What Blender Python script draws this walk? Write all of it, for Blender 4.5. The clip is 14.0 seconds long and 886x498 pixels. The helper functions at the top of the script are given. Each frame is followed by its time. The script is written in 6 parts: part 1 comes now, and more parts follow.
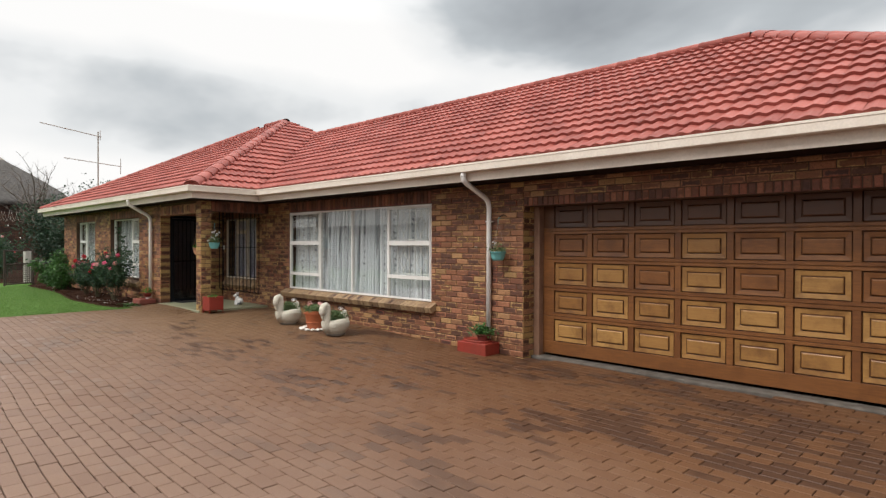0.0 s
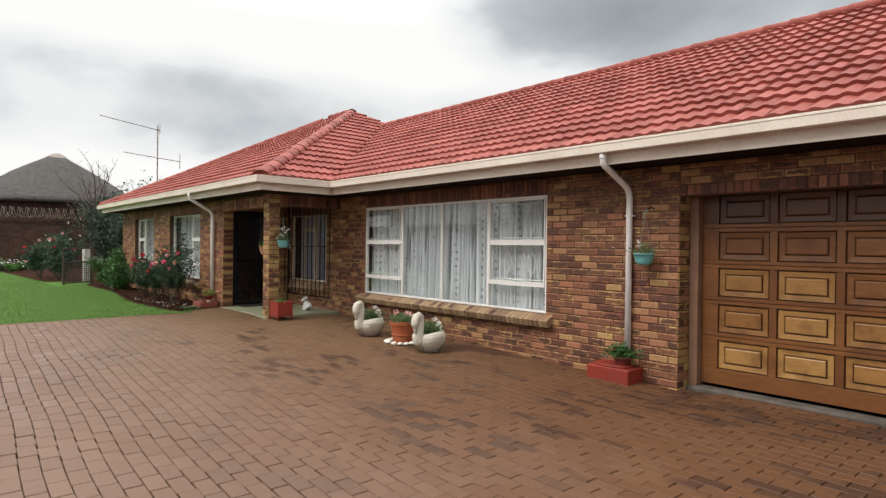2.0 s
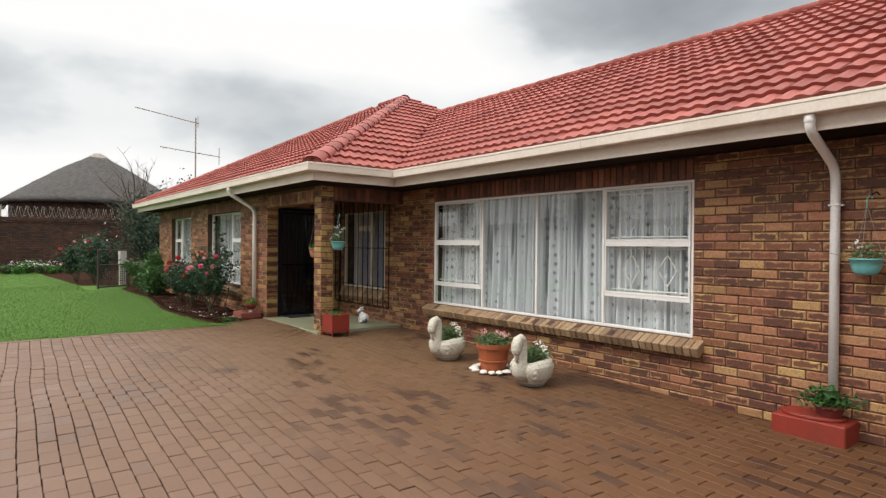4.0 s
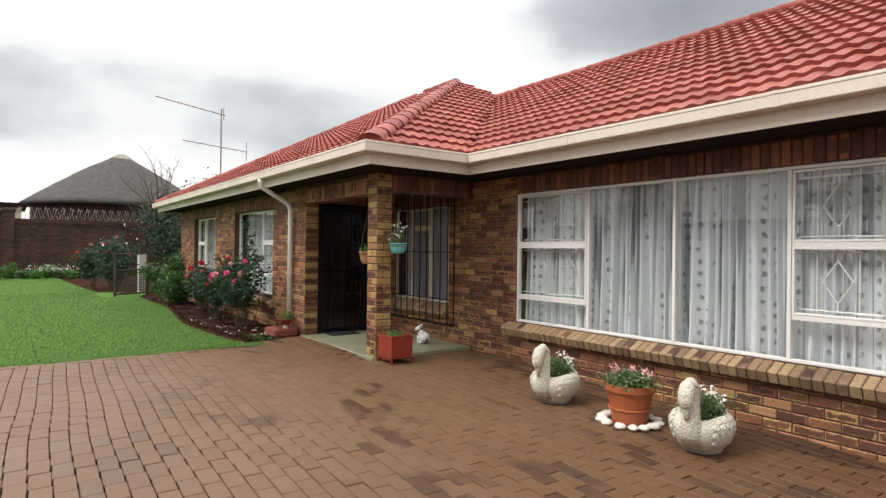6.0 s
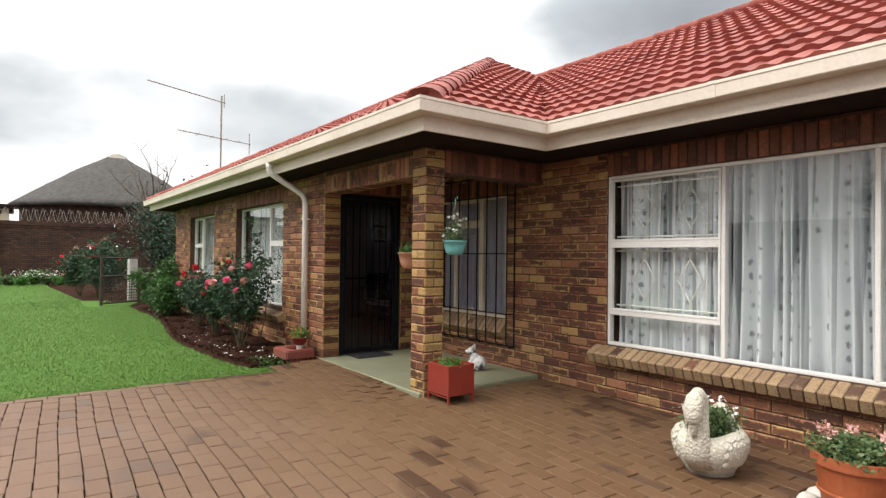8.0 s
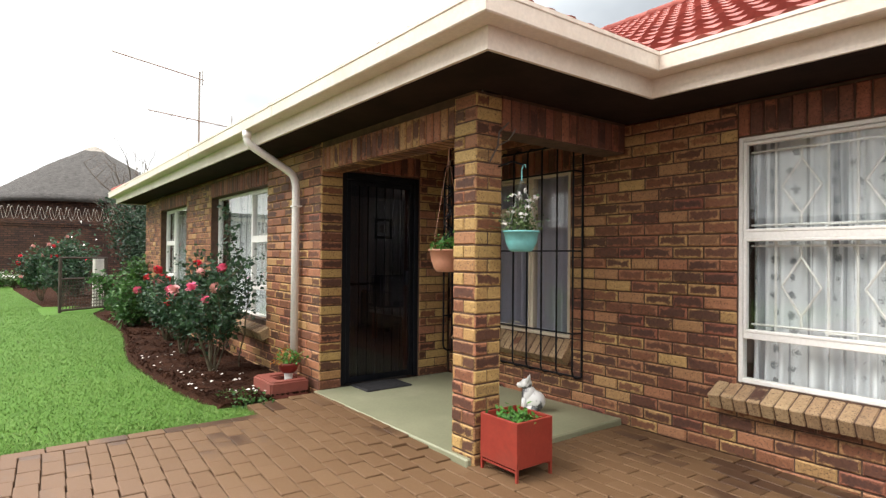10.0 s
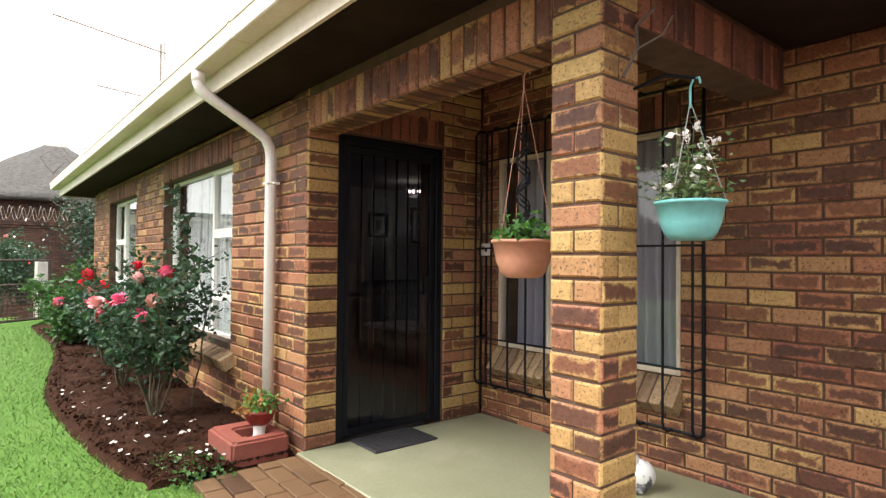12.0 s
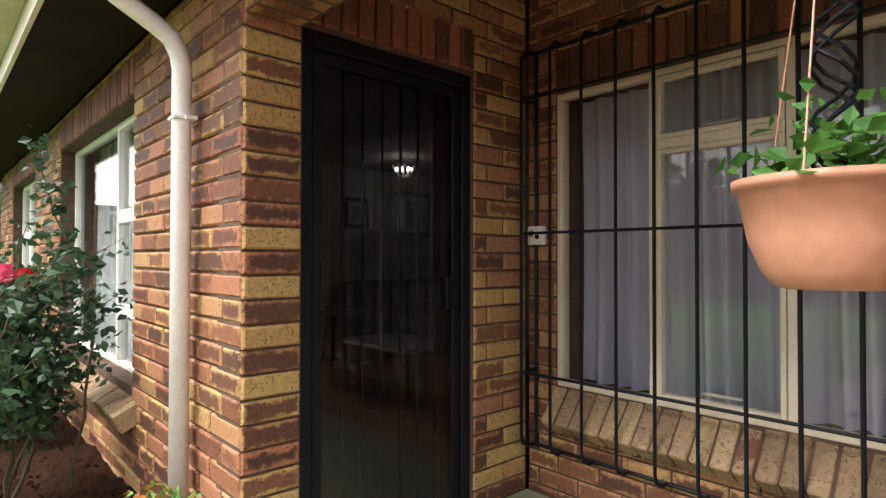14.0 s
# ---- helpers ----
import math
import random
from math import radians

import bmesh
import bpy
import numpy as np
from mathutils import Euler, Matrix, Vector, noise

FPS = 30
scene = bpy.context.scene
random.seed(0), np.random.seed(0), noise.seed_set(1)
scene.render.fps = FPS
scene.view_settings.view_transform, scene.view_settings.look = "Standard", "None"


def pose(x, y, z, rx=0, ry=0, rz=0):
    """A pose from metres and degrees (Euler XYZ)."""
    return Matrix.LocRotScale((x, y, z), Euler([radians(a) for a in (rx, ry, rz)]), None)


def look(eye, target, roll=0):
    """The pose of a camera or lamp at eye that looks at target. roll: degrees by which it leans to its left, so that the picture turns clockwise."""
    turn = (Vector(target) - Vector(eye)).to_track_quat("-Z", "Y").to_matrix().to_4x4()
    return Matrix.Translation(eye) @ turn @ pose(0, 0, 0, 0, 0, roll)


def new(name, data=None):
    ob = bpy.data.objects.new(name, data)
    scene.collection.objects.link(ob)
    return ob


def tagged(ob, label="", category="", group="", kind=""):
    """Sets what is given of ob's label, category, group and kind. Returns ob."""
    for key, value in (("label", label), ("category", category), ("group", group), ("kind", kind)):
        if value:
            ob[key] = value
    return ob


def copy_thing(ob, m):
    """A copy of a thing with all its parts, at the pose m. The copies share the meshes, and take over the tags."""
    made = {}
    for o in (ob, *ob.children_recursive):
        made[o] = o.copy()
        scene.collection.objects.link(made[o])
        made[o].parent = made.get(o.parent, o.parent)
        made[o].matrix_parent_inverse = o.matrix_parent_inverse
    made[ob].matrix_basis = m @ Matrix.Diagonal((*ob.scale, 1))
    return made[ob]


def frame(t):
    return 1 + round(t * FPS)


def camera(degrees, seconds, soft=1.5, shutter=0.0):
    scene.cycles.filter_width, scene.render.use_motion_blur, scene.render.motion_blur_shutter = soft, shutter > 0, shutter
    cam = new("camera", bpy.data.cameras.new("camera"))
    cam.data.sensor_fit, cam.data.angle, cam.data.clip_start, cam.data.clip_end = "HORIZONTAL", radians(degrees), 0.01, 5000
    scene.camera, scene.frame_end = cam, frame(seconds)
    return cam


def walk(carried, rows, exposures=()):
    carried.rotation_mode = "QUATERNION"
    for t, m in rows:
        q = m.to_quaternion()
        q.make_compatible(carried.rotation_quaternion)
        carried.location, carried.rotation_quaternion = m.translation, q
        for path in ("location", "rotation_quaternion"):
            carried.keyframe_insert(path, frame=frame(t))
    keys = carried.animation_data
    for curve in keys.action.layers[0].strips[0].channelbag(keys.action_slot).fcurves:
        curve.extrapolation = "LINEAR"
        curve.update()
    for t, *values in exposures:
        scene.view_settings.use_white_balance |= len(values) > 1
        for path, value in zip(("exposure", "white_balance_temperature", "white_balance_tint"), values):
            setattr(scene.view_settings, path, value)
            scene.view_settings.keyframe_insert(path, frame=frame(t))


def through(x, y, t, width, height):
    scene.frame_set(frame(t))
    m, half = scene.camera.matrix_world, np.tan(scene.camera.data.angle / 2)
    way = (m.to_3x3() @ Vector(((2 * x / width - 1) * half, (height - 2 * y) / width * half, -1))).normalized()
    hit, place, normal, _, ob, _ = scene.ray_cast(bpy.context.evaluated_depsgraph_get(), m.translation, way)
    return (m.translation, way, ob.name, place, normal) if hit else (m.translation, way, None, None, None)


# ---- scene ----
cam = camera(75.0, 14.0, soft=1.35)
PATH = [
    (0, (11.063, -6.82, 1.429), (9.684, -5.372, 1.415), 0.2),
    (0.5, (10.604, -6.728, 1.409), (9.2, -5.304, 1.399), 0.4),
    (1, (10.142, -6.641, 1.384), (8.712, -5.243, 1.377), 0.6),
    (1.5, (9.692, -6.501, 1.395), (8.233, -5.133, 1.387), 0.6),
    (2, (9.239, -6.368, 1.385), (7.755, -5.028, 1.377), 0.7),
    (2.5, (8.797, -6.213, 1.385), (7.289, -4.9, 1.377), 0.6),
    (3, (8.334, -6.05, 1.401), (6.806, -4.761, 1.392), 0.6),
    (5.5, (5.852, -5.314, 1.383), (4.254, -4.111, 1.384), 0.6),
    (6, (5.372, -5.198, 1.372), (3.766, -4.006, 1.379), 0.7),
    (6.5, (4.899, -5.061, 1.369), (3.287, -3.876, 1.378), 0.6),
    (7, (4.431, -4.936, 1.353), (2.816, -3.756, 1.365), 0.6),
    (7.5, (4.006, -4.789, 1.335), (2.393, -3.607, 1.355), 0.6),
    (8, (3.562, -4.668, 1.316), (1.955, -3.478, 1.342), 0.7),
    (10.5, (1.46, -3.75, 1.302), (-0.122, -2.525, 1.326), 0.5),
    (11, (1.059, -3.579, 1.294), (-0.511, -2.341, 1.322), 0.5),
    (11.5, (0.686, -3.402, 1.278), (-0.879, -2.157, 1.309), 0.5),
    (12, (0.299, -3.234, 1.264), (-1.25, -1.97, 1.301), 0.5),
    (12.5, (-0.069, -3.026, 1.275), (-1.601, -1.74, 1.312), 0.4),
    (13, (-0.432, -2.793, 1.243), (-1.956, -1.498, 1.283), 0.4),
    (13.5, (-0.8, -2.581, 1.242), (-2.303, -1.262, 1.277), 0.3),
    (14, (-1.169, -2.393, 1.234), (-2.654, -1.055, 1.264), 0.1),
]
EXPOSURES = [(0, -1.1), (3, -1.1), (5.5, -1.0), (6.5, -0.95), (8, -0.8), (11, -0.08), (14, 0.25)]
walk(cam, [(t, look(eye, target, roll)) for t, eye, target, roll in PATH], EXPOSURES)

# ---- world, sun, exposure ----
SUN_EL, SUN_AZ = 49.0, 196.0
world = bpy.data.worlds.new("overcast_sky")
scene.world = world
world.use_nodes = True
wn, wl = world.node_tree.nodes, world.node_tree.links
wn.clear()
sky = wn.new("ShaderNodeTexSky")
sky.sky_type, sky.sun_disc = "NISHITA", False
sky.sun_elevation, sky.sun_rotation = radians(SUN_EL), radians(SUN_AZ)
coord = wn.new("ShaderNodeTexCoord")
squash = wn.new("ShaderNodeMapping")
squash.inputs["Scale"].default_value = (1.0, 1.0, 2.3)
squash.inputs["Location"].default_value = (3.1, 1.7, 0.35)
wl.new(coord.outputs["Generated"], squash.inputs["Vector"])
puff = wn.new("ShaderNodeTexNoise")
puff.inputs["Scale"].default_value, puff.inputs["Detail"].default_value = 2.0, 5.0
puff.inputs["Roughness"].default_value = 0.5
puff.inputs["Distortion"].default_value = 0.25
wl.new(squash.outputs[0], puff.inputs["Vector"])
cloud = wn.new("ShaderNodeValToRGB")
for n, (at, colour) in enumerate(((0.26, (0.56, 0.60, 0.64)), (0.38, (0.96, 1.02, 1.06)), (0.46, (1.6, 1.62, 1.62)), (0.58, (1.85, 1.83, 1.8)))):
    e = cloud.color_ramp.elements[n] if n < 2 else cloud.color_ramp.elements.new(at)
    e.position, e.color = at, (*colour, 1)
# long cloud banks in the brighter overcast: azimuth, elevation, half breadth, half height, depth
def sky_math(op, a, b):
    k = wn.new("ShaderNodeMath")
    k.operation = op
    for i, q in enumerate((a, b)):
        if hasattr(q, "is_linked"):
            wl.new(q, k.inputs[i])
        else:
            k.inputs[i].default_value = q
    return k.outputs[0]


def sky_dot(v):
    k = wn.new("ShaderNodeVectorMath")
    k.operation = "DOT_PRODUCT"
    wl.new(coord.outputs["Generated"], k.inputs[0])
    k.inputs[1].default_value = v
    return k.outputs["Value"]


ragged = sky_math("MULTIPLY", sky_math("SUBTRACT", puff.outputs["Fac"], 0.5), 1.15)
thick = sky_math("ADD", sky_math("MULTIPLY", puff.outputs["Fac"], 0.35), 0.43)
for b_az, b_el, b_wide, b_high, b_deep in ((97.0, 23.0, 0.60, 0.16, 0.25), (166.0, 12.0, 0.66, 0.085, 0.235), (126.0, 21.5, 0.30, 0.085, 0.09)):
    a_ = radians(b_az)
    across = sky_math("DIVIDE", sky_dot((-math.sin(a_), math.cos(a_), 0.0)), b_wide)
    over = sky_math("DIVIDE", sky_math("SUBTRACT", sky_dot((0.0, 0.0, 1.0)), math.sin(radians(b_el))), b_high)
    away = sky_math("ADD", sky_math("ADD", sky_math("MULTIPLY", across, across), sky_math("MULTIPLY", over, over)), ragged)
    near_bank = wn.new("ShaderNodeMapRange")
    near_bank.interpolation_type = "SMOOTHSTEP"
    wl.new(away, near_bank.inputs[0])
    near_bank.inputs[1].default_value, near_bank.inputs[2].default_value = 1.5, 0.1
    near_bank.inputs[3].default_value, near_bank.inputs[4].default_value = 0.0, b_deep
    thick = sky_math("SUBTRACT", thick, near_bank.outputs[0])
wl.new(thick, cloud.inputs["Fac"])
sky_part, cloud_part, both = wn.new("ShaderNodeBackground"), wn.new("ShaderNodeBackground"), wn.new("ShaderNodeMixShader")
sky_part.inputs["Strength"].default_value = 0.12
wl.new(sky.outputs[0], sky_part.inputs["Color"])
# an overcast sky is brighter overhead than at the horizon
lift, updown = wn.new("ShaderNodeMapRange"), wn.new("ShaderNodeSeparateXYZ")
wl.new(coord.outputs["Generated"], updown.inputs[0])
wl.new(updown.outputs[2], lift.inputs[0])
lift.inputs[1].default_value, lift.inputs[2].default_value = 0.35, 0.9
lift.inputs[3].default_value, lift.inputs[4].default_value = 1.22, 2.9
wl.new(lift.outputs[0], cloud_part.inputs["Strength"])
wl.new(cloud.outputs["Color"], cloud_part.inputs["Color"])
both.inputs[0].default_value = 0.93
wl.new(sky_part.outputs[0], both.inputs[1])
wl.new(cloud_part.outputs[0], both.inputs[2])
wl.new(both.outputs[0], wn.new("ShaderNodeOutputWorld").inputs["Surface"])
sun = new("sun", bpy.data.lights.new("sun", "SUN"))
sun.data.energy, sun.data.angle, sun.data.color = 4.9, radians(30), (1.0, 0.96, 0.92)
az = radians(SUN_AZ)
sun.matrix_world = look((0, 0, 0), (-math.sin(az) * math.cos(radians(SUN_EL)), -math.cos(az) * math.cos(radians(SUN_EL)), -math.sin(radians(SUN_EL))))


# ---- materials ----
def mat(name, build, rough=0.7, metal=0.0, spec=0.5):
    m = bpy.data.materials.new(name)
    m.use_nodes = True
    n, l = m.node_tree.nodes, m.node_tree.links
    b = n["Principled BSDF"]
    b.inputs["Roughness"].default_value, b.inputs["Metallic"].default_value = rough, metal
    b.inputs["Specular IOR Level"].default_value = spec
    build(n, l, b)
    return m


def tex(n, l, scale, detail=4.0, rough=0.6, space="Object", stretch=(1, 1, 1), distort=0.0):
    c, m, t = n.new("ShaderNodeNewGeometry" if space == "Position" else "ShaderNodeTexCoord"), n.new("ShaderNodeMapping"), n.new("ShaderNodeTexNoise")
    m.inputs["Scale"].default_value = stretch
    t.inputs["Scale"].default_value, t.inputs["Detail"].default_value, t.inputs["Roughness"].default_value = scale, detail, rough
    t.inputs["Distortion"].default_value = distort
    l.new(c.outputs[space], m.inputs["Vector"])
    l.new(m.outputs[0], t.inputs["Vector"])
    return t.outputs["Fac"]


def ramp(n, l, fac, stops):
    r = n.new("ShaderNodeValToRGB")
    while len(r.color_ramp.elements) < len(stops):
        r.color_ramp.elements.new(0.5)
    for e, (at, c) in zip(r.color_ramp.elements, stops):
        e.position, e.color = at, (*c, 1) if len(c) == 3 else c
    l.new(fac, r.inputs["Fac"])
    return r.outputs["Color"]


def grey(v):
    return (v, v, v)


def mix(n, l, fac, a, b, kind="MIX"):
    m = n.new("ShaderNodeMix")
    m.data_type, m.blend_type = "RGBA", kind
    for value, i in ((fac, 0), (a, 6), (b, 7)):
        if hasattr(value, "is_linked"):
            l.new(value, m.inputs[i])
        else:
            m.inputs[i].default_value = value if i == 0 else (*value, 1)
    return m.outputs[2]


def math_node(n, l, op, a, b=0.0):
    m = n.new("ShaderNodeMath")
    m.operation = op
    for i, v in enumerate((a, b)):
        if hasattr(v, "is_linked"):
            l.new(v, m.inputs[i])
        else:
            m.inputs[i].default_value = v
    return m.outputs[0]


def bump(n, l, b, height, strength=0.3, distance=0.01):
    k = n.new("ShaderNodeBump")
    k.inputs["Strength"].default_value, k.inputs["Distance"].default_value = strength, distance
    l.new(height, k.inputs["Height"])
    l.new(k.outputs[0], b.inputs["Normal"])


def piece_random(n, l):
    """A random number for each piece, loose or joined."""
    o, g = n.new("ShaderNodeObjectInfo"), n.new("ShaderNodeNewGeometry")
    return math_node(n, l, "FRACT", math_node(n, l, "ADD", o.outputs["Random"], g.outputs["Random Per Island"]))


def shift(n, l, r, k):
    return math_node(n, l, "FRACT", math_node(n, l, "MULTIPLY", r, k))


def mottled(name, a, b, scale=6.0, rough=0.7, fine=60.0, relief=0.2, distance=0.004, metal=0.0, spec=0.5, stretch=(1, 1, 1), dirt=None):
    """A surface between two colours, with coarse stains and fine grain."""
    def build(n, l, p):
        c = ramp(n, l, tex(n, l, scale, stretch=stretch), ((0.3, a), (0.7, b)))
        g = tex(n, l, fine, 3.0, stretch=stretch)
        c = mix(n, l, 0.35, c, ramp(n, l, g, ((0.3, grey(0.72)), (0.7, grey(1.1)))), "MULTIPLY")
        if dirt:
            c = mix(n, l, ramp(n, l, tex(n, l, scale * 0.45, 6.0, 0.7), ((0.5, grey(0)), (0.72, grey(0.8)))), c, dirt)
        l.new(c, p.inputs["Base Color"])
        bump(n, l, p, g, relief, distance)
    return mat(name, build, rough, metal, spec)


def brick_material(name, stops, core_amount):
    def build(n, l, p):
        r = piece_random(n, l)
        c = ramp(n, l, r, stops)
        r2 = shift(n, l, r, 7.31)
        # dark fired heart with a paler rim on many of the bricks
        uv, sep = n.new("ShaderNodeUVMap"), n.new("ShaderNodeSeparateXYZ")
        l.new(uv.outputs[0], sep.inputs[0])
        fu = math_node(n, l, "MULTIPLY", math_node(n, l, "SUBTRACT", 0.5, math_node(n, l, "ABSOLUTE", math_node(n, l, "SUBTRACT", sep.outputs[0], 0.5))), 0.222)
        fv = math_node(n, l, "MULTIPLY", math_node(n, l, "SUBTRACT", 0.5, math_node(n, l, "ABSOLUTE", math_node(n, l, "SUBTRACT", sep.outputs[1], 0.5))), 0.0745)
        edge = math_node(n, l, "MINIMUM", fu, fv)
        wob = tex(n, l, 13.0, 8.0, 0.8, space="Position")
        e = math_node(n, l, "ADD", edge, math_node(n, l, "MULTIPLY", math_node(n, l, "SUBTRACT", wob, 0.5), 0.11))
        heart = ramp(n, l, math_node(n, l, "ADD", e, math_node(n, l, "MULTIPLY", math_node(n, l, "SUBTRACT", shift(n, l, r, 11.7), 0.5), 0.014)), ((0.004, grey(0)), (0.0095, grey(0.6)), (0.016, grey(0.97))))
        dark = ramp(n, l, shift(n, l, r, 3.77), ((0.0, (0.065, 0.029, 0.021)), (0.4, (0.125, 0.05, 0.03)), (0.7, (0.18, 0.07, 0.037)), (1.0, (0.26, 0.108, 0.052))))
        pick = ramp(n, l, r2, ((core_amount - 0.03, grey(1)), (core_amount + 0.03, grey(0.12))))
        c = mix(n, l, math_node(n, l, "MULTIPLY", heart, pick), c, dark)
        speck = ramp(n, l, tex(n, l, 95.0, 2.0, space="Position"), ((0.578, grey(0)), (0.64, grey(1))))
        c = mix(n, l, math_node(n, l, "MULTIPLY", speck, 0.65), c, (0.05, 0.025, 0.02))
        g = tex(n, l, 45.0, 6.0, 0.7, space="Position")
        c = mix(n, l, 0.6, c, ramp(n, l, g, ((0.3, grey(0.5)), (0.7, grey(1.3)))), "MULTIPLY")
        l.new(c, p.inputs["Base Color"])
        bump(n, l, p, math_node(n, l, "ADD", g, math_node(n, l, "MULTIPLY", speck, -0.4)), 0.5, 0.006)
    return mat(name, build, 0.62, 0.0, 0.35)


ORA, RED, BRN, DRK = (0.36, 0.15, 0.08), (0.28, 0.095, 0.058), (0.19, 0.074, 0.048), (0.12, 0.05, 0.036)
M_BRICK = brick_material("face_brick", ((0.0, RED), (0.1, ORA), (0.35, (0.38, 0.18, 0.092)), (0.75, (0.42, 0.235, 0.105)), (1.0, (0.52, 0.335, 0.13))), 0.78)
M_BRICK_PALE = brick_material("pale_face_brick", ((0.0, ORA), (0.14, (0.34, 0.155, 0.092)), (0.3, (0.36, 0.18, 0.085)), (0.5, (0.43, 0.265, 0.10)), (1.0, (0.50, 0.34, 0.128))), 0.45)
M_BRICK_BROWN = brick_material("brown_face_brick", ((0.0, DRK), (0.4, BRN), (0.75, RED), (1.0, ORA)), 0.5)
M_SILL = brick_material("sill_brick", ((0.0, (0.24, 0.155, 0.09)), (0.4, (0.34, 0.225, 0.125)), (1.0, (0.42, 0.295, 0.165))), 0.1)
M_MORTAR = mottled("mortar", (0.06, 0.034, 0.024), (0.125, 0.072, 0.047), 9.0, 0.9, 120.0, 0.5)


def tile_build(n, l, p):
    r = piece_random(n, l)
    c = ramp(n, l, r, ((0.0, (0.225, 0.055, 0.043)), (0.5, (0.285, 0.074, 0.057)), (1.0, (0.345, 0.098, 0.077))))
    g = tex(n, l, 30.0, 6.0, 0.7, space="Position")
    c = mix(n, l, 0.5, c, ramp(n, l, g, ((0.3, grey(0.7)), (0.7, grey(1.15)))), "MULTIPLY")
    c = mix(n, l, ramp(n, l, tex(n, l, 2.2, 7.0, 0.75, space="Position"), ((0.55, grey(0)), (0.75, grey(0.5)))), c, (0.22, 0.06, 0.05))
    l.new(c, p.inputs["Base Color"])
    bump(n, l, p, g, 0.35, 0.005)


M_TILE = mat("painted_roof_tile", tile_build, 0.6, 0.0, 0.22)


def paver_build(n, l, p):
    r = piece_random(n, l)
    c = ramp(n, l, r, ((0.0, (0.075, 0.038, 0.024)), (0.3, (0.093, 0.05, 0.031)), (0.6, (0.106, 0.06, 0.037)), (1.0, (0.13, 0.076, 0.047))))
    geo = n.new("ShaderNodeNewGeometry")
    def noise_at(scale, detail, stretch=(1, 1, 1)):
        m, t = n.new("ShaderNodeMapping"), n.new("ShaderNodeTexNoise")
        m.inputs["Scale"].default_value = stretch
        t.inputs["Scale"].default_value, t.inputs["Detail"].default_value, t.inputs["Roughness"].default_value = scale, detail, 0.65
        l.new(geo.outputs["Position"], m.inputs["Vector"])
        l.new(m.outputs[0], t.inputs["Vector"])
        return t.outputs["Fac"]
    # damp reddish tract along the house, grey dry paving away from it
    sep = n.new("ShaderNodeSeparateXYZ")
    l.new(geo.outputs["Position"], sep.inputs[0])
    near = math_node(n, l, "ADD", sep.outputs[1], math_node(n, l, "MULTIPLY", math_node(n, l, "SUBTRACT", noise_at(0.5, 4.0), 0.5), 3.5))
    moss = n.new("ShaderNodeMapRange")
    l.new(near, moss.inputs[0])
    moss.inputs[1].default_value, moss.inputs[2].default_value = -5.6, -2.6
    east = n.new("ShaderNodeMapRange")
    l.new(sep.outputs[0], east.inputs[0])
    east.inputs[1].default_value, east.inputs[2].default_value = 0.5, 5.0
    worn = mix(n, l, 0.66, c, mix(n, l, east.outputs[0], (0.15, 0.085, 0.038), (0.118, 0.047, 0.0135)))
    pale = mix(n, l, 0.55, c, (0.215, 0.136, 0.098))
    c = mix(n, l, moss.outputs[0], pale, worn)
    wet = math_node(n, l, "ADD", noise_at(0.55, 5.0, (0.8, 1.5, 1)), math_node(n, l, "MULTIPLY", math_node(n, l, "SUBTRACT", r, 0.5), 0.22))
    # oily wet tract before the garage door
    gap = n.new("ShaderNodeVectorMath")
    gap.operation = "DISTANCE"
    flat = n.new("ShaderNodeMapping")
    flat.inputs["Scale"].default_value = (0.55, 1.0, 0.0)
    l.new(geo.outputs["Position"], flat.inputs["Vector"])
    l.new(flat.outputs[0], gap.inputs[0])
    gap.inputs[1].default_value = (5.3, -1.5, 0.0)
    oil = n.new("ShaderNodeMapRange")
    l.new(gap.outputs["Value"], oil.inputs[0])
    oil.inputs[1].default_value, oil.inputs[2].default_value, oil.inputs[3].default_value, oil.inputs[4].default_value = 0.4, 1.9, 0.1, -0.02
    wet = math_node(n, l, "ADD", wet, oil.outputs[0])
    stain = ramp(n, l, wet, ((0.54, grey(0)), (0.62, grey(1))))
    c = mix(n, l, math_node(n, l, "MULTIPLY", stain, math_node(n, l, "ADD", math_node(n, l, "MULTIPLY", moss.outputs[0], 0.62), 0.12)), c, (0.04, 0.02, 0.014))
    g = noise_at(70.0, 5.0)
    c = mix(n, l, 0.5, c, ramp(n, l, g, ((0.3, grey(0.75)), (0.7, grey(1.12)))), "MULTIPLY")
    l.new(c, p.inputs["Base Color"])
    rg = n.new("ShaderNodeMapRange")
    l.new(stain, rg.inputs[0])
    rg.inputs[3].default_value, rg.inputs[4].default_value = 0.62, 0.42
    l.new(rg.outputs[0], p.inputs["Roughness"])
    bump(n, l, p, g, 0.3, 0.004)


M_PAVER = mat("clay_paver", paver_build, 0.6, 0.0, 0.3)
M_JOINT = mottled("joint_sand", (0.055, 0.032, 0.022), (0.10, 0.06, 0.04), 8.0, 0.95)
M_FASCIA = mottled("cream_paint", (0.66, 0.575, 0.485), (0.73, 0.65, 0.56), 2.0, 0.5, 40.0, 0.08, dirt=(0.54, 0.45, 0.36))
M_PIPE = mottled("white_pipe_paint", (0.80, 0.775, 0.75), (0.85, 0.835, 0.81), 4.0, 0.45, 50.0, 0.08)
M_CREAMFRAME = mottled("aged_cream_window_paint", (0.58, 0.49, 0.38), (0.68, 0.59, 0.47), 3.0, 0.5, 60.0, 0.1)
M_FRAME = mottled("white_window_paint", (0.74, 0.72, 0.68), (0.80, 0.78, 0.75), 3.0, 0.45, 60.0, 0.08)
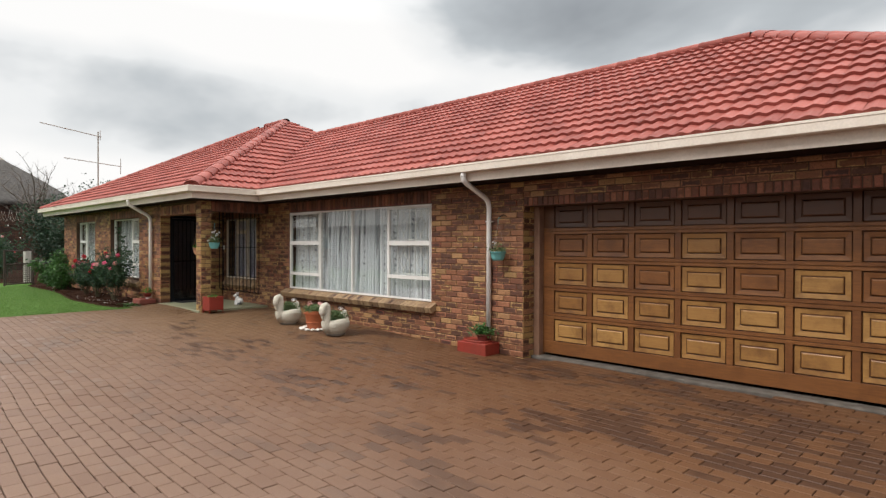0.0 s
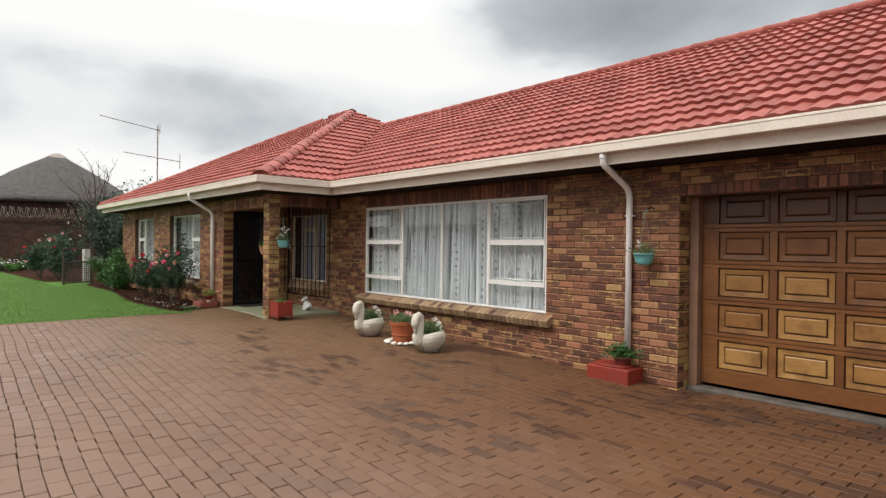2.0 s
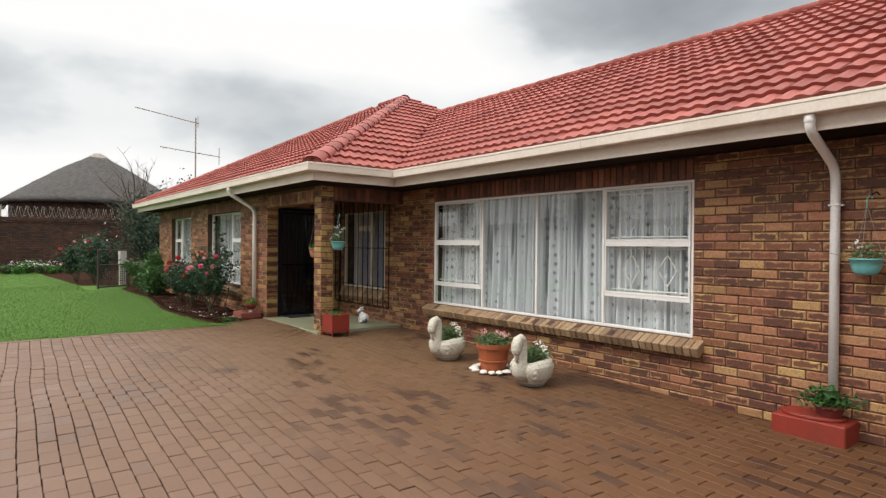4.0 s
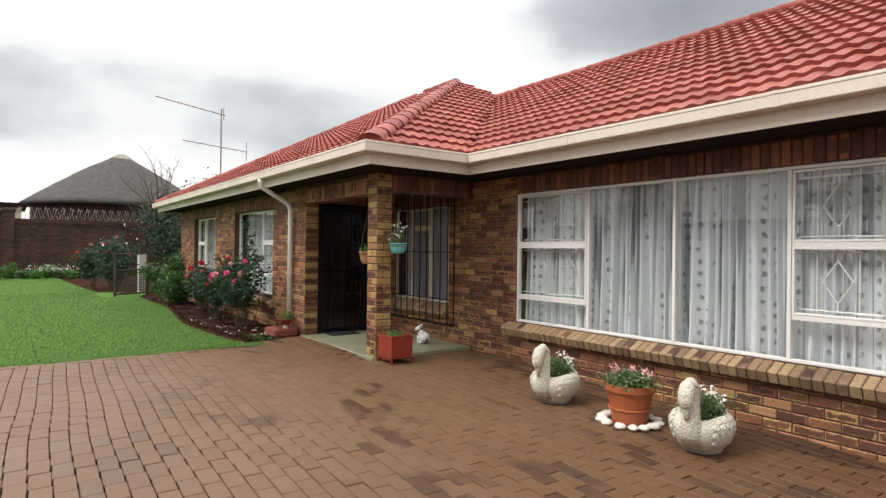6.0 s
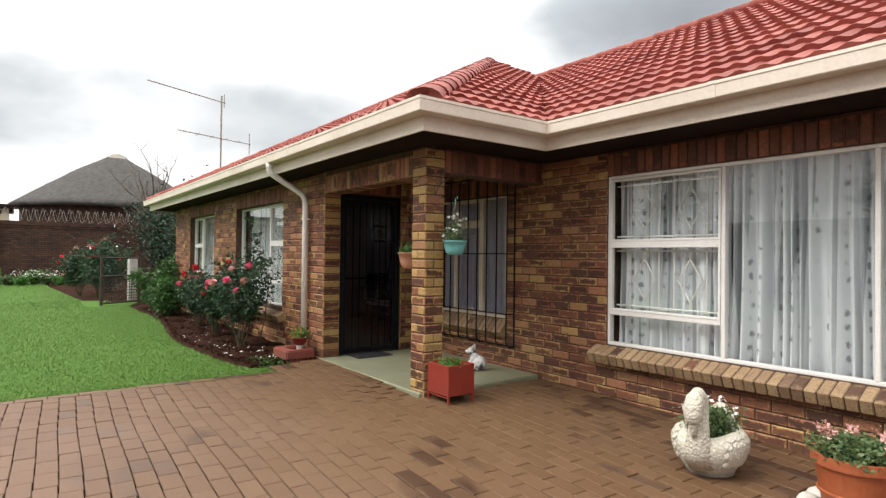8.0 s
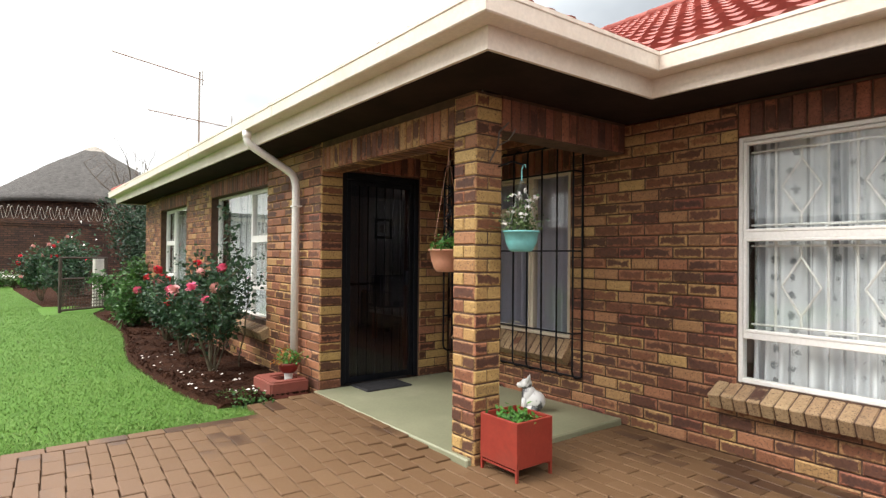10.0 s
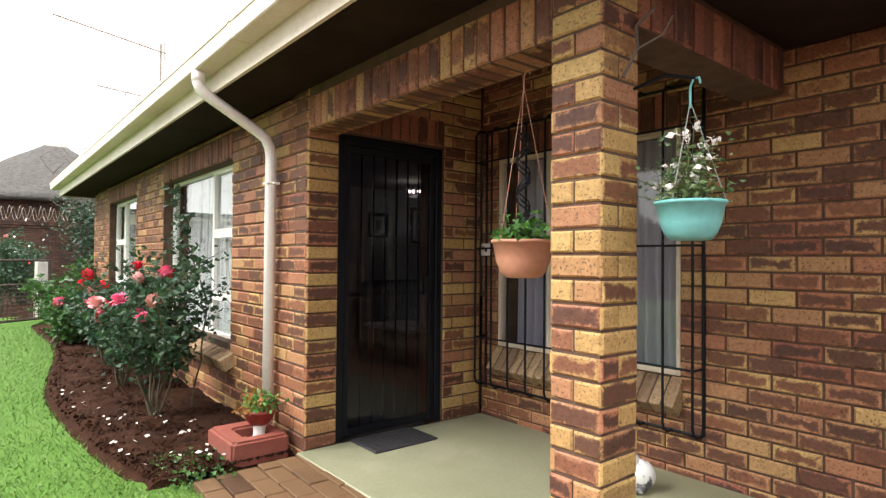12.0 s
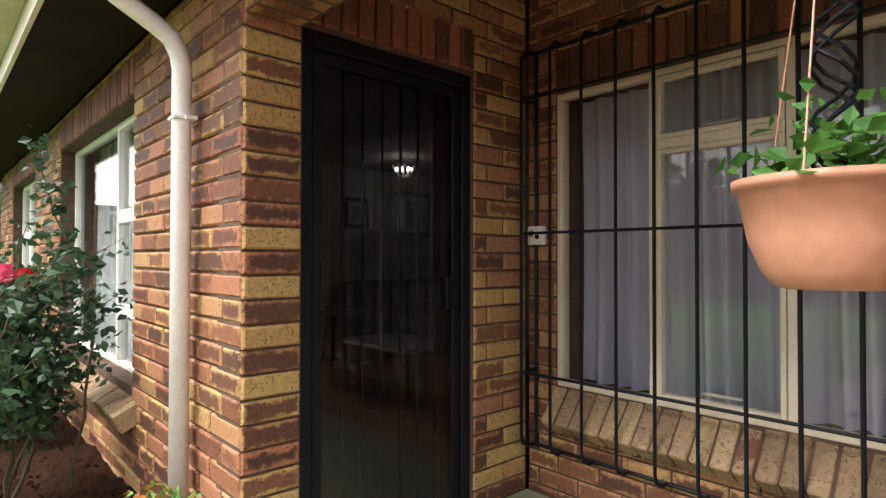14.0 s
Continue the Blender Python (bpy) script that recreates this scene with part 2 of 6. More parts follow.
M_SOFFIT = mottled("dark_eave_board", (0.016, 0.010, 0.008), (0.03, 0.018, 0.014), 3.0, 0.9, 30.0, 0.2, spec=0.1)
M_CEIL = mottled("porch_ceiling_paint", (0.40, 0.38, 0.35), (0.48, 0.455, 0.42), 3.0, 0.8)
M_SLAB = mottled("pale_green_floor_paint", (0.20, 0.205, 0.13), (0.26, 0.26, 0.168), 1.6, 0.42, 45.0, 0.12, dirt=(0.36, 0.33, 0.24))
M_CONC = mottled("weathered_concrete", (0.20, 0.18, 0.15), (0.34, 0.31, 0.27), 5.0, 0.9, 60.0, 0.5)
M_BLACK = mottled("black_enamel", (0.004, 0.005, 0.008), (0.008, 0.009, 0.013), 8.0, 0.48, 60.0, 0.1, spec=0.2)
M_ROOM = mottled("room_plaster", (0.30, 0.29, 0.27), (0.35, 0.33, 0.31), 2.0, 0.9)
M_DARK = mottled("dark_upholstery", (0.012, 0.012, 0.015), (0.03, 0.028, 0.03), 10.0, 0.9)
M_SOIL = mottled("garden_soil", (0.022, 0.0098, 0.0058), (0.052, 0.022, 0.012), 7.0, 0.95, 90.0, 0.9, 0.02, spec=0.08)
M_REDPAINT = mottled("red_oxide_paint", (0.215, 0.026, 0.016), (0.28, 0.04, 0.024), 4.0, 0.55, 50.0, 0.15, spec=0.3, dirt=(0.14, 0.032, 0.022))


def wood_mat(name, lo_stops, hi_stops):
    def build(n, l, p):
        r = piece_random(n, l)
        grain = tex(n, l, 5.0, 8.0, 0.75, space="Position", stretch=(0.9, 6, 16), distort=0.9)
        c = mix(n, l, ramp(n, l, grain, ((0.35, grey(0)), (0.65, grey(1)))), ramp(n, l, r, lo_stops), ramp(n, l, r, hi_stops))
        c = mix(n, l, ramp(n, l, tex(n, l, 3.0, 6.0, 0.7, space="Position"), ((0.47, grey(0)), (0.68, grey(0.7)))), c, (0.095, 0.034, 0.011))
        l.new(c, p.inputs["Base Color"])
        bump(n, l, p, grain, 0.12, 0.004)
    return mat(name, build, 0.36, 0.0, 0.5)


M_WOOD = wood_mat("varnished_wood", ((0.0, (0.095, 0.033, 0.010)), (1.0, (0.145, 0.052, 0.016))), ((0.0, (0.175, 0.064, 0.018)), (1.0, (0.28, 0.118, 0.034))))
# garage door's top row: shade under the eave put into the wood colour
M_WOODSHADED = wood_mat("eave_shaded_wood", ((0.0, (0.062, 0.022, 0.009)), (1.0, (0.085, 0.031, 0.011))), ((0.0, (0.09, 0.034, 0.012)), (1.0, (0.125, 0.05, 0.016))))
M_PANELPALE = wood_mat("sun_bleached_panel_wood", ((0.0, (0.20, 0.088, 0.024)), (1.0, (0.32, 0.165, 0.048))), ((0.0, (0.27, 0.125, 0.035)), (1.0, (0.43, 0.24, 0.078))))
M_GROOVE = wood_mat("dark_groove_wood", ((0.0, (0.05, 0.018, 0.007)), (1.0, (0.07, 0.026, 0.010))), ((0.0, (0.07, 0.026, 0.009)), (1.0, (0.10, 0.038, 0.014))))
M_DOORWOOD = mottled("red_brown_timber", (0.13, 0.032, 0.016), (0.19, 0.05, 0.024), 3.0, 0.45, 30.0, 0.15, stretch=(8, 8, 1))


def glass_build(n, l, p):
    out = n["Material Output"]
    n.remove(p)
    lw, tr, gl, mx = n.new("ShaderNodeLayerWeight"), n.new("ShaderNodeBsdfTransparent"), n.new("ShaderNodeBsdfGlossy"), n.new("ShaderNodeMixShader")
    lw.inputs["Blend"].default_value = 0.5
    tr.inputs["Color"].default_value = (0.96, 0.975, 0.97, 1)
    gl.inputs["Roughness"].default_value = 0.01
    k = math_node(n, l, "POWER", lw.outputs["Facing"], 4.0)
    l.new(math_node(n, l, "ADD", math_node(n, l, "MULTIPLY", k, 0.8), 0.045), mx.inputs[0])
    l.new(tr.outputs[0], mx.inputs[1])
    l.new(gl.outputs[0], mx.inputs[2])
    l.new(mx.outputs[0], out.inputs["Surface"])


def glass_mat():
    m = bpy.data.materials.new("window_glass")
    m.use_nodes = True
    glass_build(m.node_tree.nodes, m.node_tree.links, m.node_tree.nodes["Principled BSDF"])
    return m


M_GLASS = glass_mat()


def curtain_mat(name, base, deep, spots, through=0.25):
    def build(n, l, p):
        c = ramp(n, l, tex(n, l, 3.0, 5.0), ((0.3, base), (0.7, tuple(v * 1.06 for v in base))))
        if spots:
            v, co = n.new("ShaderNodeTexVoronoi"), n.new("ShaderNodeTexCoord")
            v.inputs["Scale"].default_value = 8.5
            v.inputs["Randomness"].default_value = 0.3
            l.new(co.outputs["Object"], v.inputs["Vector"])
            w = math_node(n, l, "ADD", v.outputs["Distance"], math_node(n, l, "MULTIPLY", math_node(n, l, "SUBTRACT", tex(n, l, 75.0, 3.0), 0.5), 0.75))
            c = mix(n, l, ramp(n, l, w, ((0.17, grey(0.75)), (0.25, grey(0)))), c, deep)
            # narrow dark vertical strips at random across the cloth
            strip = ramp(n, l, tex(n, l, 24.0, 2.0, 0.5, stretch=(1, 0.0, 0.012)), ((0.57, grey(0)), (0.605, grey(1))))
            c = mix(n, l, math_node(n, l, "MULTIPLY", strip, 0.6), c, deep)
        l.new(c, p.inputs["Base Color"])
        p.inputs["Transmission Weight"].default_value = 0.0
        p.inputs["Subsurface Weight"].default_value = 0.0
        out = n["Material Output"]
        t, mx = n.new("ShaderNodeBsdfTranslucent"), n.new("ShaderNodeMixShader")
        l.new(c, t.inputs["Color"])
        mx.inputs[0].default_value = through
        l.new(p.outputs[0], mx.inputs[1])
        l.new(t.outputs[0], mx.inputs[2])
        l.new(mx.outputs[0], out.inputs["Surface"])
    return mat(name, build, 0.9, 0.0, 0.1)


M_CURTAIN = curtain_mat("white_lace_curtain", (0.80, 0.82, 0.84), (0.17, 0.19, 0.21), True, 0.15)
M_DRAPE = curtain_mat("grey_voile_curtain", (0.58, 0.55, 0.66), (0.1, 0.1, 0.1), False)


# ---- geometry helpers ----
def mesh_of(name, verts, faces, material, uv=None, smooth=False):
    me = bpy.data.meshes.new(name)
    me.from_pydata(verts, [], faces)
    me.materials.append(material)
    if uv is not None:
        layer = me.uv_layers.new(name="face")
        flat = np.array(uv, dtype=np.float32)[np.array([i for f in faces for i in f])]
        layer.data.foreach_set("uv", flat.ravel())
    if smooth:
        me.polygons.foreach_set("use_smooth", [True] * len(me.polygons))
    return me


def part(name, bm, material, parent=None, label="", smooth=False):
    """Links a bmesh (or a finished mesh) as one object under a thing or a part."""
    if isinstance(bm, bmesh.types.BMesh):
        me = bpy.data.meshes.new(name)
        bmesh.ops.recalc_face_normals(bm, faces=bm.faces)
        bm.to_mesh(me)
        bm.free()
        me.materials.append(material)
        if smooth:
            me.polygons.foreach_set("use_smooth", [True] * len(me.polygons))
    else:
        me = bm
    ob = new(name, me)
    if parent:
        ob.parent = parent
    if label:
        ob["label"] = label
    return ob


def base(name, at=(0, 0, 0), label="", category="", group="", kind=""):
    ob = new(name)
    ob.location = at
    ob.empty_display_size = 0.1
    return tagged(ob, label, category, group, kind)


def box(bm, x0, y0, z0, x1, y1, z1, bevel=0.0, m=None, seg=1):
    r = bmesh.ops.create_cube(bm, size=1.0)
    vs = r["verts"]
    for v in vs:
        v.co = Vector((x0 + (v.co.x + 0.5) * (x1 - x0), y0 + (v.co.y + 0.5) * (y1 - y0), z0 + (v.co.z + 0.5) * (z1 - z0)))
    if bevel:
        es = list({e for v in vs for e in v.link_edges})
        vs = bmesh.ops.bevel(bm, geom=es, offset=bevel, segments=seg, affect="EDGES", profile=0.5)["verts"]
    if m is not None:
        bmesh.ops.transform(bm, matrix=m, verts=vs)
    return bm


def boxed(*args, **kw):
    return box(bmesh.new(), *args, **kw)


def tube(bm, pts, radius, seg=8, cap=True):
    """A round pipe along points; radius is one number or one a point."""
    pts = [Vector(p) for p in pts]
    rad = radius if isinstance(radius, (list, tuple)) else [radius] * len(pts)
    rings, side = [], None
    for i, p in enumerate(pts):
        d = (pts[min(i + 1, len(pts) - 1)] - pts[max(i - 1, 0)]).normalized()
        if side is None or abs(side.dot(d)) > 0.95:
            side = d.cross(Vector((0, 0, 1)) if abs(d.z) < 0.9 else Vector((1, 0, 0))).normalized()
        side = (side - d * side.dot(d)).normalized()
        up = d.cross(side)
        rings.append([bm.verts.new(p + rad[i] * (math.cos(a) * side + math.sin(a) * up)) for a in (2 * math.pi * k / seg for k in range(seg))])
    for a, b in zip(rings, rings[1:]):
        for k in range(seg):
            bm.faces.new((a[k], a[(k + 1) % seg], b[(k + 1) % seg], b[k]))
    if cap:
        bm.faces.new(rings[0][::-1])
        bm.faces.new(rings[-1])
    return bm


def lathe(bm, profile, seg=24, centre=(0, 0, 0), squash=1.0):
    """A turned shape from (radius, height) pairs."""
    c = Vector(centre)
    rings = []
    for r, z in profile:
        if r < 1e-5:
            rings.append([bm.verts.new(c + Vector((0, 0, z)))])
        else:
            rings.append([bm.verts.new(c + Vector((r * math.cos(a), r * squash * math.sin(a), z))) for a in (2 * math.pi * k / seg for k in range(seg))])
    for a, b in zip(rings, rings[1:]):
        for k in range(seg):
            q = [a[k % len(a)], a[(k + 1) % len(a)], b[(k + 1) % len(b)], b[k % len(b)]]
            q = list(dict.fromkeys(q))
            if len(q) > 2:
                bm.faces.new(q)
    return bm


def sweep(bm, profile, path):
    """A profile of (outward, height) pairs along a level path of (x, y), mitred; outward is to the right of the way."""
    pts = [Vector((x, y)) for x, y in path]
    rings = []
    for i, p in enumerate(pts):
        ds = [(pts[j + 1] - pts[j]).normalized() for j in (i - 1, i) if 0 <= j < len(pts) - 1]
        ns = [Vector((d.y, -d.x)) for d in ds]
        out = ns[0] if len(ns) == 1 else (ns[0] + ns[1]) / (1 + ns[0].dot(ns[1]))
        rings.append([bm.verts.new((p.x + out.x * o, p.y + out.y * o, z)) for o, z in profile])
    k = len(profile)
    for a, b in zip(rings, rings[1:]):
        for j in range(k):
            bm.faces.new((a[j], a[(j + 1) % k], b[(j + 1) % k], b[j]))
    bm.faces.new(rings[0][::-1])
    bm.faces.new(rings[-1])
    return bm


def ground_z(x):
    return -0.03 * min(max(x, 0.0), 6.2)


# ---- brickwork ----
COURSE, LONG, JOINT = 0.0872, 0.234, 0.011
PIECES = []  # laid last: (parent, name, mesh, matrix)


def cut(spans, a, b):
    out = []
    for s, e in spans:
        if b <= s or a >= e:
            out.append((s, e))
        else:
            if a > s:
                out.append((s, a))
            if b < e:
                out.append((b, e))
    return out


def brick_data(w, h, depth=0.026, c=0.007):
    """Corners, faces and face coordinates of one brick face, arrises taken off; x along, y inwards, z up."""
    v, uv = [], []
    for inset, y in ((c, 0.0), (0.0, c), (0.0, depth)):
        for sx, sz in ((-1, -1), (1, -1), (1, 1), (-1, 1)):
            v.append((sx * (w / 2 - inset), y, sz * (h / 2 - inset)))
            uv.append((0.5 + sx * 0.5, 0.5 + sz * 0.5) if y else (0.5 + sx * (0.5 - inset / w), 0.5 + sz * (0.5 - inset / h)))
    f = [(0, 1, 2, 3)]
    for a in (0, 4):
        for k in range(4):
            f.append((a + k, a + 4 + k, a + 4 + (k + 1) % 4, a + (k + 1) % 4))
    return v, f, uv


SHARED = {}


def brick_mesh(w, h, material):
    key = (round(w, 2), round(h, 3), material.name)
    if key not in SHARED:
        v, f, uv = brick_data(key[0], key[1])
        SHARED[key] = mesh_of("brick", v, f, material, uv)
    return SHARED[key]


class Joined:
    """Pieces gathered into one mesh."""
    def __init__(self):
        self.v, self.f, self.uv = [], [], []

    def add(self, v, f, m, uv=None):
        k = len(self.v)
        self.v += [tuple(m @ Vector(p)) for p in v]
        self.f += [tuple(i + k for i in q) for q in f]
        self.uv += uv or [(0, 0)] * len(v)

    def done(self, name, material, parent, label="", smooth=False):
        ob = part(name, mesh_of(name, self.v, self.f, material, self.uv, smooth), material, parent, label)
        ob["kind"] = "stuff"
        return ob


def wall_frame(x, y, n):
    """The matrix of a wall's face: local x along it, y inwards, z up; n is its outward side."""
    n = Vector((*n, 0))
    u = Vector((-n.y, n.x, 0))
    m = Matrix.Identity(4)
    m.col[0], m.col[1], m.col[3] = (*u, 0), (*(-n), 0), (x, y, 0, 1)
    return m


def lay_bricks(wall, m, u0, u1, z0, z1, holes=(), near=None, material=None, seed=0):
    """Courses of stretchers on a face, round its holes; those with middles inside near are loose pieces."""
    rnd = random.Random(seed)
    rest, loose = Joined(), 0
    material = material or M_BRICK
    i = 0
    z = z0
    while z + 0.03 < z1:
        h = min(COURSE, z1 - z)
        spans = [(u0, u1)]
        for a, b, c, d in holes:
            if c < z + h * 0.6 and d > z + h * 0.4:
                spans = cut(spans, a, b)
        off = (i % 2) * LONG / 2
        for s, e in spans:
            marks = [s]
            k = math.floor((s - off) / LONG) * LONG + off
            while k < e:
                k += LONG
                if k - marks[-1] > 0.06 and e - k > 0.06:
                    marks.append(k)
            marks.append(e)
            for a, b in zip(marks, marks[1:]):
                w, hh = b - a - JOINT, h - JOINT
                if w < 0.02 or hh < 0.02:
                    continue
                place = m @ Matrix.Translation(((a + b) / 2, rnd.uniform(-0.003, 0.003), z + h / 2)) @ pose(0, 0, 0, rnd.uniform(-0.6, 0.6), rnd.uniform(-0.35, 0.35), rnd.uniform(-0.5, 0.5))
                if near and near[0] < (a + b) / 2 < near[1] and near[2] < z < near[3] and loose < 300:
                    PIECES.append((wall, "brick", brick_mesh(w, hh, material), place))
                    loose += 1
                else:
                    v, f, uv = brick_data(w, hh)
                    rest.add(v, f, place, uv)
        z += COURSE
        i += 1
    if rest.v:
        rest.done("brickwork", material, wall)


def lay_soldiers(wall, m, u0, u1, z0, h, material=None, seed=0):
    """Bricks set on end or on edge over an opening."""
    rnd = random.Random(seed)
    count = max(1, round((u1 - u0) / 0.084))
    w = (u1 - u0) / count
    for k in range(count):
        place = m @ Matrix.Translation((u0 + (k + 0.5) * w, -0.004 + rnd.uniform(-0.003, 0.003), z0 + h / 2)) @ pose(0, 0, 0, 0, rnd.uniform(-0.8, 0.8), rnd.uniform(-0.8, 0.8))
        PIECES.append((wall, "brick", brick_mesh(w - 0.011, h - 0.01, material or M_BRICK_BROWN), place))


def wall_core(name, m, u0, u1, z0, z1, holes, depth, label):
    """The wall behind the brick faces, open at its holes."""
    us = sorted({u0, u1, *[min(max(h[k], u0), u1) for h in holes for k in (0, 1)]})
    zs = sorted({z0, z1, *[min(max(h[k], z0), z1) for h in holes for k in (2, 3)]})
    bm = bmesh.new()
    for a, b in zip(us, us[1:]):
        solid = [(c, d) for c, d in zip(zs, zs[1:]) if not any(h[0] < (a + b) / 2 < h[1] and h[2] < (c + d) / 2 < h[3] for h in holes)]
        runs = []
        for c, d in solid:
            if runs and abs(runs[-1][1] - c) < 1e-6:
                runs[-1][1] = d
            else:
                runs.append([c, d])
        for c, d in runs:
            box(bm, a, 0.013, c, b, depth, d)
    bmesh.ops.transform(bm, matrix=m, verts=bm.verts)
    return tagged(part(name, bm, M_MORTAR), label, "wall", kind="structure")


WALL_TOP, PORCH_TOP = 2.345, 2.68
F_MAIN = wall_frame(0, -0.05, (0, -1))
F_WING = wall_frame(0, -1.58, (0, -1))
F_DOOR = wall_frame(-3.11, 0, (1, 0))
H_MAIN = [(0.0, 4.34, 0.486, 2.11), (-2.93, -1.43, 0.60, 2.05)]
H_WING = [(-6.71, -4.49, 0.55, 2.09), (-10.0, -8.08, 0.55, 2.09)]
H_DOOR = [(-1.345, -0.445, -0.1, 2.11)]
BRICK_WORDS = "wall of flashed brown, red and yellow face brick"

wall_main = wall_core("wall_south", F_MAIN, -3.11, 6.185, -0.35, WALL_TOP, H_MAIN, 0.25, BRICK_WORDS)
# bands of soldier bricks stand over the openings
lay_bricks(wall_main, F_MAIN, -3.11, 6.2, -0.27, WALL_TOP, [(0.0, 4.34, 0.36, 2.33), (-2.93, -1.43, 0.42, 2.27)], (-1.35, 0.0, 0.0, 2.2), seed=1)
lay_bricks(wall_main, F_MAIN, -3.11, -1.09, WALL_TOP, PORCH_TOP, seed=14)
part("upper_core", boxed(-3.1, -0.037, WALL_TOP, -1.085, 0.15, PORCH_TOP), M_MORTAR, wall_main)
lay_soldiers(wall_main, F_MAIN, 0.0, 4.34, 2.115, 0.215, seed=2)
lay_soldiers(wall_main, F_MAIN, -2.93, -1.43, 2.055, 0.215, seed=3)
F_JAMB = wall_frame(6.2, 0, (1, 0))
lay_bricks(wall_main, F_JAMB, -0.045, 0.30, -0.27, 2.0, seed=4, material=M_BRICK_PALE)

wall_wing = wall_core("wall_wing", F_WING, -11.4, -3.135, -0.3, WALL_TOP, H_WING, 0.22, BRICK_WORDS)
lay_bricks(wall_wing, F_WING, -11.4, -3.115, -0.22, WALL_TOP, [(a, b, 0.44, 2.30) for a, b, _, _ in H_WING], (-4.5, -3.0, 0.0, 2.2), seed=5)
for a, b, _, top in H_WING:
    lay_soldiers(wall_wing, F_WING, a, b, top, 0.21, seed=6)

wall_door = wall_core("wall_porch", F_DOOR, -1.575, -0.05, -0.2, PORCH_TOP, H_DOOR, 0.22, BRICK_WORDS + " round the front door")
lay_bricks(wall_door, F_DOOR, -1.58, -0.06, -0.05, PORCH_TOP, [(-1.345, -0.445, -0.2, 2.33)], (-2, 0, 0, 2.7), material=M_BRICK_PALE, seed=7)
lay_soldiers(wall_door, F_DOOR, -1.345, -0.445, 2.12, 0.21, seed=8)

# porch pillar and beams
pillar = tagged(part("porch_pillar", boxed(-1.082, -1.592, -0.1, -0.873, -1.383, WALL_TOP), M_MORTAR), "square porch pillar of yellow and brown face brick", "pillar")
for n, (fx, fy, nn, w) in enumerate(((-1.09, -1.60, (0, -1), 0.225), (-0.865, -1.60, (1, 0), 0.225), (-0.865, -1.375, (0, 1), 0.225), (-1.09, -1.375, (-1, 0), 0.225))):
    f = wall_frame(fx, fy, nn)
    rnd = random.Random(20 + n)
    for i in range(27):
        z = -0.02 + i * COURSE
        if (i + n) % 2 == 0:
            spans = [(0.005, w - 0.005)]
        else:
            spans = [(0.005, w * 0.46), (w * 0.46 + 0.01, w - 0.005)]
        for a, b in spans:
            PIECES.append((pillar, "brick", brick_mesh(b - a, COURSE - JOINT, M_BRICK_PALE), f @ Matrix.Translation(((a + b) / 2, rnd.uniform(-0.004, 0.003), z + COURSE / 2)) @ pose(0, 0, 0, rnd.uniform(-0.8, 0.8), rnd.uniform(-0.5, 0.5), rnd.uniform(-0.8, 0.8))))
beam = tagged(part("porch_beam", boxed(-3.10, -1.572, 2.085, -1.09, -1.36, PORCH_TOP), M_MORTAR), "brick beam over the porch opening", "beam", kind="structure")
lay_soldiers(beam, F_WING, -3.10, -1.10, 2.085, 0.215, M_BRICK, seed=9)
under = wall_frame(0, 0, (0, -1)) @ pose(0, -1.47, 2.083, 90, 0, 0)
for k in range(24):
    PIECES.append((beam, "brick", brick_mesh(0.073, 0.205, M_BRICK), under @ Matrix.Translation((-3.06 + 0.0835 * k, 0, 0))))
beam2 = tagged(part("porch_side_beam", boxed(-1.08, -1.36, 2.12, -0.875, -0.055, PORCH_TOP), M_MORTAR), "brick beam between pillar and house wall", "beam", kind="structure")
lay_soldiers(beam2, wall_frame(-0.867, 0, (1, 0)), -1.375, -0.06, 2.12, 0.215, seed=10)

# garage end
header = tagged(part("wall_garage", boxed(6.2, -0.042, 1.985, 11.5, 0.2, WALL_TOP), M_MORTAR), "brick wall over the garage door", "wall", kind="structure")
lay_soldiers(header, F_MAIN, 6.2, 11.5, 1.985, 0.125, seed=11)
lay_bricks(header, F_MAIN, 6.2, 11.5, 2.11, WALL_TOP, seed=12)
wall_end = wall_core("wall_end", F_MAIN, 11.5, 12.3, -0.35, WALL_TOP, [], 0.25, BRICK_WORDS)
lay_bricks(wall_end, F_MAIN, 11.5, 12.3, -0.27, WALL_TOP, seed=13)
M_PLAIN = mottled("plain_brick_side", (0.13, 0.06, 0.04), (0.2, 0.10, 0.06), 12.0, 0.85)
for name, b in (("wall_east", (12.05, 0.2, -0.35, 12.3, 7.8, WALL_TOP)), ("wall_north", (-11.4, 7.8, -0.35, 12.3, 8.0, WALL_TOP)), ("wall_west", (-11.4, -1.36, -0.35, -11.2, 7.8, WALL_TOP))):
    tagged(part(name, boxed(*b), M_PLAIN), "brown brick outer wall", "wall", kind="structure")
# partitions and floor inside
for name, b in (("wall_inside", (-7.3, -1.35, 0.0, -7.2, 7.8, WALL_TOP)), ("wall_lounge", (-3.3, 0.205, 0.0, -3.2, 4.0, WALL_TOP)), ("wall_garage_side", (6.0, 0.3, -0.3, 6.19, 7.8, WALL_TOP)), ("wall_lounge_back", (-7.2, 3.6, 0.0, 6.0, 3.7, WALL_TOP))):
    tagged(part(name, boxed(*b), M_ROOM), "plain grey plastered inner wall", "wall", kind="structure")
tagged(part("floor", box(boxed(-11.2, -1.34, -0.2, -3.34, 7.8, 0.03), -3.34, 0.21, -0.2, 5.99, 7.8, 0.03), mottled("inside_floor", (0.10, 0.085, 0.07), (0.14, 0.12, 0.10), 2.0, 0.6)), "dim indoor floor", "floor", kind="structure")
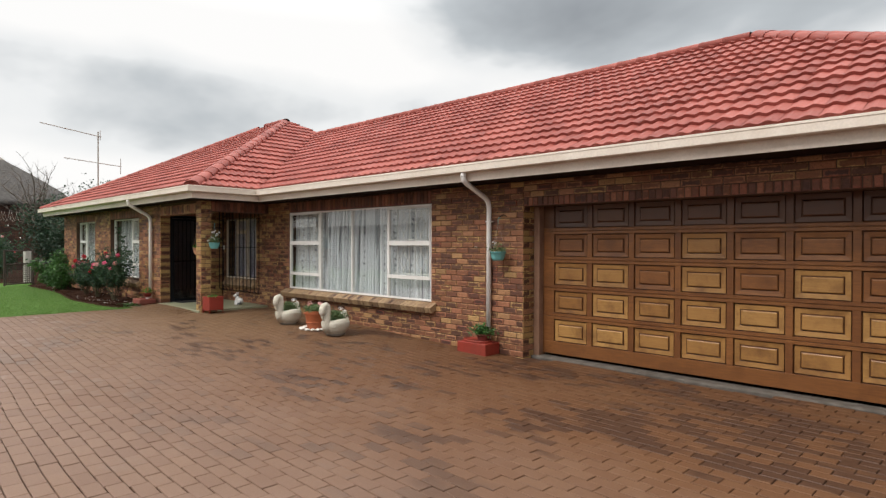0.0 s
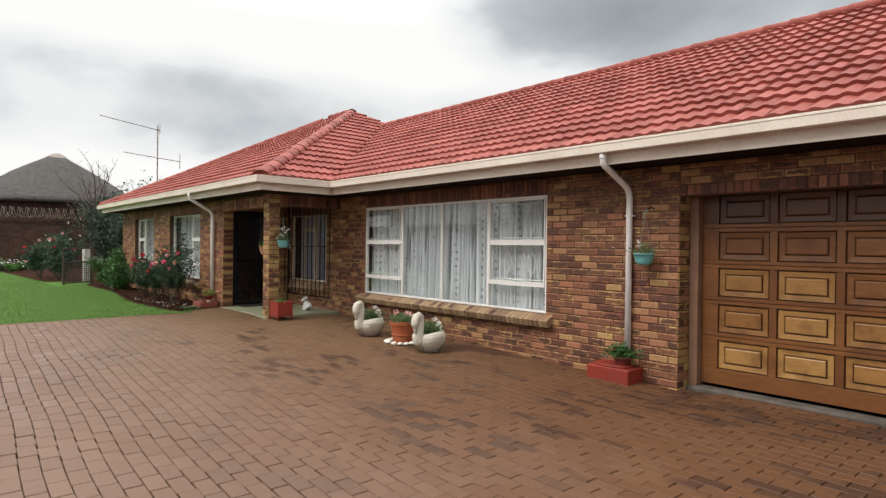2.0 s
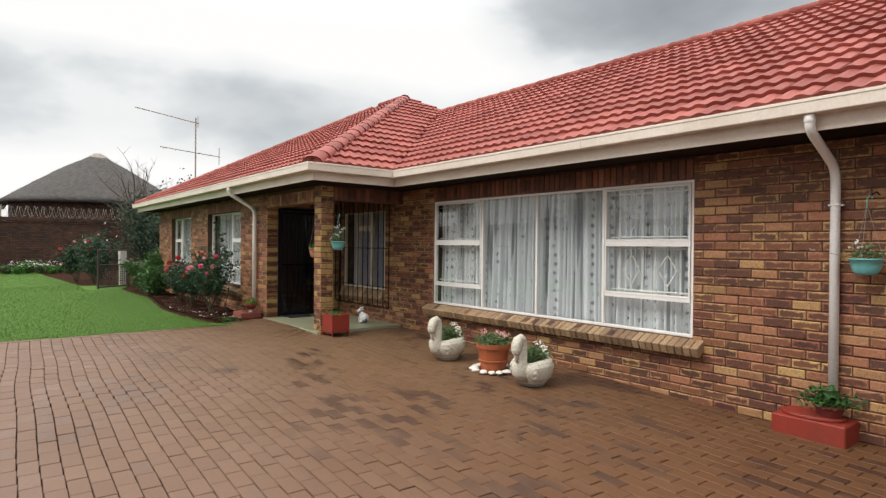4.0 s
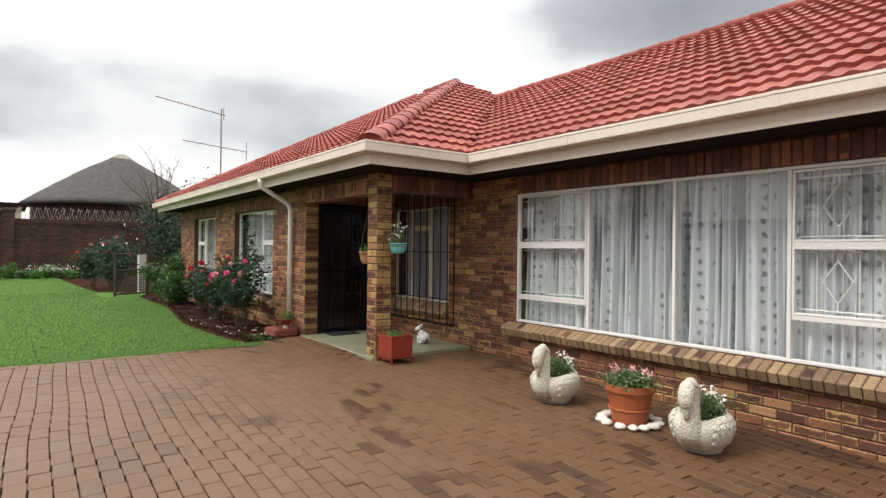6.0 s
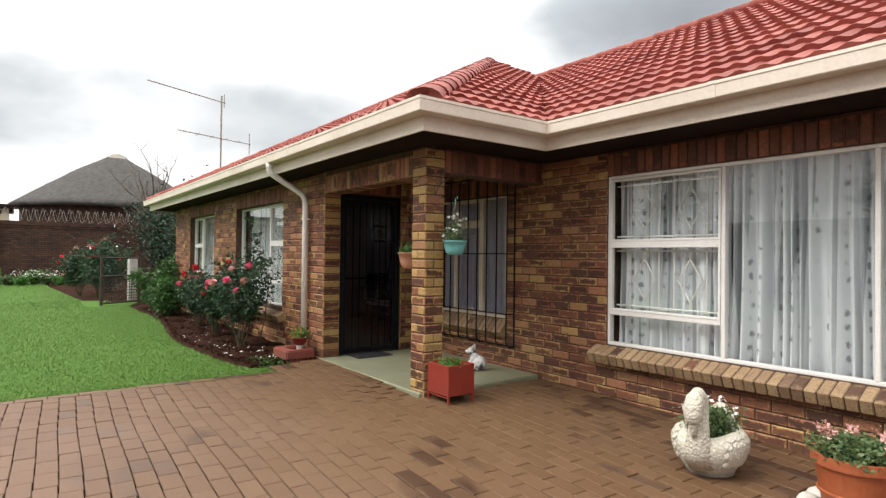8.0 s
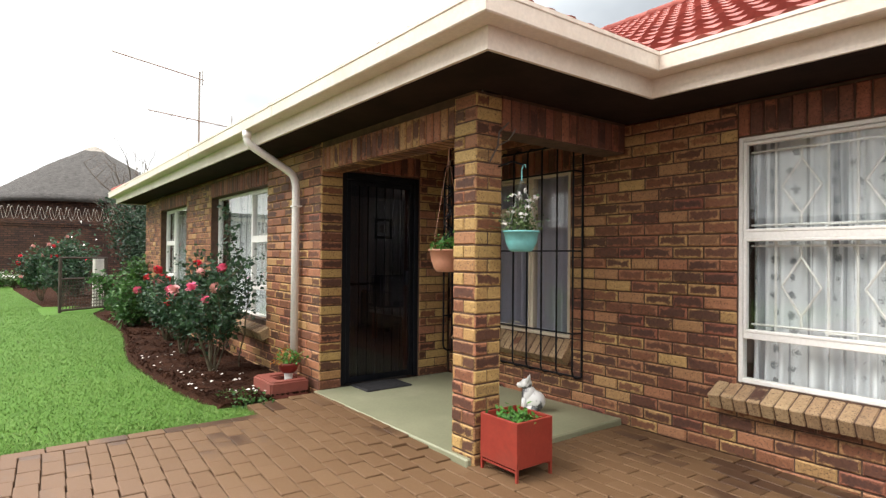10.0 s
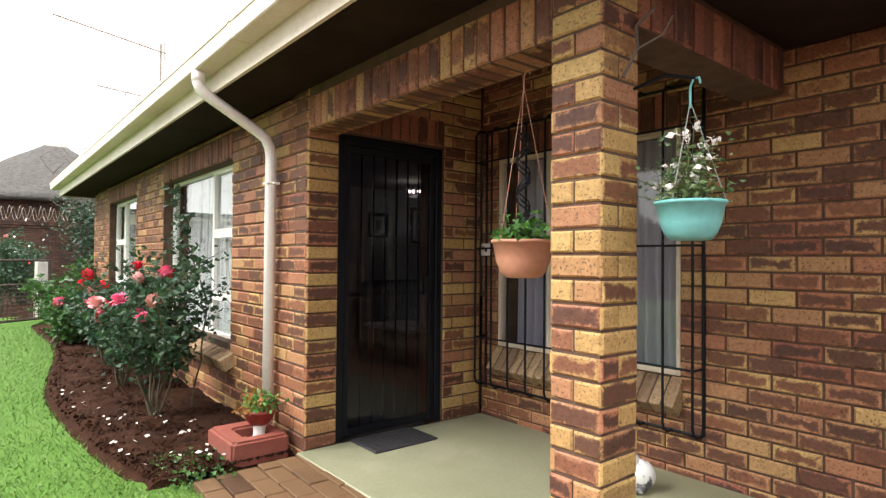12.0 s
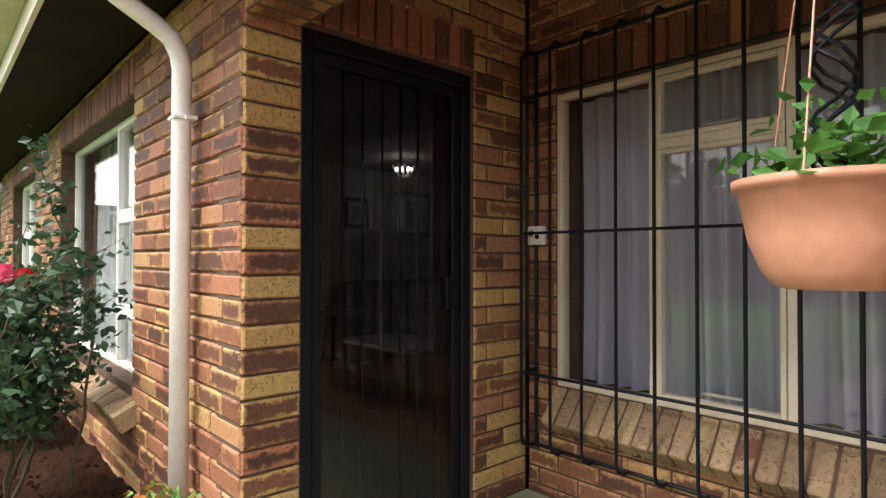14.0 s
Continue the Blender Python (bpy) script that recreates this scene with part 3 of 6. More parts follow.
tagged(part("ceiling", box(boxed(-11.2, -1.34, 2.352, -3.34, 7.8, 2.40), -3.34, 0.21, 2.352, 12.0, 7.8, 2.40), M_ROOM), "plain indoor ceiling", "ceiling", kind="structure")

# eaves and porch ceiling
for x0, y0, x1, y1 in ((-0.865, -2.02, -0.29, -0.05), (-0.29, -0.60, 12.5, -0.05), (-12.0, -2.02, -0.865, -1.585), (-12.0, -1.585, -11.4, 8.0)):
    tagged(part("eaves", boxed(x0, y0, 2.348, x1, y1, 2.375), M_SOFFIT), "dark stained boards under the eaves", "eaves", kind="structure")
tagged(part("porch_ceiling", boxed(-3.1, -1.355, PORCH_TOP - 0.01, -1.085, -0.055, PORCH_TOP + 0.015), M_CEIL), "pale painted porch ceiling", "ceiling", kind="structure")

# ---- roof ----
PITCH = math.atan(0.535)
EAVE_Z = 2.575
X_L, X_R, Y_WING, Y_MAIN, D_WING, D_MAIN, X_END = -12.05, -0.27, -2.04, -0.62, 5.3, 4.35, 12.57
TP = math.tan(PITCH)


def on_roof(x, y, s):
    return (x, y, EAVE_Z + s * TP)


wing_back, main_back = Y_WING + 2 * D_WING, Y_MAIN + 2 * D_MAIN
v = [on_roof(X_L, Y_WING, 0), on_roof(X_R, Y_WING, 0), on_roof(X_R - D_WING, Y_WING + D_WING, D_WING), on_roof(X_L + D_WING, Y_WING + D_WING, D_WING),
     on_roof(X_R, wing_back, 0), on_roof(X_L, wing_back, 0),
     on_roof(X_R, Y_MAIN, 0), on_roof(X_R - D_MAIN, Y_MAIN + D_MAIN, D_MAIN), on_roof(X_END - D_MAIN, Y_MAIN + D_MAIN, D_MAIN), on_roof(X_END, Y_MAIN, 0), on_roof(X_END, main_back, 0), on_roof(X_R, main_back, 0)]
f = [(0, 1, 2, 3), (1, 4, 2), (4, 5, 3, 2), (5, 0, 3), (6, 9, 8, 7), (9, 10, 8), (10, 11, 7, 8)]
roof = tagged(part("roof", mesh_of("roof", [(a, b, c - 0.02) for a, b, c in v], f, M_TILE), M_TILE), "hipped roof of red painted concrete tiles", "roof", kind="structure")

T_W, T_G = 0.33, 0.335


def tile_data():
    v, seg = [], 10
    for vv, lift in ((-0.02, 0.049), (T_G + 0.02, 0.008)):
        for k in range(seg + 1):
            q = k / seg
            v.append((q * T_W, vv, lift + 0.024 * (1 - math.cos(4 * math.pi * q)) / 2 + 0.004 * q))
    for k in range(seg + 1):
        x, _, z = v[k]
        v.append((x, -0.017, z - 0.039))
    n = seg + 1
    f = [(k, k + 1, n + k + 1, n + k) for k in range(seg)] + [(2 * n + k, 2 * n + k + 1, k + 1, k) for k in range(seg)]
    return v, f


TILE_V, TILE_F = tile_data()
TILE_MESH = mesh_of("roof_tile", TILE_V, TILE_F, M_TILE, [(0, 0)] * len(TILE_V))


def lay_tiles(origin, u, up, length, rise, lo, hi, near=None, seed=0):
    """Rows of tiles on a slope, trimmed at hips and valleys; lo and hi give the row's ends by its distance from the eave on plan."""
    rnd = random.Random(seed)
    u, up = Vector(u), Vector(up)
    nrm = u.cross(up)
    m = Matrix.Identity(4)
    m.col[0], m.col[1], m.col[2], m.col[3] = (*u, 0), (*up, 0), (*nrm, 0), (*origin, 1)
    cosp = math.cos(PITCH)
    rest, loose = Joined(), 0
    for r in range(math.ceil(rise / cosp / T_G)):
        v0 = r * T_G
        k0, k1 = math.floor(lo(v0 * cosp) / T_W) - 1, math.ceil(hi(v0 * cosp) / T_W) + 2
        for k in range(k0, k1):
            x0 = k * T_W
            inside = all(lo(vv * cosp) - 0.01 <= x <= hi(vv * cosp) + 0.01 for x in (x0, x0 + T_W) for vv in (v0, v0 + T_G))
            if v0 * cosp > rise - 0.05:
                continue
            jig = pose(0, 0, 0, rnd.uniform(-0.5, 0.5), rnd.uniform(-0.6, 0.6), rnd.uniform(-0.4, 0.4))
            if inside and v0 + T_G < rise / cosp:
                place = m @ Matrix.Translation((x0, v0, 0)) @ jig
                if near and near[0] < x0 < near[1] and v0 < near[2] and loose < 150:
                    PIECES.append((roof, "roof_tile", TILE_MESH, place))
                    loose += 1
                else:
                    rest.add(TILE_V, TILE_F, place)
            else:
                vs = []
                for x, y, z in TILE_V:
                    y = min(v0 + y, rise / cosp) 
                    vs.append((min(max(x0 + x, lo(y * cosp)), hi(y * cosp)), y, z))
                if max(q[0] for q in vs) - min(q[0] for q in vs) > 0.02:
                    rest.add(vs, TILE_F, m)
    rest.done("roof_tiling", M_TILE, roof)


c, s = math.cos(PITCH), math.sin(PITCH)
lay_tiles((X_L, Y_WING, EAVE_Z), (1, 0, 0), (0, c, s), 0, D_WING, lambda d: d, lambda d: X_R - X_L - d, (8.0, 12.0, 2.0), 1)
lay_tiles((X_R, Y_WING, EAVE_Z), (0, 1, 0), (-c, 0, s), 0, D_WING, lambda d: d, lambda d: Y_MAIN - Y_WING + d if d < D_MAIN else 2 * D_WING - d, None, 2)
lay_tiles((0, Y_MAIN, EAVE_Z), (1, 0, 0), (0, c, s), 0, D_MAIN, lambda d: X_R - d, lambda d: X_END - d, (1.0, 6.0, 3.2), 3)
lay_tiles((X_END, Y_MAIN, EAVE_Z), (0, 1, 0), (-c, 0, s), 0, D_MAIN, lambda d: d, lambda d: 2 * D_MAIN - d, None, 4)


def cap_mesh(w=0.15, h=0.10, length=0.42):
    v, f, seg = [], [], 10
    for t, k in ((0.0, 1.06), (0.06, 1.06), (0.062, 1.0), (length, 0.93)):
        for i in range(seg + 1):
            a = math.pi * (-0.22 + 1.44 * i / seg)
            v.append((w * k * math.cos(a), t, h * k * math.sin(a)))
    n = seg + 1
    for r in range(3):
        f += [(r * n + i, r * n + i + 1, (r + 1) * n + i + 1, (r + 1) * n + i) for i in range(seg)]
    f.append(tuple(range(n)))
    return mesh_of("ridge_tile", v, f, M_TILE, [(0, 0)] * len(v), True)


CAP = cap_mesh()


def lay_caps(a, b, step=0.385, lift=0.0):
    a, b = Vector(a), Vector(b)
    d = (b - a).normalized()
    side = d.cross(Vector((0, 0, 1))).normalized()
    up = side.cross(d)
    m = Matrix.Identity(4)
    rnd = random.Random(int(100 * a.x))
    for k in range(int((b - a).length / step)):
        m.col[0], m.col[1], m.col[2], m.col[3] = (*side, 0), (*d, 0), (*up, 0), (*(a + d * k * step + up * lift), 1)
        PIECES.append((roof, "ridge_tile", CAP, m @ pose(0, 0, 0, rnd.uniform(0.6, 1.8), rnd.uniform(-2, 2), rnd.uniform(-1, 1))))


lay_caps(v[1], v[2])
lay_caps(v[0], v[3])
lay_caps(v[3], v[2])
lay_caps(v[7], v[8])
lay_caps(v[9], v[8])

# ---- fascia, gutter, downpipes ----
EAVE_PATH = [(X_L, 8.2), (X_L, Y_WING), (X_R, Y_WING), (X_R, Y_MAIN), (X_END, Y_MAIN), (X_END, 8.0)]
fascia = tagged(part("fascia", sweep(bmesh.new(), [(0.0, 2.335), (0.0, 2.56), (-0.022, 2.56), (-0.022, 2.335)], EAVE_PATH), M_FASCIA), "cream painted fascia board along the eaves", "fascia", kind="structure")
GUT = [(0.003, 2.455), (0.115, 2.455), (0.122, 2.462), (0.126, 2.545), (0.132, 2.55), (0.132, 2.572), (0.122, 2.575), (0.118, 2.55), (0.114, 2.47), (0.011, 2.467), (0.011, 2.57), (0.003, 2.57)]
gutter = tagged(part("gutter", sweep(bmesh.new(), GUT, EAVE_PATH), M_FASCIA), "cream painted metal gutter on the fascia", "gutter", kind="structure")
GUT_OUT = [(o + (0.004 if o > 0.05 else 0), z - (0.003 if z < 2.5 else -0.002)) for o, z in GUT]
for x in (-10.3, -8.0, -5.6, -2.9, 1.4, 3.4, 6.1, 8.4, 10.4):
    y = Y_WING if x < X_R else Y_MAIN
    part("gutter_joint", sweep(bmesh.new(), GUT_OUT, [(x, y), (x + 0.05, y)]), M_FASCIA, gutter)


def downpipe(x, y_gutter, y_wall, z_bottom, label):
    t = base("downpipe", (x, y_wall, z_bottom), label, "downpipe")
    pts = [(0, y_gutter - y_wall, 2.46), (0, y_gutter - y_wall, 2.385), (0, y_gutter - y_wall + 0.012, 2.35), (0, y_gutter - y_wall + 0.045, 2.32),
           (0, -0.10, 2.13), (0, -0.04, 2.09), (0, -0.01, 2.03), (0, 0, 1.97), (0, 0, z_bottom)]
    part("pipe", tube(bmesh.new(), [(a, b, c - z_bottom) for a, b, c in pts], 0.037, 14), M_PIPE, t, smooth=True)
    for z in (2.42,):
        yy = y_gutter - y_wall if z > 2.2 else 0
        part("collar", lathe(bmesh.new(), [(0.038, -0.03), (0.042, -0.028), (0.042, 0.028), (0.038, 0.03)], 14, (0, yy, z - z_bottom)), M_PIPE, t, smooth=True)
    for z in (1.78,):
        part("bracket", box(boxed(-0.055, 0.0, z - z_bottom - 0.008, 0.055, 0.045, z - z_bottom + 0.008, 0.002), -0.04, -0.04, z - z_bottom - 0.007, 0.04, 0.0, z - z_bottom + 0.007, 0.002), M_PIPE, t)
    return t


downpipe(5.61, Y_MAIN - 0.062, -0.10, ground_z(5.6) + 0.19, "white painted round downpipe with a swan-neck bend")
downpipe(-3.55, Y_WING - 0.09, -1.64, 0.10, "white painted round downpipe beside the porch")


# ---- windows ----
def bar(bm, x0, y0, z0, x1, y1, z1):
    return box(bm, x0, y0, z0, x1, y1, z1, 0.004)


def window(name, x0, x1, z0, z1, y, posts, panes, label, opening=(), paint=None):
    paint = paint or M_FRAME
    # A steel window in a wall that faces -y. posts: mullions; panes: (x0, x1, z0, z1) of each light; opening: which are casements.
    t = base(name, (x0, y, z0), label, "window", kind="structure")
    o = Vector((x0, y, z0))
    fr = bmesh.new()
    w = 0.029
    for b in ((x0, z0, x0 + w, z1), (x1 - w, z0, x1, z1), (x0 + w, z1 - w, x1 - w, z1), (x0 + w, z0, x1 - w, z0 + w)):
        bar(fr, b[0] - o.x, -0.02, b[1] - o.z, b[2] - o.x, 0.045, b[3] - o.z)
    part("window_frame", fr, paint, t)
    for p in posts:
        part("mullion", bar(bmesh.new(), p - 0.017 - o.x, -0.024, w, p + 0.017 - o.x, 0.04, z1 - o.z - w), paint, t)
    for n, (a, b, c, d) in enumerate(panes):
        if n in opening:
            s = bmesh.new()
            g = 0.021
            for q in ((a, c, a + g, d), (b - g, c, b, d), (a + g, d - g, b - g, d), (a + g, c, b - g, c + g)):
                bar(s, q[0] - o.x, -0.03, q[1] - o.z, q[2] - o.x, 0.012, q[3] - o.z)
            sash = part("sash", s, paint, t)
            part("stay", box(bmesh.new(), (a + b) / 2 - 0.08 - o.x, 0.02, c + 0.035 - o.z, (a + b) / 2 + 0.08 - o.x, 0.028, c + 0.047 - o.z, 0.002), paint, sash)
        pane = part("pane", boxed(a - o.x, 0.0, c - o.z, b - o.x, 0.005, d - o.z), M_GLASS, t)
        pane.visible_shadow = False
    return t


def lattice(parent_at, spans, label):
    """Burglar bars with a diamond in them, behind a casement."""
    for x0, x1, z0, z1 in spans:
        g = base("burglar_bars", (x0, parent_at, z0), label, "burglar bars", "burglar bars behind the windows")
        w, h = x1 - x0, z1 - z0
        for z in (0.08 * h, 0.92 * h):
            part("rail", tube(bmesh.new(), [(0, 0, z), (w, 0, z)], 0.0085, 6), M_FRAME, g)
        n = 7
        for k in range(1, n):
            x = w * k / n
            if k in (2, 5):
                q = w / n * 0.75
                d = bmesh.new()
                tube(d, [(x, 0, 0.08 * h), (x, 0, 0.2 * h), (x - q, 0, 0.5 * h), (x, 0, 0.8 * h), (x, 0, 0.92 * h)], 0.008, 6)
                tube(d, [(x, 0, 0.2 * h), (x + q, 0, 0.5 * h), (x, 0, 0.8 * h)], 0.008, 6)
                part("diamond", d, M_FRAME, g)
            else:
                part("upright", tube(bmesh.new(), [(x, 0, 0.0), (x, 0, h)], 0.008, 6), M_FRAME, g)


def curtain(x0, x1, z0, z1, y, material, label, pleat=0.11, depth=0.03, seed=0):
    rnd = random.Random(seed)
    n = int((x1 - x0) / 0.009)
    ph, vs = 0.0, []
    rows = 9
    xs, ys = [], []
    amp = 1.0
    for k in range(n + 1):
        xs.append(x0 + (x1 - x0) * k / n)
        ph += 2 * math.pi * (x1 - x0) / n / pleat * (1 + 0.6 * math.sin(0.11 * k + seed) + rnd.uniform(-0.3, 0.3))
        amp += rnd.uniform(-0.06, 0.06) + 0.05 * (0.9 - amp)
        ys.append(depth * amp * math.sin(ph))
    for r in range(rows):
        q = r / (rows - 1)
        for k in range(n + 1):
            vs.append((xs[k] + 0.012 * math.sin(3 * q + 0.02 * k) - x0, ys[k] * (0.55 + 0.55 * (1 - q)), z0 + (z1 - z0) * q - z0))
    fs = [(r * (n + 1) + k, r * (n + 1) + k + 1, (r + 1) * (n + 1) + k + 1, (r + 1) * (n + 1) + k) for r in range(rows - 1) for k in range(n)]
    ob = part("curtain", mesh_of("curtain", vs, fs, material, None, True), material)
    ob.location = (x0, y, z0)
    return tagged(ob, label, "curtain", "curtains hung behind the windows")


def sill(x0, x1, y_in, y_out, z_in, z_out, seed):
    """A window sill of bricks on edge, sloping outwards."""
    t = base("window_sill", ((x0 + x1) / 2, y_out, z_out), "sloping sill of tan bricks laid on edge", "sill", kind="structure")
    rnd = random.Random(seed)
    n = round((x1 - x0) / 0.083)
    w = (x1 - x0) / n
    tilt = math.degrees(math.atan2(z_in - z_out, y_in - y_out))
    lng = math.hypot(z_in - z_out, y_in - y_out)
    bed = bmesh.new()
    box(bed, -(x1 - x0) / 2 + 0.01, 0.01, -0.1, (x1 - x0) / 2 - 0.01, lng, -0.006)
    bmesh.ops.transform(bed, matrix=pose(0, 0, 0, tilt), verts=bed.verts)
    part("bedding", bed, M_MORTAR, t)
    key = ("sill", round(w, 3), round(lng, 2))
    if key not in SHARED:
        b = boxed(-w / 2 + 0.004, 0.0, -0.105, w / 2 - 0.004, lng + 0.03, 0.0, 0.006)
        me = bpy.data.meshes.new("sill_brick")
        b.to_mesh(me)
        b.free()
        me.materials.append(M_SILL)
        lay = me.uv_layers.new(name="face")
        for lp in me.loops:
            co = me.vertices[lp.vertex_index].co
            lay.data[lp.index].uv = (co.x / w + 0.5, co.y / lng)
        SHARED[key] = me
    for k in range(n):
        PIECES.append((t, "brick", SHARED[key], Matrix.Translation((x0 + (k + 0.5) * w, y_out + rnd.uniform(-0.006, 0.004), z_out)) @ pose(0, 0, 0, tilt + rnd.uniform(-1, 1), rnd.uniform(-1, 1), rnd.uniform(-1, 1))))


def three_light(x0, x1, z0, z1, t1, t2):
    g = 0.02
    return [(x0, x1, t1 + g, z1), (x0, x1, t2 + g, t1 - g), (x0, x1, z0, t2 - g)]


lights = three_light(0.035, 1.12, 0.52, 2.075, 1.46, 0.80) + [(1.165, 2.17, 0.52, 2.075), (2.21, 3.21, 0.52, 2.075)] + three_light(3.26, 4.305, 0.52, 2.075, 1.46, 0.86)
big = window("window_1", 0.0, 4.34, 0.486, 2.11, -0.01, (1.14, 2.19, 3.235), lights, "wide white steel window with lace curtains behind it", (0, 1, 5, 6))
for x0, x1, z in ((0.035, 1.12, 1.46), (0.035, 1.12, 0.80), (3.26, 4.305, 1.46), (3.26, 4.305, 0.86)):
    part("transom", bar(bmesh.new(), x0, -0.026, z - 0.022 - 0.486, x1, 0.03, z + 0.022 - 0.486), M_FRAME, big)
lattice(0.05, [(0.05, 1.11, 1.48, 2.06), (0.05, 1.11, 0.82, 1.44), (3.27, 4.30, 1.48, 2.06), (3.27, 4.30, 0.88, 1.44)], "white burglar bars with diamond shapes behind the glass")
curtain(0.02, 1.15, 0.46, 2.13, 0.115, M_CURTAIN, "white lace curtain with leaf pattern", 0.10, 0.042, 1)
curtain(1.12, 2.24, 0.46, 2.13, 0.15, M_CURTAIN, "white lace curtain with leaf pattern", 0.085, 0.085, 2)
curtain(2.22, 3.25, 0.46, 2.13, 0.14, M_CURTAIN, "white lace curtain with leaf pattern", 0.095, 0.07, 3)
curtain(3.21, 4.34, 0.46, 2.13, 0.125, M_CURTAIN, "white lace curtain with leaf pattern", 0.10, 0.05, 4)
sill(-0.13, 4.47, -0.02, -0.19, 0.484, 0.405, 1)

porch_lights = [(-2.895, -2.44, 0.635, 2.015), (-2.40, -1.90, 0.635, 1.70), (-2.40, -1.90, 1.745, 2.015), (-1.86, -1.465, 0.635, 2.015)]
pw = window("window_2", -2.93, -1.43, 0.60, 2.05, -0.02, (-2.42, -1.88), porch_lights, "cream steel porch window behind a black grille", (1, 2), M_CREAMFRAME)
part("transom", bar(bmesh.new(), -2.40 + 2.93, -0.026, 1.70 - 0.6, -1.90 + 2.93, 0.03, 1.745 - 0.6), M_CREAMFRAME, pw)
curtain(-2.93, -1.43, 0.5, 2.08, 0.17, M_DRAPE, "grey voile curtain behind the porch window", 0.13, 0.04, 5)
sill(-2.95, -1.41, -0.03, -0.16, 0.60, 0.44, 2)

for k, (x0, x1, _, _) in enumerate(H_WING):
    if k == 0:
        mid = x1 - 0.36 * (x1 - x0)
        fixed, a_, b_ = (x0 + 0.035, mid - 0.022), mid + 0.022, x1 - 0.035
    else:
        mid = x0 + 0.36 * (x1 - x0)
        fixed, a_, b_ = (mid + 0.022, x1 - 0.035), x0 + 0.035, mid - 0.022
    ls = [(*fixed, 0.585, 2.055)] + three_light(a_, b_, 0.585, 2.055, 1.486, 0.893)
    w = window("window_%d" % (3 + k), x0, x1, 0.55, 2.09, -1.45, (mid,), ls, "white steel bedroom window beside the flower bed", (1, 2))
    for z in (1.486, 0.893):
        part("transom", bar(bmesh.new(), a_ - x0, -0.026, z - 0.022 - 0.55, b_ - x0, 0.03, z + 0.022 - 0.55), M_FRAME, w)
    lattice(-1.39, [(a_ + 0.008, b_ - 0.005, 1.51, 2.05), (a_ + 0.008, b_ - 0.005, 0.915, 1.465)], "white burglar bars with diamond shapes behind the glass")
    curtain(x0, x1, 0.5, 2.12, -1.30, M_CURTAIN, "white lace curtain with leaf pattern", 0.13, 0.03, 6 + k)
    sill(x0 - 0.1, x1 + 0.1, -1.47, -1.69, 0.55, 0.44, 3 + k)

# ---- garage door ----
GX0, GX1, GZ0, GZ1, GY = 6.31, 11.42, -0.13, 2.03, 0.30
gd = base("garage_door", ((GX0 + GX1) / 2, GY, GZ0), "varnished wooden double garage door with raised panels", "garage door")
go = Vector(((GX0 + GX1) / 2, GY, GZ0))
part("back_board", boxed(GX0 - go.x, 0.034, 0.0, GX1 - go.x, 0.05, GZ1 - GZ0), M_WOOD, gd)
COLS, P_X, P_STEP, P_Z, P_RISE, P_W, P_H = 8, 6.755, 0.603, 0.208, 0.407, 0.53, 0.322
edges = [GZ0]
for r in range(5):
    edges += [P_Z + r * P_RISE - P_H / 2, P_Z + r * P_RISE + P_H / 2]
edges.append(GZ1)
# the top rail and top stiles carry the painted eave shade
for r in range(6):
    z0, z1 = edges[2 * r] - GZ0, edges[2 * r + 1] - GZ0
    if 0 < r < 5:
        zm = (z0 + z1) / 2
        part("rail", boxed(GX0 - go.x, 0.0, z0, GX1 - go.x, 0.034, zm - 0.003, 0.003), M_WOOD, gd)
        part("rail", boxed(GX0 - go.x, 0.0, zm + 0.003, GX1 - go.x, 0.034, z1, 0.003), M_WOOD, gd)
    else:
        part("rail", boxed(GX0 - go.x, 0.0, z0, GX1 - go.x, 0.034, z1, 0.003), M_WOODSHADED if r else M_WOOD, gd)
for cidx in range(COLS + 1):
    a = GX0 if cidx == 0 else P_X + (cidx - 1) * P_STEP + P_W / 2
    b = GX1 if cidx == COLS else P_X + cidx * P_STEP - P_W / 2
    for r in range(5):
        part("stile", boxed(a - go.x, 0.002, edges[2 * r + 1] - GZ0, b - go.x, 0.034, edges[2 * r + 2] - GZ0, 0.002), M_WOODSHADED if r == 4 else M_WOOD, gd)
pane_v, pane_f, pane_m = [], [], []
for inset, y in ((0.0, 0.033), (0.010, 0.030), (0.014, 0.018), (0.066, 0.024), (0.072, 0.028), (0.080, 0.012), (0.088, 0.006), (0.092, 0.005)):
    hw, hh = P_W / 2 - inset, P_H / 2 - inset
    pane_v += [(-hw, y, -hh), (hw, y, -hh), (hw, y, hh), (-hw, y, hh)]
# rings with index 1, at the edge and the groove, take the darker wood
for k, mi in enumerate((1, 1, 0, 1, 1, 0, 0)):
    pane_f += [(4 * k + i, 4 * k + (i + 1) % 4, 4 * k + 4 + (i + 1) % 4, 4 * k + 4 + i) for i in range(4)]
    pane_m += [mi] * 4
pane_f.append((28, 29, 30, 31))
pane_m.append(0)
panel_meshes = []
for timber in (M_WOODSHADED, M_WOOD, M_PANELPALE):
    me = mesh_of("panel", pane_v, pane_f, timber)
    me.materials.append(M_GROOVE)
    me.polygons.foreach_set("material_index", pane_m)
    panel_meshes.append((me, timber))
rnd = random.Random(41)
# top panels darkened to paint the eave's shade; bleached ones likelier lower down
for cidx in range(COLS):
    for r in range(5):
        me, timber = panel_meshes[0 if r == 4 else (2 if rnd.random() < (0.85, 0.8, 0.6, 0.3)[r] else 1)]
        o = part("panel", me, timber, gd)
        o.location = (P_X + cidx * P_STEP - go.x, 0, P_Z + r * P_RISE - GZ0)
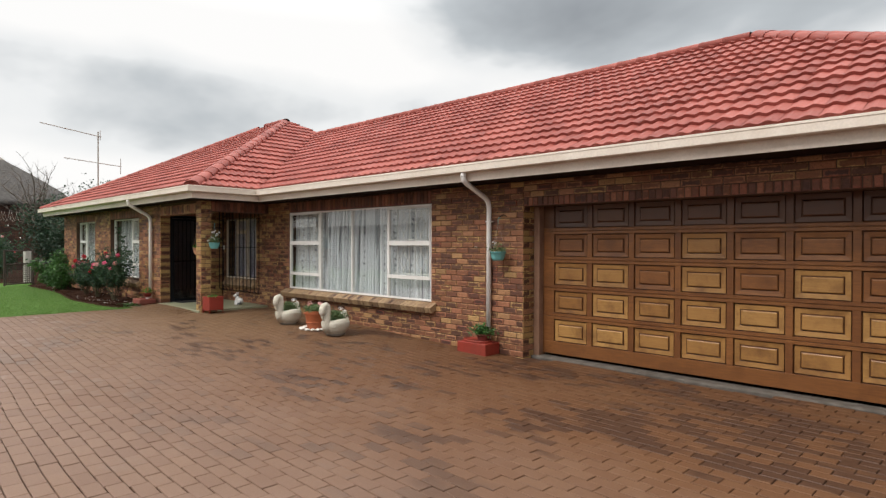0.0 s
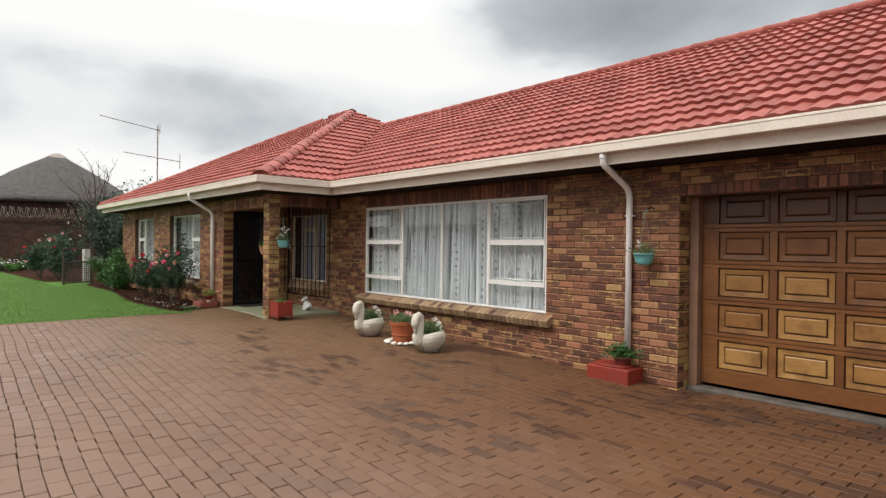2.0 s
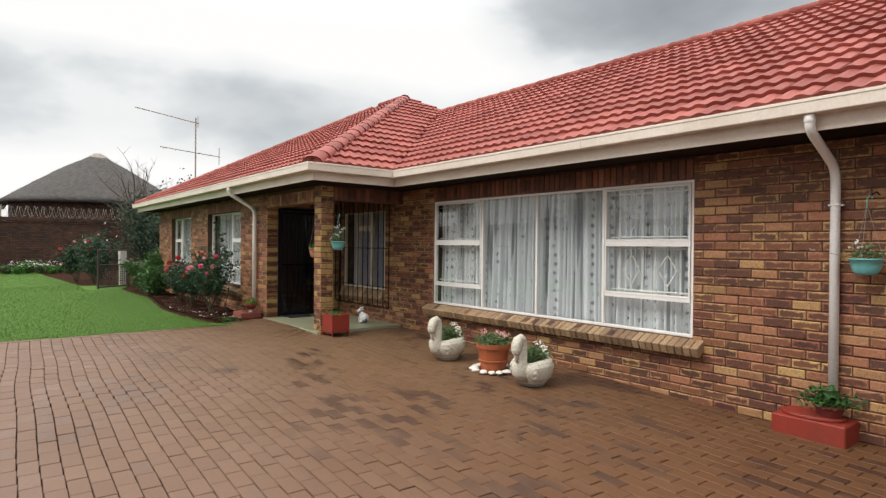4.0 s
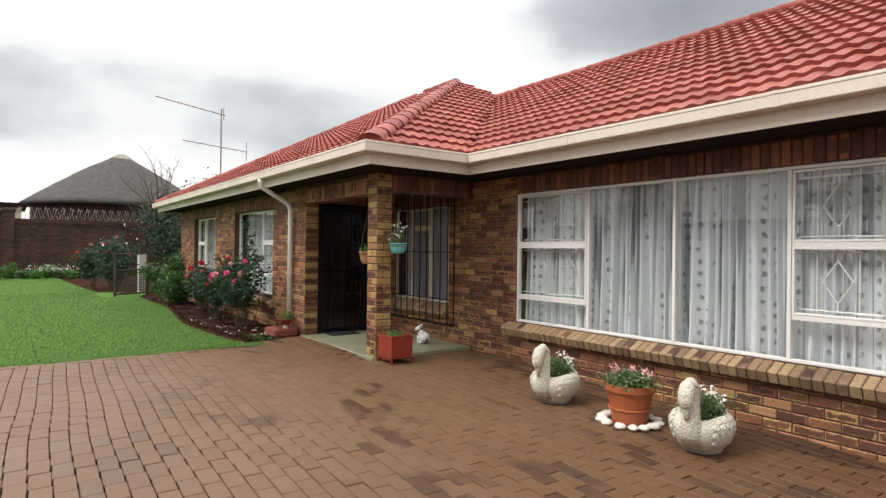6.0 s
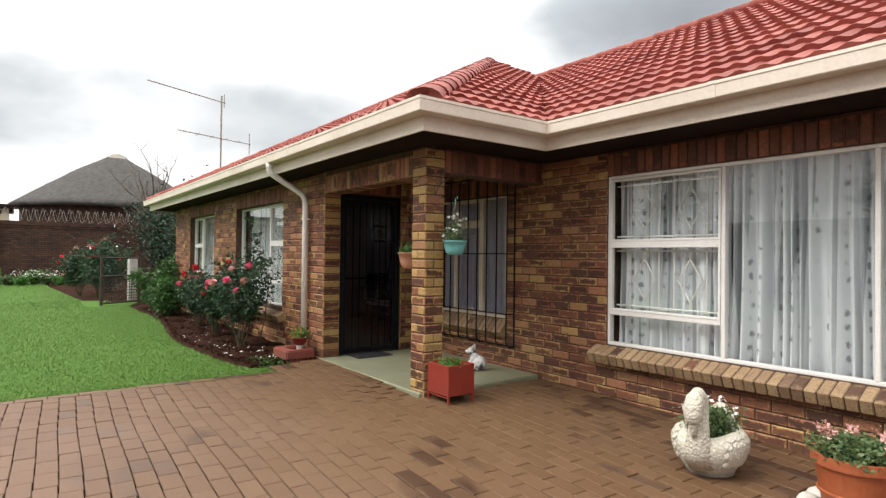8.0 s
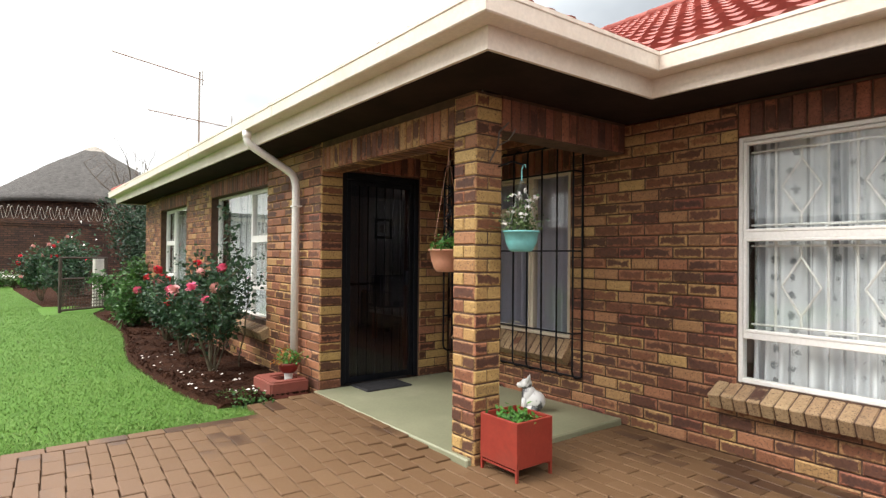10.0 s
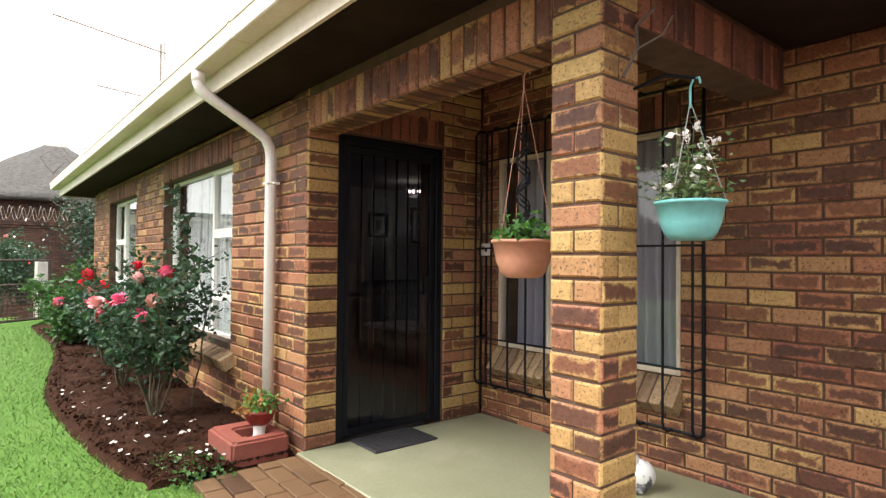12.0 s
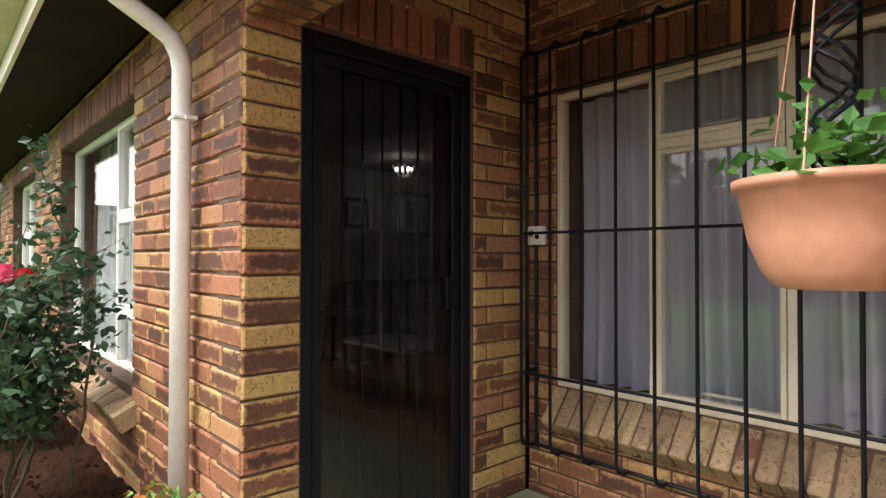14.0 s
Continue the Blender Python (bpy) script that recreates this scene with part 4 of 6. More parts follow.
jamb = tagged(part("garage_frame", box(box(boxed(6.205, 0.20, -0.2, GX0 - 0.004, 0.36, 2.04, 0.006), GX1 + 0.004, 0.20, -0.2, 11.5, 0.36, 2.04, 0.006), 6.205, 0.20, 2.045, 11.5, 0.36, 2.10, 0.006), mottled("brown_frame_paint", (0.20, 0.105, 0.065), (0.27, 0.15, 0.095), 5.0, 0.6)), "brown painted garage door frame", "frame", kind="structure")
tagged(part("garage_threshold", boxed(6.2, 0.14, -0.30, 11.5, 0.34, -0.165, 0.02), mottled("dirty_concrete", (0.06, 0.05, 0.04), (0.14, 0.12, 0.10), 7.0, 0.9, 60.0, 0.5, dirt=(0.06, 0.045, 0.035))), "worn concrete threshold under the garage door", "threshold", kind="structure")


# ---- ground, paving, lawn, bed ----
def sheet(name, xs, ys, zf, material, label, category):
    vs = [(x, y, zf(x, y)) for y in ys for x in xs]
    n = len(xs)
    fs = [(j * n + i, j * n + i + 1, (j + 1) * n + i + 1, (j + 1) * n + i) for j in range(len(ys) - 1) for i in range(n - 1)]
    return tagged(part(name, mesh_of(name, vs, fs, material, None, True), material), label, category, kind="structure")


def turf_build(n, l, p):
    g = tex(n, l, 55.0, 6.0, 0.8, space="Position")
    c = ramp(n, l, g, ((0.25, (0.045, 0.105, 0.013)), (0.5, (0.066, 0.145, 0.02)), (0.8, (0.095, 0.185, 0.03))))
    c = mix(n, l, ramp(n, l, tex(n, l, 1.1, 5.0, 0.6, space="Position"), ((0.4, grey(0.0)), (0.75, grey(0.45)))), c, (0.095, 0.165, 0.03))
    l.new(c, p.inputs["Base Color"])
    bump(n, l, p, g, 0.5, 0.015)


M_TURF = mat("mown_turf", turf_build, 0.85, 0.0, 0.2)
LAWN_X = -2.82


def base_z(x, y):
    return ground_z(x) - 0.045 - (0.0 if x > -3.2 else 0.005)


reach = [-3000, -600, -120, -40, -20, -12, -8, -5, -3.4, -3.0, -2.0, 0, 0.5, 1, 2, 3, 4, 5, 6, 6.2, 7, 9, 12, 16, 30, 120, 600, 3000]
reach_y = [-3000, -600, -120, -40, -20, -12, -8, -5, -3, -2, -1, 0, 4, 8, 12, 20, 40, 120, 600, 3000]
tagged(sheet("ground", reach, reach_y, base_z, M_JOINT, "bare sandy ground under and round the garden", "ground"), kind="structure")


def bed_edge(x):
    """The line between lawn and flower bed along the wing."""
    if x > -3.17:
        return -2.27
    return -2.62 + 0.10 * math.sin(0.9 * (x + 4)) + (0.05 * (-x - 6) if x < -6 else 0.0) - (0.35 * max(0.0, (x + 3.9)) ** 1.5 * -0.35 if x > -3.9 else 0)


def bed2_edge(x):
    """The near edge of the bed by the far wire frame."""
    return -3.05 - 0.03 * (x + 14)


lx = [LAWN_X + 0.018 - 0.3 * k for k in range(0, 77)]
vs, fs = [], []
for x in lx:
    top = bed_edge(x) if x > -12.6 else min(-1.0, bed_edge(-12.6) + 0.35 * (-12.6 - x))
    if x < -14.6:
        top = -3.15 - 0.06 * min(-14.6 - x, 8.0)
    for k in range(13):
        vs.append((x, -30 + (top + 30) * (k / 12) ** 0.6, -0.012 + 0.006 * math.sin(0.8 * x)))
fs = [(i * 13 + k, i * 13 + k + 1, (i + 1) * 13 + k + 1, (i + 1) * 13 + k) for i in range(len(lx) - 1) for k in range(12)]
lawn = tagged(part("lawn", mesh_of("lawn", vs, [q[::-1] for q in fs], M_TURF, None, True), M_TURF), "bright green mown lawn", "lawn", kind="structure")

# soil of the beds
vs, fs = [], []
nx, ny = 190, 26
for i in range(nx + 1):
    x = -3.165 - 22.0 * (i / nx) ** 1.4
    y0 = (bed_edge(x) if x > -12.6 else bed_edge(-12.6)) if x > -14.0 else -3.25 - 0.06 * min(-14.0 - x, 8.0)
    y0 -= 0.02
    y1 = -1.55 if x > -11.4 else 5.0
    if x > -3.22:
        y1 = -1.95 - (x + 3.22) * 1.6
    for k in range(ny + 1):
        q = k / ny
        y = y0 + (y1 - y0) * q
        h = -0.045 + 0.075 * min(1.0, q * 6) + 0.03 * noise.noise((x * 3.1, y * 3.1, 0)) * min(1, q * 5) + 0.022 * noise.noise((x * 11, y * 11, 3)) * min(1, q * 5)
        if x > -3.4:
            h = min(h, 0.03 - 0.075 * max(0.0, q * 3 - 2) * min(1.0, (x + 3.4) * 4))
        vs.append((x, y, h))
fs = [(i * (ny + 1) + k, (i + 1) * (ny + 1) + k, (i + 1) * (ny + 1) + k + 1, i * (ny + 1) + k + 1) for i in range(nx) for k in range(ny)]
tagged(part("flower_bed", mesh_of("flower_bed", vs, fs, M_SOIL), M_SOIL), "dark red-brown soil of the flower bed", "flower bed", kind="structure")

# clods and fallen petals
rnd = random.Random(31)
clods, petals = Joined(), Joined()
CLOD_V = [(-1, -1, -0.5), (1, -0.8, -0.5), (0.8, 1, -0.5), (-0.9, 0.9, -0.5), (-0.5, -0.4, 0.5), (0.6, -0.5, 0.4), (0.4, 0.6, 0.6), (-0.6, 0.5, 0.3)]
CLOD_F = [(4, 5, 6, 7), (0, 1, 5, 4), (1, 2, 6, 5), (2, 3, 7, 6), (3, 0, 4, 7)]
for _ in range(4200):
    x = -3.2 - 8.5 * rnd.random() ** 1.7
    y = rnd.uniform(bed_edge(x) + 0.05, -1.62)
    clods.add(CLOD_V, CLOD_F, Matrix.Translation((x, y, 0.03)) @ pose(0, 0, 0, rnd.uniform(0, 90), rnd.uniform(0, 90), rnd.uniform(0, 360)) @ Matrix.Scale(rnd.uniform(0.004, 0.013), 4))
for _ in range(60):
    x = -3.3 - 3.2 * rnd.random() ** 1.2
    y = rnd.uniform(bed_edge(x) + 0.1, -1.9)
    petals.add([(-1, -0.7, 0), (0.9, -0.8, 0.25), (1, 0.8, 0.1), (-0.8, 0.9, 0.3)], [(0, 1, 2, 3)], Matrix.Translation((x, y, 0.055)) @ pose(0, 0, 0, rnd.uniform(-30, 30), rnd.uniform(-30, 30), rnd.uniform(0, 360)) @ Matrix.Scale(rnd.uniform(0.007, 0.018), 4))
o = clods.done("soil_clods", M_SOIL, None)
tagged(o, "loose clods of dark soil in the bed", "soil", kind="stuff")
o = petals.done("fallen_petals", mottled("white_petal", (0.5, 0.46, 0.42), (0.66, 0.62, 0.57), 20.0, 0.8), None)
tagged(o, "fallen white petals on the soil", "petals", kind="stuff")

# grass blades
rng = np.random.default_rng(5)


def grass(count, x_range, power, y_lo, height, name):
    x = x_range[0] + (x_range[1] - x_range[0]) * rng.random(count) ** power
    top = np.array([bed_edge(a) if a > -12.6 else (-3.3 if a > -14.6 else -3.2 - 0.06 * min(-14.6 - a, 8.0)) for a in x])
    y = y_lo + (top - y_lo + 0.02) * rng.random(count)
    a = rng.random(count) * 2 * np.pi
    h = height * (0.5 + rng.random(count))
    w = 0.0025 + 0.0025 * rng.random(count)
    lean = rng.normal(0, 0.018, (count, 2))
    z = -0.014 + 0.006 * np.sin(0.8 * x)
    vv = np.empty((count, 3, 3))
    vv[:, 0] = np.c_[x - w * np.cos(a), y - w * np.sin(a), z]
    vv[:, 1] = np.c_[x + w * np.cos(a), y + w * np.sin(a), z]
    vv[:, 2] = np.c_[x + lean[:, 0], y + lean[:, 1], z + h]
    me = bpy.data.meshes.new(name)
    me.from_pydata(vv.reshape(-1, 3).tolist(), [], np.arange(3 * count).reshape(-1, 3).tolist())
    me.materials.append(M_BLADE)
    return tagged(new(name, me), "short green grass blades of the lawn", "grass", kind="stuff")


def blade_build(n, l, p):
    r = piece_random(n, l)
    c = ramp(n, l, r, ((0.0, (0.06, 0.135, 0.018)), (0.5, (0.088, 0.18, 0.028)), (0.85, (0.12, 0.22, 0.042)), (1.0, (0.20, 0.25, 0.08))))
    l.new(c, p.inputs["Base Color"])


M_BLADE = mat("grass_blade", blade_build, 0.6, 0.0, 0.3)
grass(130000, (LAWN_X + 0.015, -15.0), 1.7, -9.0, 0.019, "grass")
grass(100000, (LAWN_X + 0.015, -24.5), 1.0, -9.0, 0.023, "grass")

# porch slab
tagged(part("porch_floor", boxed(-3.12, -1.63, -0.08, -0.89, -0.045, 0.04, 0.01), M_SLAB), "pale green painted concrete porch floor", "floor", kind="structure")

# clay brick pavers with long joints along the house
pav = base("paving", (0, 0, 0), "brown clay brick paving in running bond", "paving", kind="structure")
PL, PW = 0.2405, 0.1218


def paver_data(w, d, c=0.004, h=0.05):
    v = []
    for inset, z in ((c, 0.0), (0.0, -c), (0.0, -h)):
        v += [(-w / 2 + inset, -d / 2 + inset, z), (w / 2 - inset, -d / 2 + inset, z), (w / 2 - inset, d / 2 - inset, z), (-w / 2 + inset, d / 2 - inset, z)]
    f = [(0, 1, 2, 3)]
    for a in (0, 4):
        f += [(a + k, a + 4 + k, a + 4 + (k + 1) % 4, a + (k + 1) % 4) for k in range(4)]
    return v, f


P_V, P_F = paver_data(PL - 0.007, PW - 0.006)
PAVER = mesh_of("paver", P_V, P_F, M_PAVER, [(0, 0)] * 12)
rest = Joined()
rnd = random.Random(77)
loose = 0
SKEW = Matrix.Translation((-1.0, -1.7, 0)) @ pose(0, 0, 0, 0, 0, -2.4) @ Matrix.Translation((1.0, 1.7, 0))
EDGE = LAWN_X + 0.137
for j in range(-98, 22):
    for i in range(-16, 62):
        at = SKEW @ Vector((i * PL + (j % 2) * PL / 2 + 0.03 * math.sin(j * 12.9), j * PW + 0.03, 0))
        x, y = at.x, at.y
        y += 0.012 * math.sin(1.3 * x + 0.4 * y) + 0.007 * math.sin(2.9 * x - 0.7 * y)
        edge = EDGE if y < -2.25 else (-3.10 if y < -1.58 else -0.885)
        if x + PL / 2 < edge + 0.035 or x > 13.4:
            continue
        if y > -0.10 and x < 6.2 + 0.1:
            continue
        if y > 0.09 or (y > -0.01 and (x < 6.32 or x > 11.4)):
            continue
        sl = 1.7 if 0 < x < 6.2 else 0.0
        # the paving rises a little to meet the porch floor
        rise = 0.034 * min(1.0, max(0.0, 1 - (-1.66 - y) / 0.7)) * min(1.0, max(0.0, (-1.0 - x) / 0.6)) if -3.2 < x and y < -1.55 else 0.0
        turn = pose(0, 0, 0, rnd.uniform(-0.6, 0.6), sl + rnd.uniform(-0.4, 0.4), -2.4 + rnd.uniform(-0.8, 0.8))
        if x - PL / 2 < edge:
            # cut to fit against the border
            w = x + PL / 2 - edge
            cv, cf = paver_data(w - 0.005, PW - 0.006)
            rest.add(cv, cf, Matrix.Translation((edge + w / 2, y, rise + rnd.uniform(-0.0035, 0.0025))) @ turn)
            continue
        place = Matrix.Translation((x, y, ground_z(x) + rise + rnd.uniform(-0.003, 0.002))) @ turn
        if -2.2 < x < 0.4 and -3.0 < y < -1.7 and loose < 300:
            PIECES.append((pav, "paver", PAVER, place))
            loose += 1
        else:
            rest.add(P_V, P_F, place)
# border course against the lawn
for k in range(62):
    y = -2.37 - k * PL
    rest.add(P_V, P_F, Matrix.Translation((LAWN_X + 0.075, y, rnd.uniform(-0.004, 0.004))) @ pose(0, 0, 0, rnd.uniform(-0.8, 0.8), 0, 90 + rnd.uniform(-1, 1)))
rest.done("paver_field", M_PAVER, pav)


# ---- closing wall on the street side ----
def far_brick_build(n, l, p):
    g, m, b = n.new("ShaderNodeNewGeometry"), n.new("ShaderNodeMapping"), n.new("ShaderNodeTexBrick")
    sep, com = n.new("ShaderNodeSeparateXYZ"), n.new("ShaderNodeCombineXYZ")
    l.new(g.outputs["Position"], sep.inputs[0])
    l.new(math_node(n, l, "ADD", sep.outputs[0], sep.outputs[1]), com.inputs[0])
    l.new(sep.outputs[2], com.inputs[1])
    l.new(com.outputs[0], b.inputs["Vector"])
    b.inputs["Scale"].default_value = 1.0
    b.inputs["Brick Width"].default_value, b.inputs["Row Height"].default_value, b.inputs["Mortar Size"].default_value = 0.232, 0.085, 0.012
    b.inputs["Color1"].default_value, b.inputs["Color2"].default_value, b.inputs["Mortar"].default_value = (0.105, 0.044, 0.027, 1), (0.038, 0.018, 0.014, 1), (0.018, 0.012, 0.01, 1)
    c = mix(n, l, ramp(n, l, tex(n, l, 1.4, 6.0, space="Position"), ((0.4, grey(0)), (0.7, grey(0.45)))), b.outputs["Color"], (0.13, 0.06, 0.03))
    c = mix(n, l, 0.7, c, ramp(n, l, tex(n, l, 3.0, 7.0, 0.75, space="Position", stretch=(1, 1, 5)), ((0.3, grey(0.45)), (0.7, grey(1.3)))), "MULTIPLY")
    l.new(c, p.inputs["Base Color"])
    bump(n, l, p, b.outputs["Fac"], 0.6, -0.01)


M_FARBRICK = mat("weathered_wall_brick", far_brick_build, 0.85)
tagged(part("wall_street", box(boxed(-26.0, -15.2, -0.2, 20.0, -15.0, 2.5), -26.0, -15.24, 2.5, 20.0, -14.96, 2.58, 0.01), M_FARBRICK), "plain brick boundary wall", "wall", kind="structure")
tagged(part("wall_far_east", boxed(20.0, -15.2, -0.3, 20.2, 20.0, 2.0), M_FARBRICK), "plain brick boundary wall", "wall", kind="structure")

# ---- greenery ----
rng = np.random.default_rng(11)


def leaf_material(name, dark, mid, light, rough=0.45):
    def build(n, l, p):
        r = piece_random(n, l)
        l.new(ramp(n, l, r, ((0.0, dark), (0.5, mid), (1.0, light))), p.inputs["Base Color"])
        out, t, mx = n["Material Output"], n.new("ShaderNodeBsdfTranslucent"), n.new("ShaderNodeMixShader")
        l.new(ramp(n, l, r, ((0.0, mid), (1.0, light))), t.inputs["Color"])
        mx.inputs[0].default_value = 0.25
        l.new(p.outputs[0], mx.inputs[1])
        l.new(t.outputs[0], mx.inputs[2])
        l.new(mx.outputs[0], out.inputs["Surface"])
    return mat(name, build, rough, 0.0, 0.4)


M_ROSELEAF = leaf_material("rose_leaf", (0.014, 0.036, 0.02), (0.026, 0.064, 0.032), (0.055, 0.115, 0.048))
M_FRESH = leaf_material("fresh_leaf", (0.035, 0.11, 0.02), (0.07, 0.20, 0.035), (0.13, 0.30, 0.06))
M_DUSKY = leaf_material("dusky_leaf", (0.012, 0.030, 0.016), (0.022, 0.05, 0.026), (0.045, 0.085, 0.045))
M_MIDLEAF = leaf_material("garden_leaf", (0.022, 0.062, 0.018), (0.045, 0.12, 0.028), (0.085, 0.19, 0.045))
M_SPRIG = leaf_material("sprig_leaf", (0.05, 0.10, 0.035), (0.10, 0.16, 0.06), (0.19, 0.24, 0.10))
M_ORANGELEAF = leaf_material("orange_leaf", (0.16, 0.12, 0.02), (0.30, 0.16, 0.03), (0.42, 0.14, 0.04))
M_STEM = mottled("green_brown_stem", (0.06, 0.045, 0.025), (0.10, 0.085, 0.045), 20.0, 0.8)
M_TWIG = mottled("bare_twig_bark", (0.10, 0.08, 0.065), (0.16, 0.13, 0.11), 10.0, 0.9)
M_PETALW = mottled("white_flower", (0.75, 0.72, 0.70), (0.82, 0.80, 0.78), 20.0, 0.7)
M_PETALP = mottled("pale_pink_flower", (0.62, 0.30, 0.28), (0.72, 0.42, 0.38), 20.0, 0.7)


def bloom_material(name, a, b):
    def build(n, l, p):
        l.new(ramp(n, l, tex(n, l, 25.0), ((0.3, a), (0.7, b))), p.inputs["Base Color"])
    return mat(name, build, 0.55, 0.0, 0.3)


M_ROSERED = bloom_material("red_rose", (0.55, 0.012, 0.03), (0.72, 0.03, 0.06))
M_ROSEPINK = bloom_material("pink_rose", (0.70, 0.08, 0.22), (0.85, 0.24, 0.36))
M_ROSEPALE = bloom_material("faded_pink_rose", (0.62, 0.27, 0.26), (0.72, 0.42, 0.40))


def leaves_at(points, size, material, name, parent, spread=0.0, droop=0.35):
    """One mesh of folded leaves, one at each point."""
    p = np.asarray(points, float)
    n = len(p)
    p = p + rng.normal(0, 1, (n, 3)) * spread
    d = rng.normal(0, 1, (n, 3))
    d[:, 2] = d[:, 2] * 0.6 - droop
    d /= np.linalg.norm(d, axis=1)[:, None]
    side = np.cross(d, rng.normal(0, 1, (n, 3)))
    side /= np.linalg.norm(side, axis=1)[:, None] + 1e-9
    up = np.cross(side, d)
    s = size * (0.6 + 0.8 * rng.random(n))[:, None]
    vv = np.stack([p, p + s * (0.45 * d + 0.33 * side + 0.10 * up), p + s * 0.8 * d + s * 0.2 * side * 0.6 + 0.02 * s * up, p + s * d - 0.05 * s * up, p + s * 0.8 * d - s * 0.2 * side * 0.6 + 0.02 * s * up, p + s * (0.45 * d - 0.33 * side + 0.10 * up)], 1).reshape(-1, 3)
    k = np.arange(n)[:, None] * 6
    faces = np.concatenate([k + np.array([[0, 1, 2, 3]]), k + np.array([[0, 3, 4, 5]])]).tolist()
    me = bpy.data.meshes.new(name)
    me.from_pydata(vv.tolist(), [], faces)
    me.materials.append(material)
    ob = part(name, me, material, parent)
    ob["kind"] = "stuff"
    return ob


def bloom_mesh(material, r=0.055):
    vs, fs = [], []
    rnd = random.Random(3)
    for ring, (count, out, tall, tilt) in enumerate(((3, 0.25, 0.9, 8), (5, 0.5, 0.85, 22), (6, 0.8, 0.65, 45), (7, 1.0, 0.42, 68))):
        for k in range(count):
            m = pose(0, 0, 0, 0, 0, 360 * k / count + 31 * ring + rnd.uniform(-8, 8)) @ Matrix.Translation((out * r * 0.35, 0, 0)) @ pose(0, 0, 0, 0, tilt, 0)
            b = len(vs)
            for j in range(4):
                for i in range(4):
                    a = (i / 3 - 0.5) * (1.7 - 0.25 * ring) * (0.55 + 0.45 * math.sin(math.pi * (0.15 + 0.7 * j / 3)))
                    vs.append(tuple(m @ Vector((0.25 * r * math.cos(a * 1.4) - (0.18 * r if j == 3 else 0) * -1, r * 0.62 * a, tall * r * j / 3 * 1.15))))
            fs += [(b + j * 4 + i, b + j * 4 + i + 1, b + j * 4 + i + 5, b + j * 4 + i + 4) for j in range(3) for i in range(3)]
    return mesh_of("bloom", vs, fs, material, None, True)


BLOOMS = [bloom_mesh(M_ROSERED), bloom_mesh(M_ROSEPINK), bloom_mesh(M_ROSEPALE)]


def cane(bm, rnd, start, way, length, radius, bend=0.5, step=7):
    pts = [Vector(start)]
    d = Vector(way).normalized()
    for k in range(step):
        d = (d + Vector((rnd.uniform(-0.25, 0.25), rnd.uniform(-0.25, 0.25), bend * 0.12))).normalized()
        pts.append(pts[-1] + d * length / step)
    tube(bm, pts, [radius * (1 - 0.7 * k / step) for k in range(step + 1)], 6)
    return pts


def rose_bush(x, y, height, width, blooms, label, seed, leaf=0.052, count=3600, shoot=None, weights=(0, 1, 2)):
    t = base("rose_bush", (x, y, 0.02), label, "rose bush", "rose bushes in the bed")
    rnd = random.Random(seed)
    spots, tips = [], []
    for k in range(9):
        stems = bmesh.new()
        a = 2 * math.pi * k / 9 + rnd.uniform(-0.3, 0.3)
        out = rnd.uniform(0.25, 0.8) * width / height
        main = cane(stems, rnd, (0.03 * math.cos(a), 0.03 * math.sin(a), 0), (out * math.cos(a), out * math.sin(a), 1), height * rnd.uniform(0.55, 0.85), 0.011)
        for q in range(3, len(main)):
            for _ in range(2):
                w = (rnd.uniform(-1, 1), rnd.uniform(-1, 1), rnd.uniform(0.1, 1.0))
                twig = cane(stems, rnd, main[q], w, height * rnd.uniform(0.16, 0.32), 0.005, 0.6, 5)
                spots += twig[1:]
                tips.append(twig[-1])
        spots += main[3:]
        tips.append(main[-1])
        part("stem", stems, M_STEM, t)
    if shoot:
        stems = bmesh.new()
        long = cane(stems, rnd, (-0.05, 0.30, 0.0), shoot, 1.85, 0.009, 0.5, 14)
        spots += [p for p in long[5:] for _ in range(4)]
        part("stem", stems, M_STEM, t)
    idx = rng.integers(0, len(spots), count)
    leaves_at(np.array([tuple(p) for p in spots])[idx], leaf, M_ROSELEAF, "leaves", t, 0.045)
    tips.sort(key=lambda p: -(0.45 * p.z - 0.6 * p.y + rnd.uniform(0, 0.9)))
    for n in range(min(blooms, len(tips))):
        p = tips[n]
        o = part("bloom", BLOOMS[weights[n % len(weights)]], M_ROSERED, t)
        o.location = p + Vector((0, -0.01, 0.01))
        o.rotation_euler = (rnd.uniform(-0.2, 1.0), rnd.uniform(-0.6, 0.6), rnd.uniform(0, 6))
        o.scale = (1, 1, 1)
    return t


rose_bush(-4.66, -2.1, 1.36, 0.56, 10, "rose bush with pink and red blooms beside the window", 4, leaf=0.056, shoot=(0.04, 0.06, 1.0), count=3000, weights=(1, 2, 1, 0, 1, 2))
rose_bush(-5.95, -2.1, 1.12, 0.5, 6, "rose bush with deep red blooms in the bed", 7, count=2600, weights=(0, 1, 1, 0, 2))
rose_bush(-7.3, -2.0, 1.02, 0.7, 5, "leafy rose bush with red blooms under the windows", 9, count=3000, weights=(0, 0, 1))


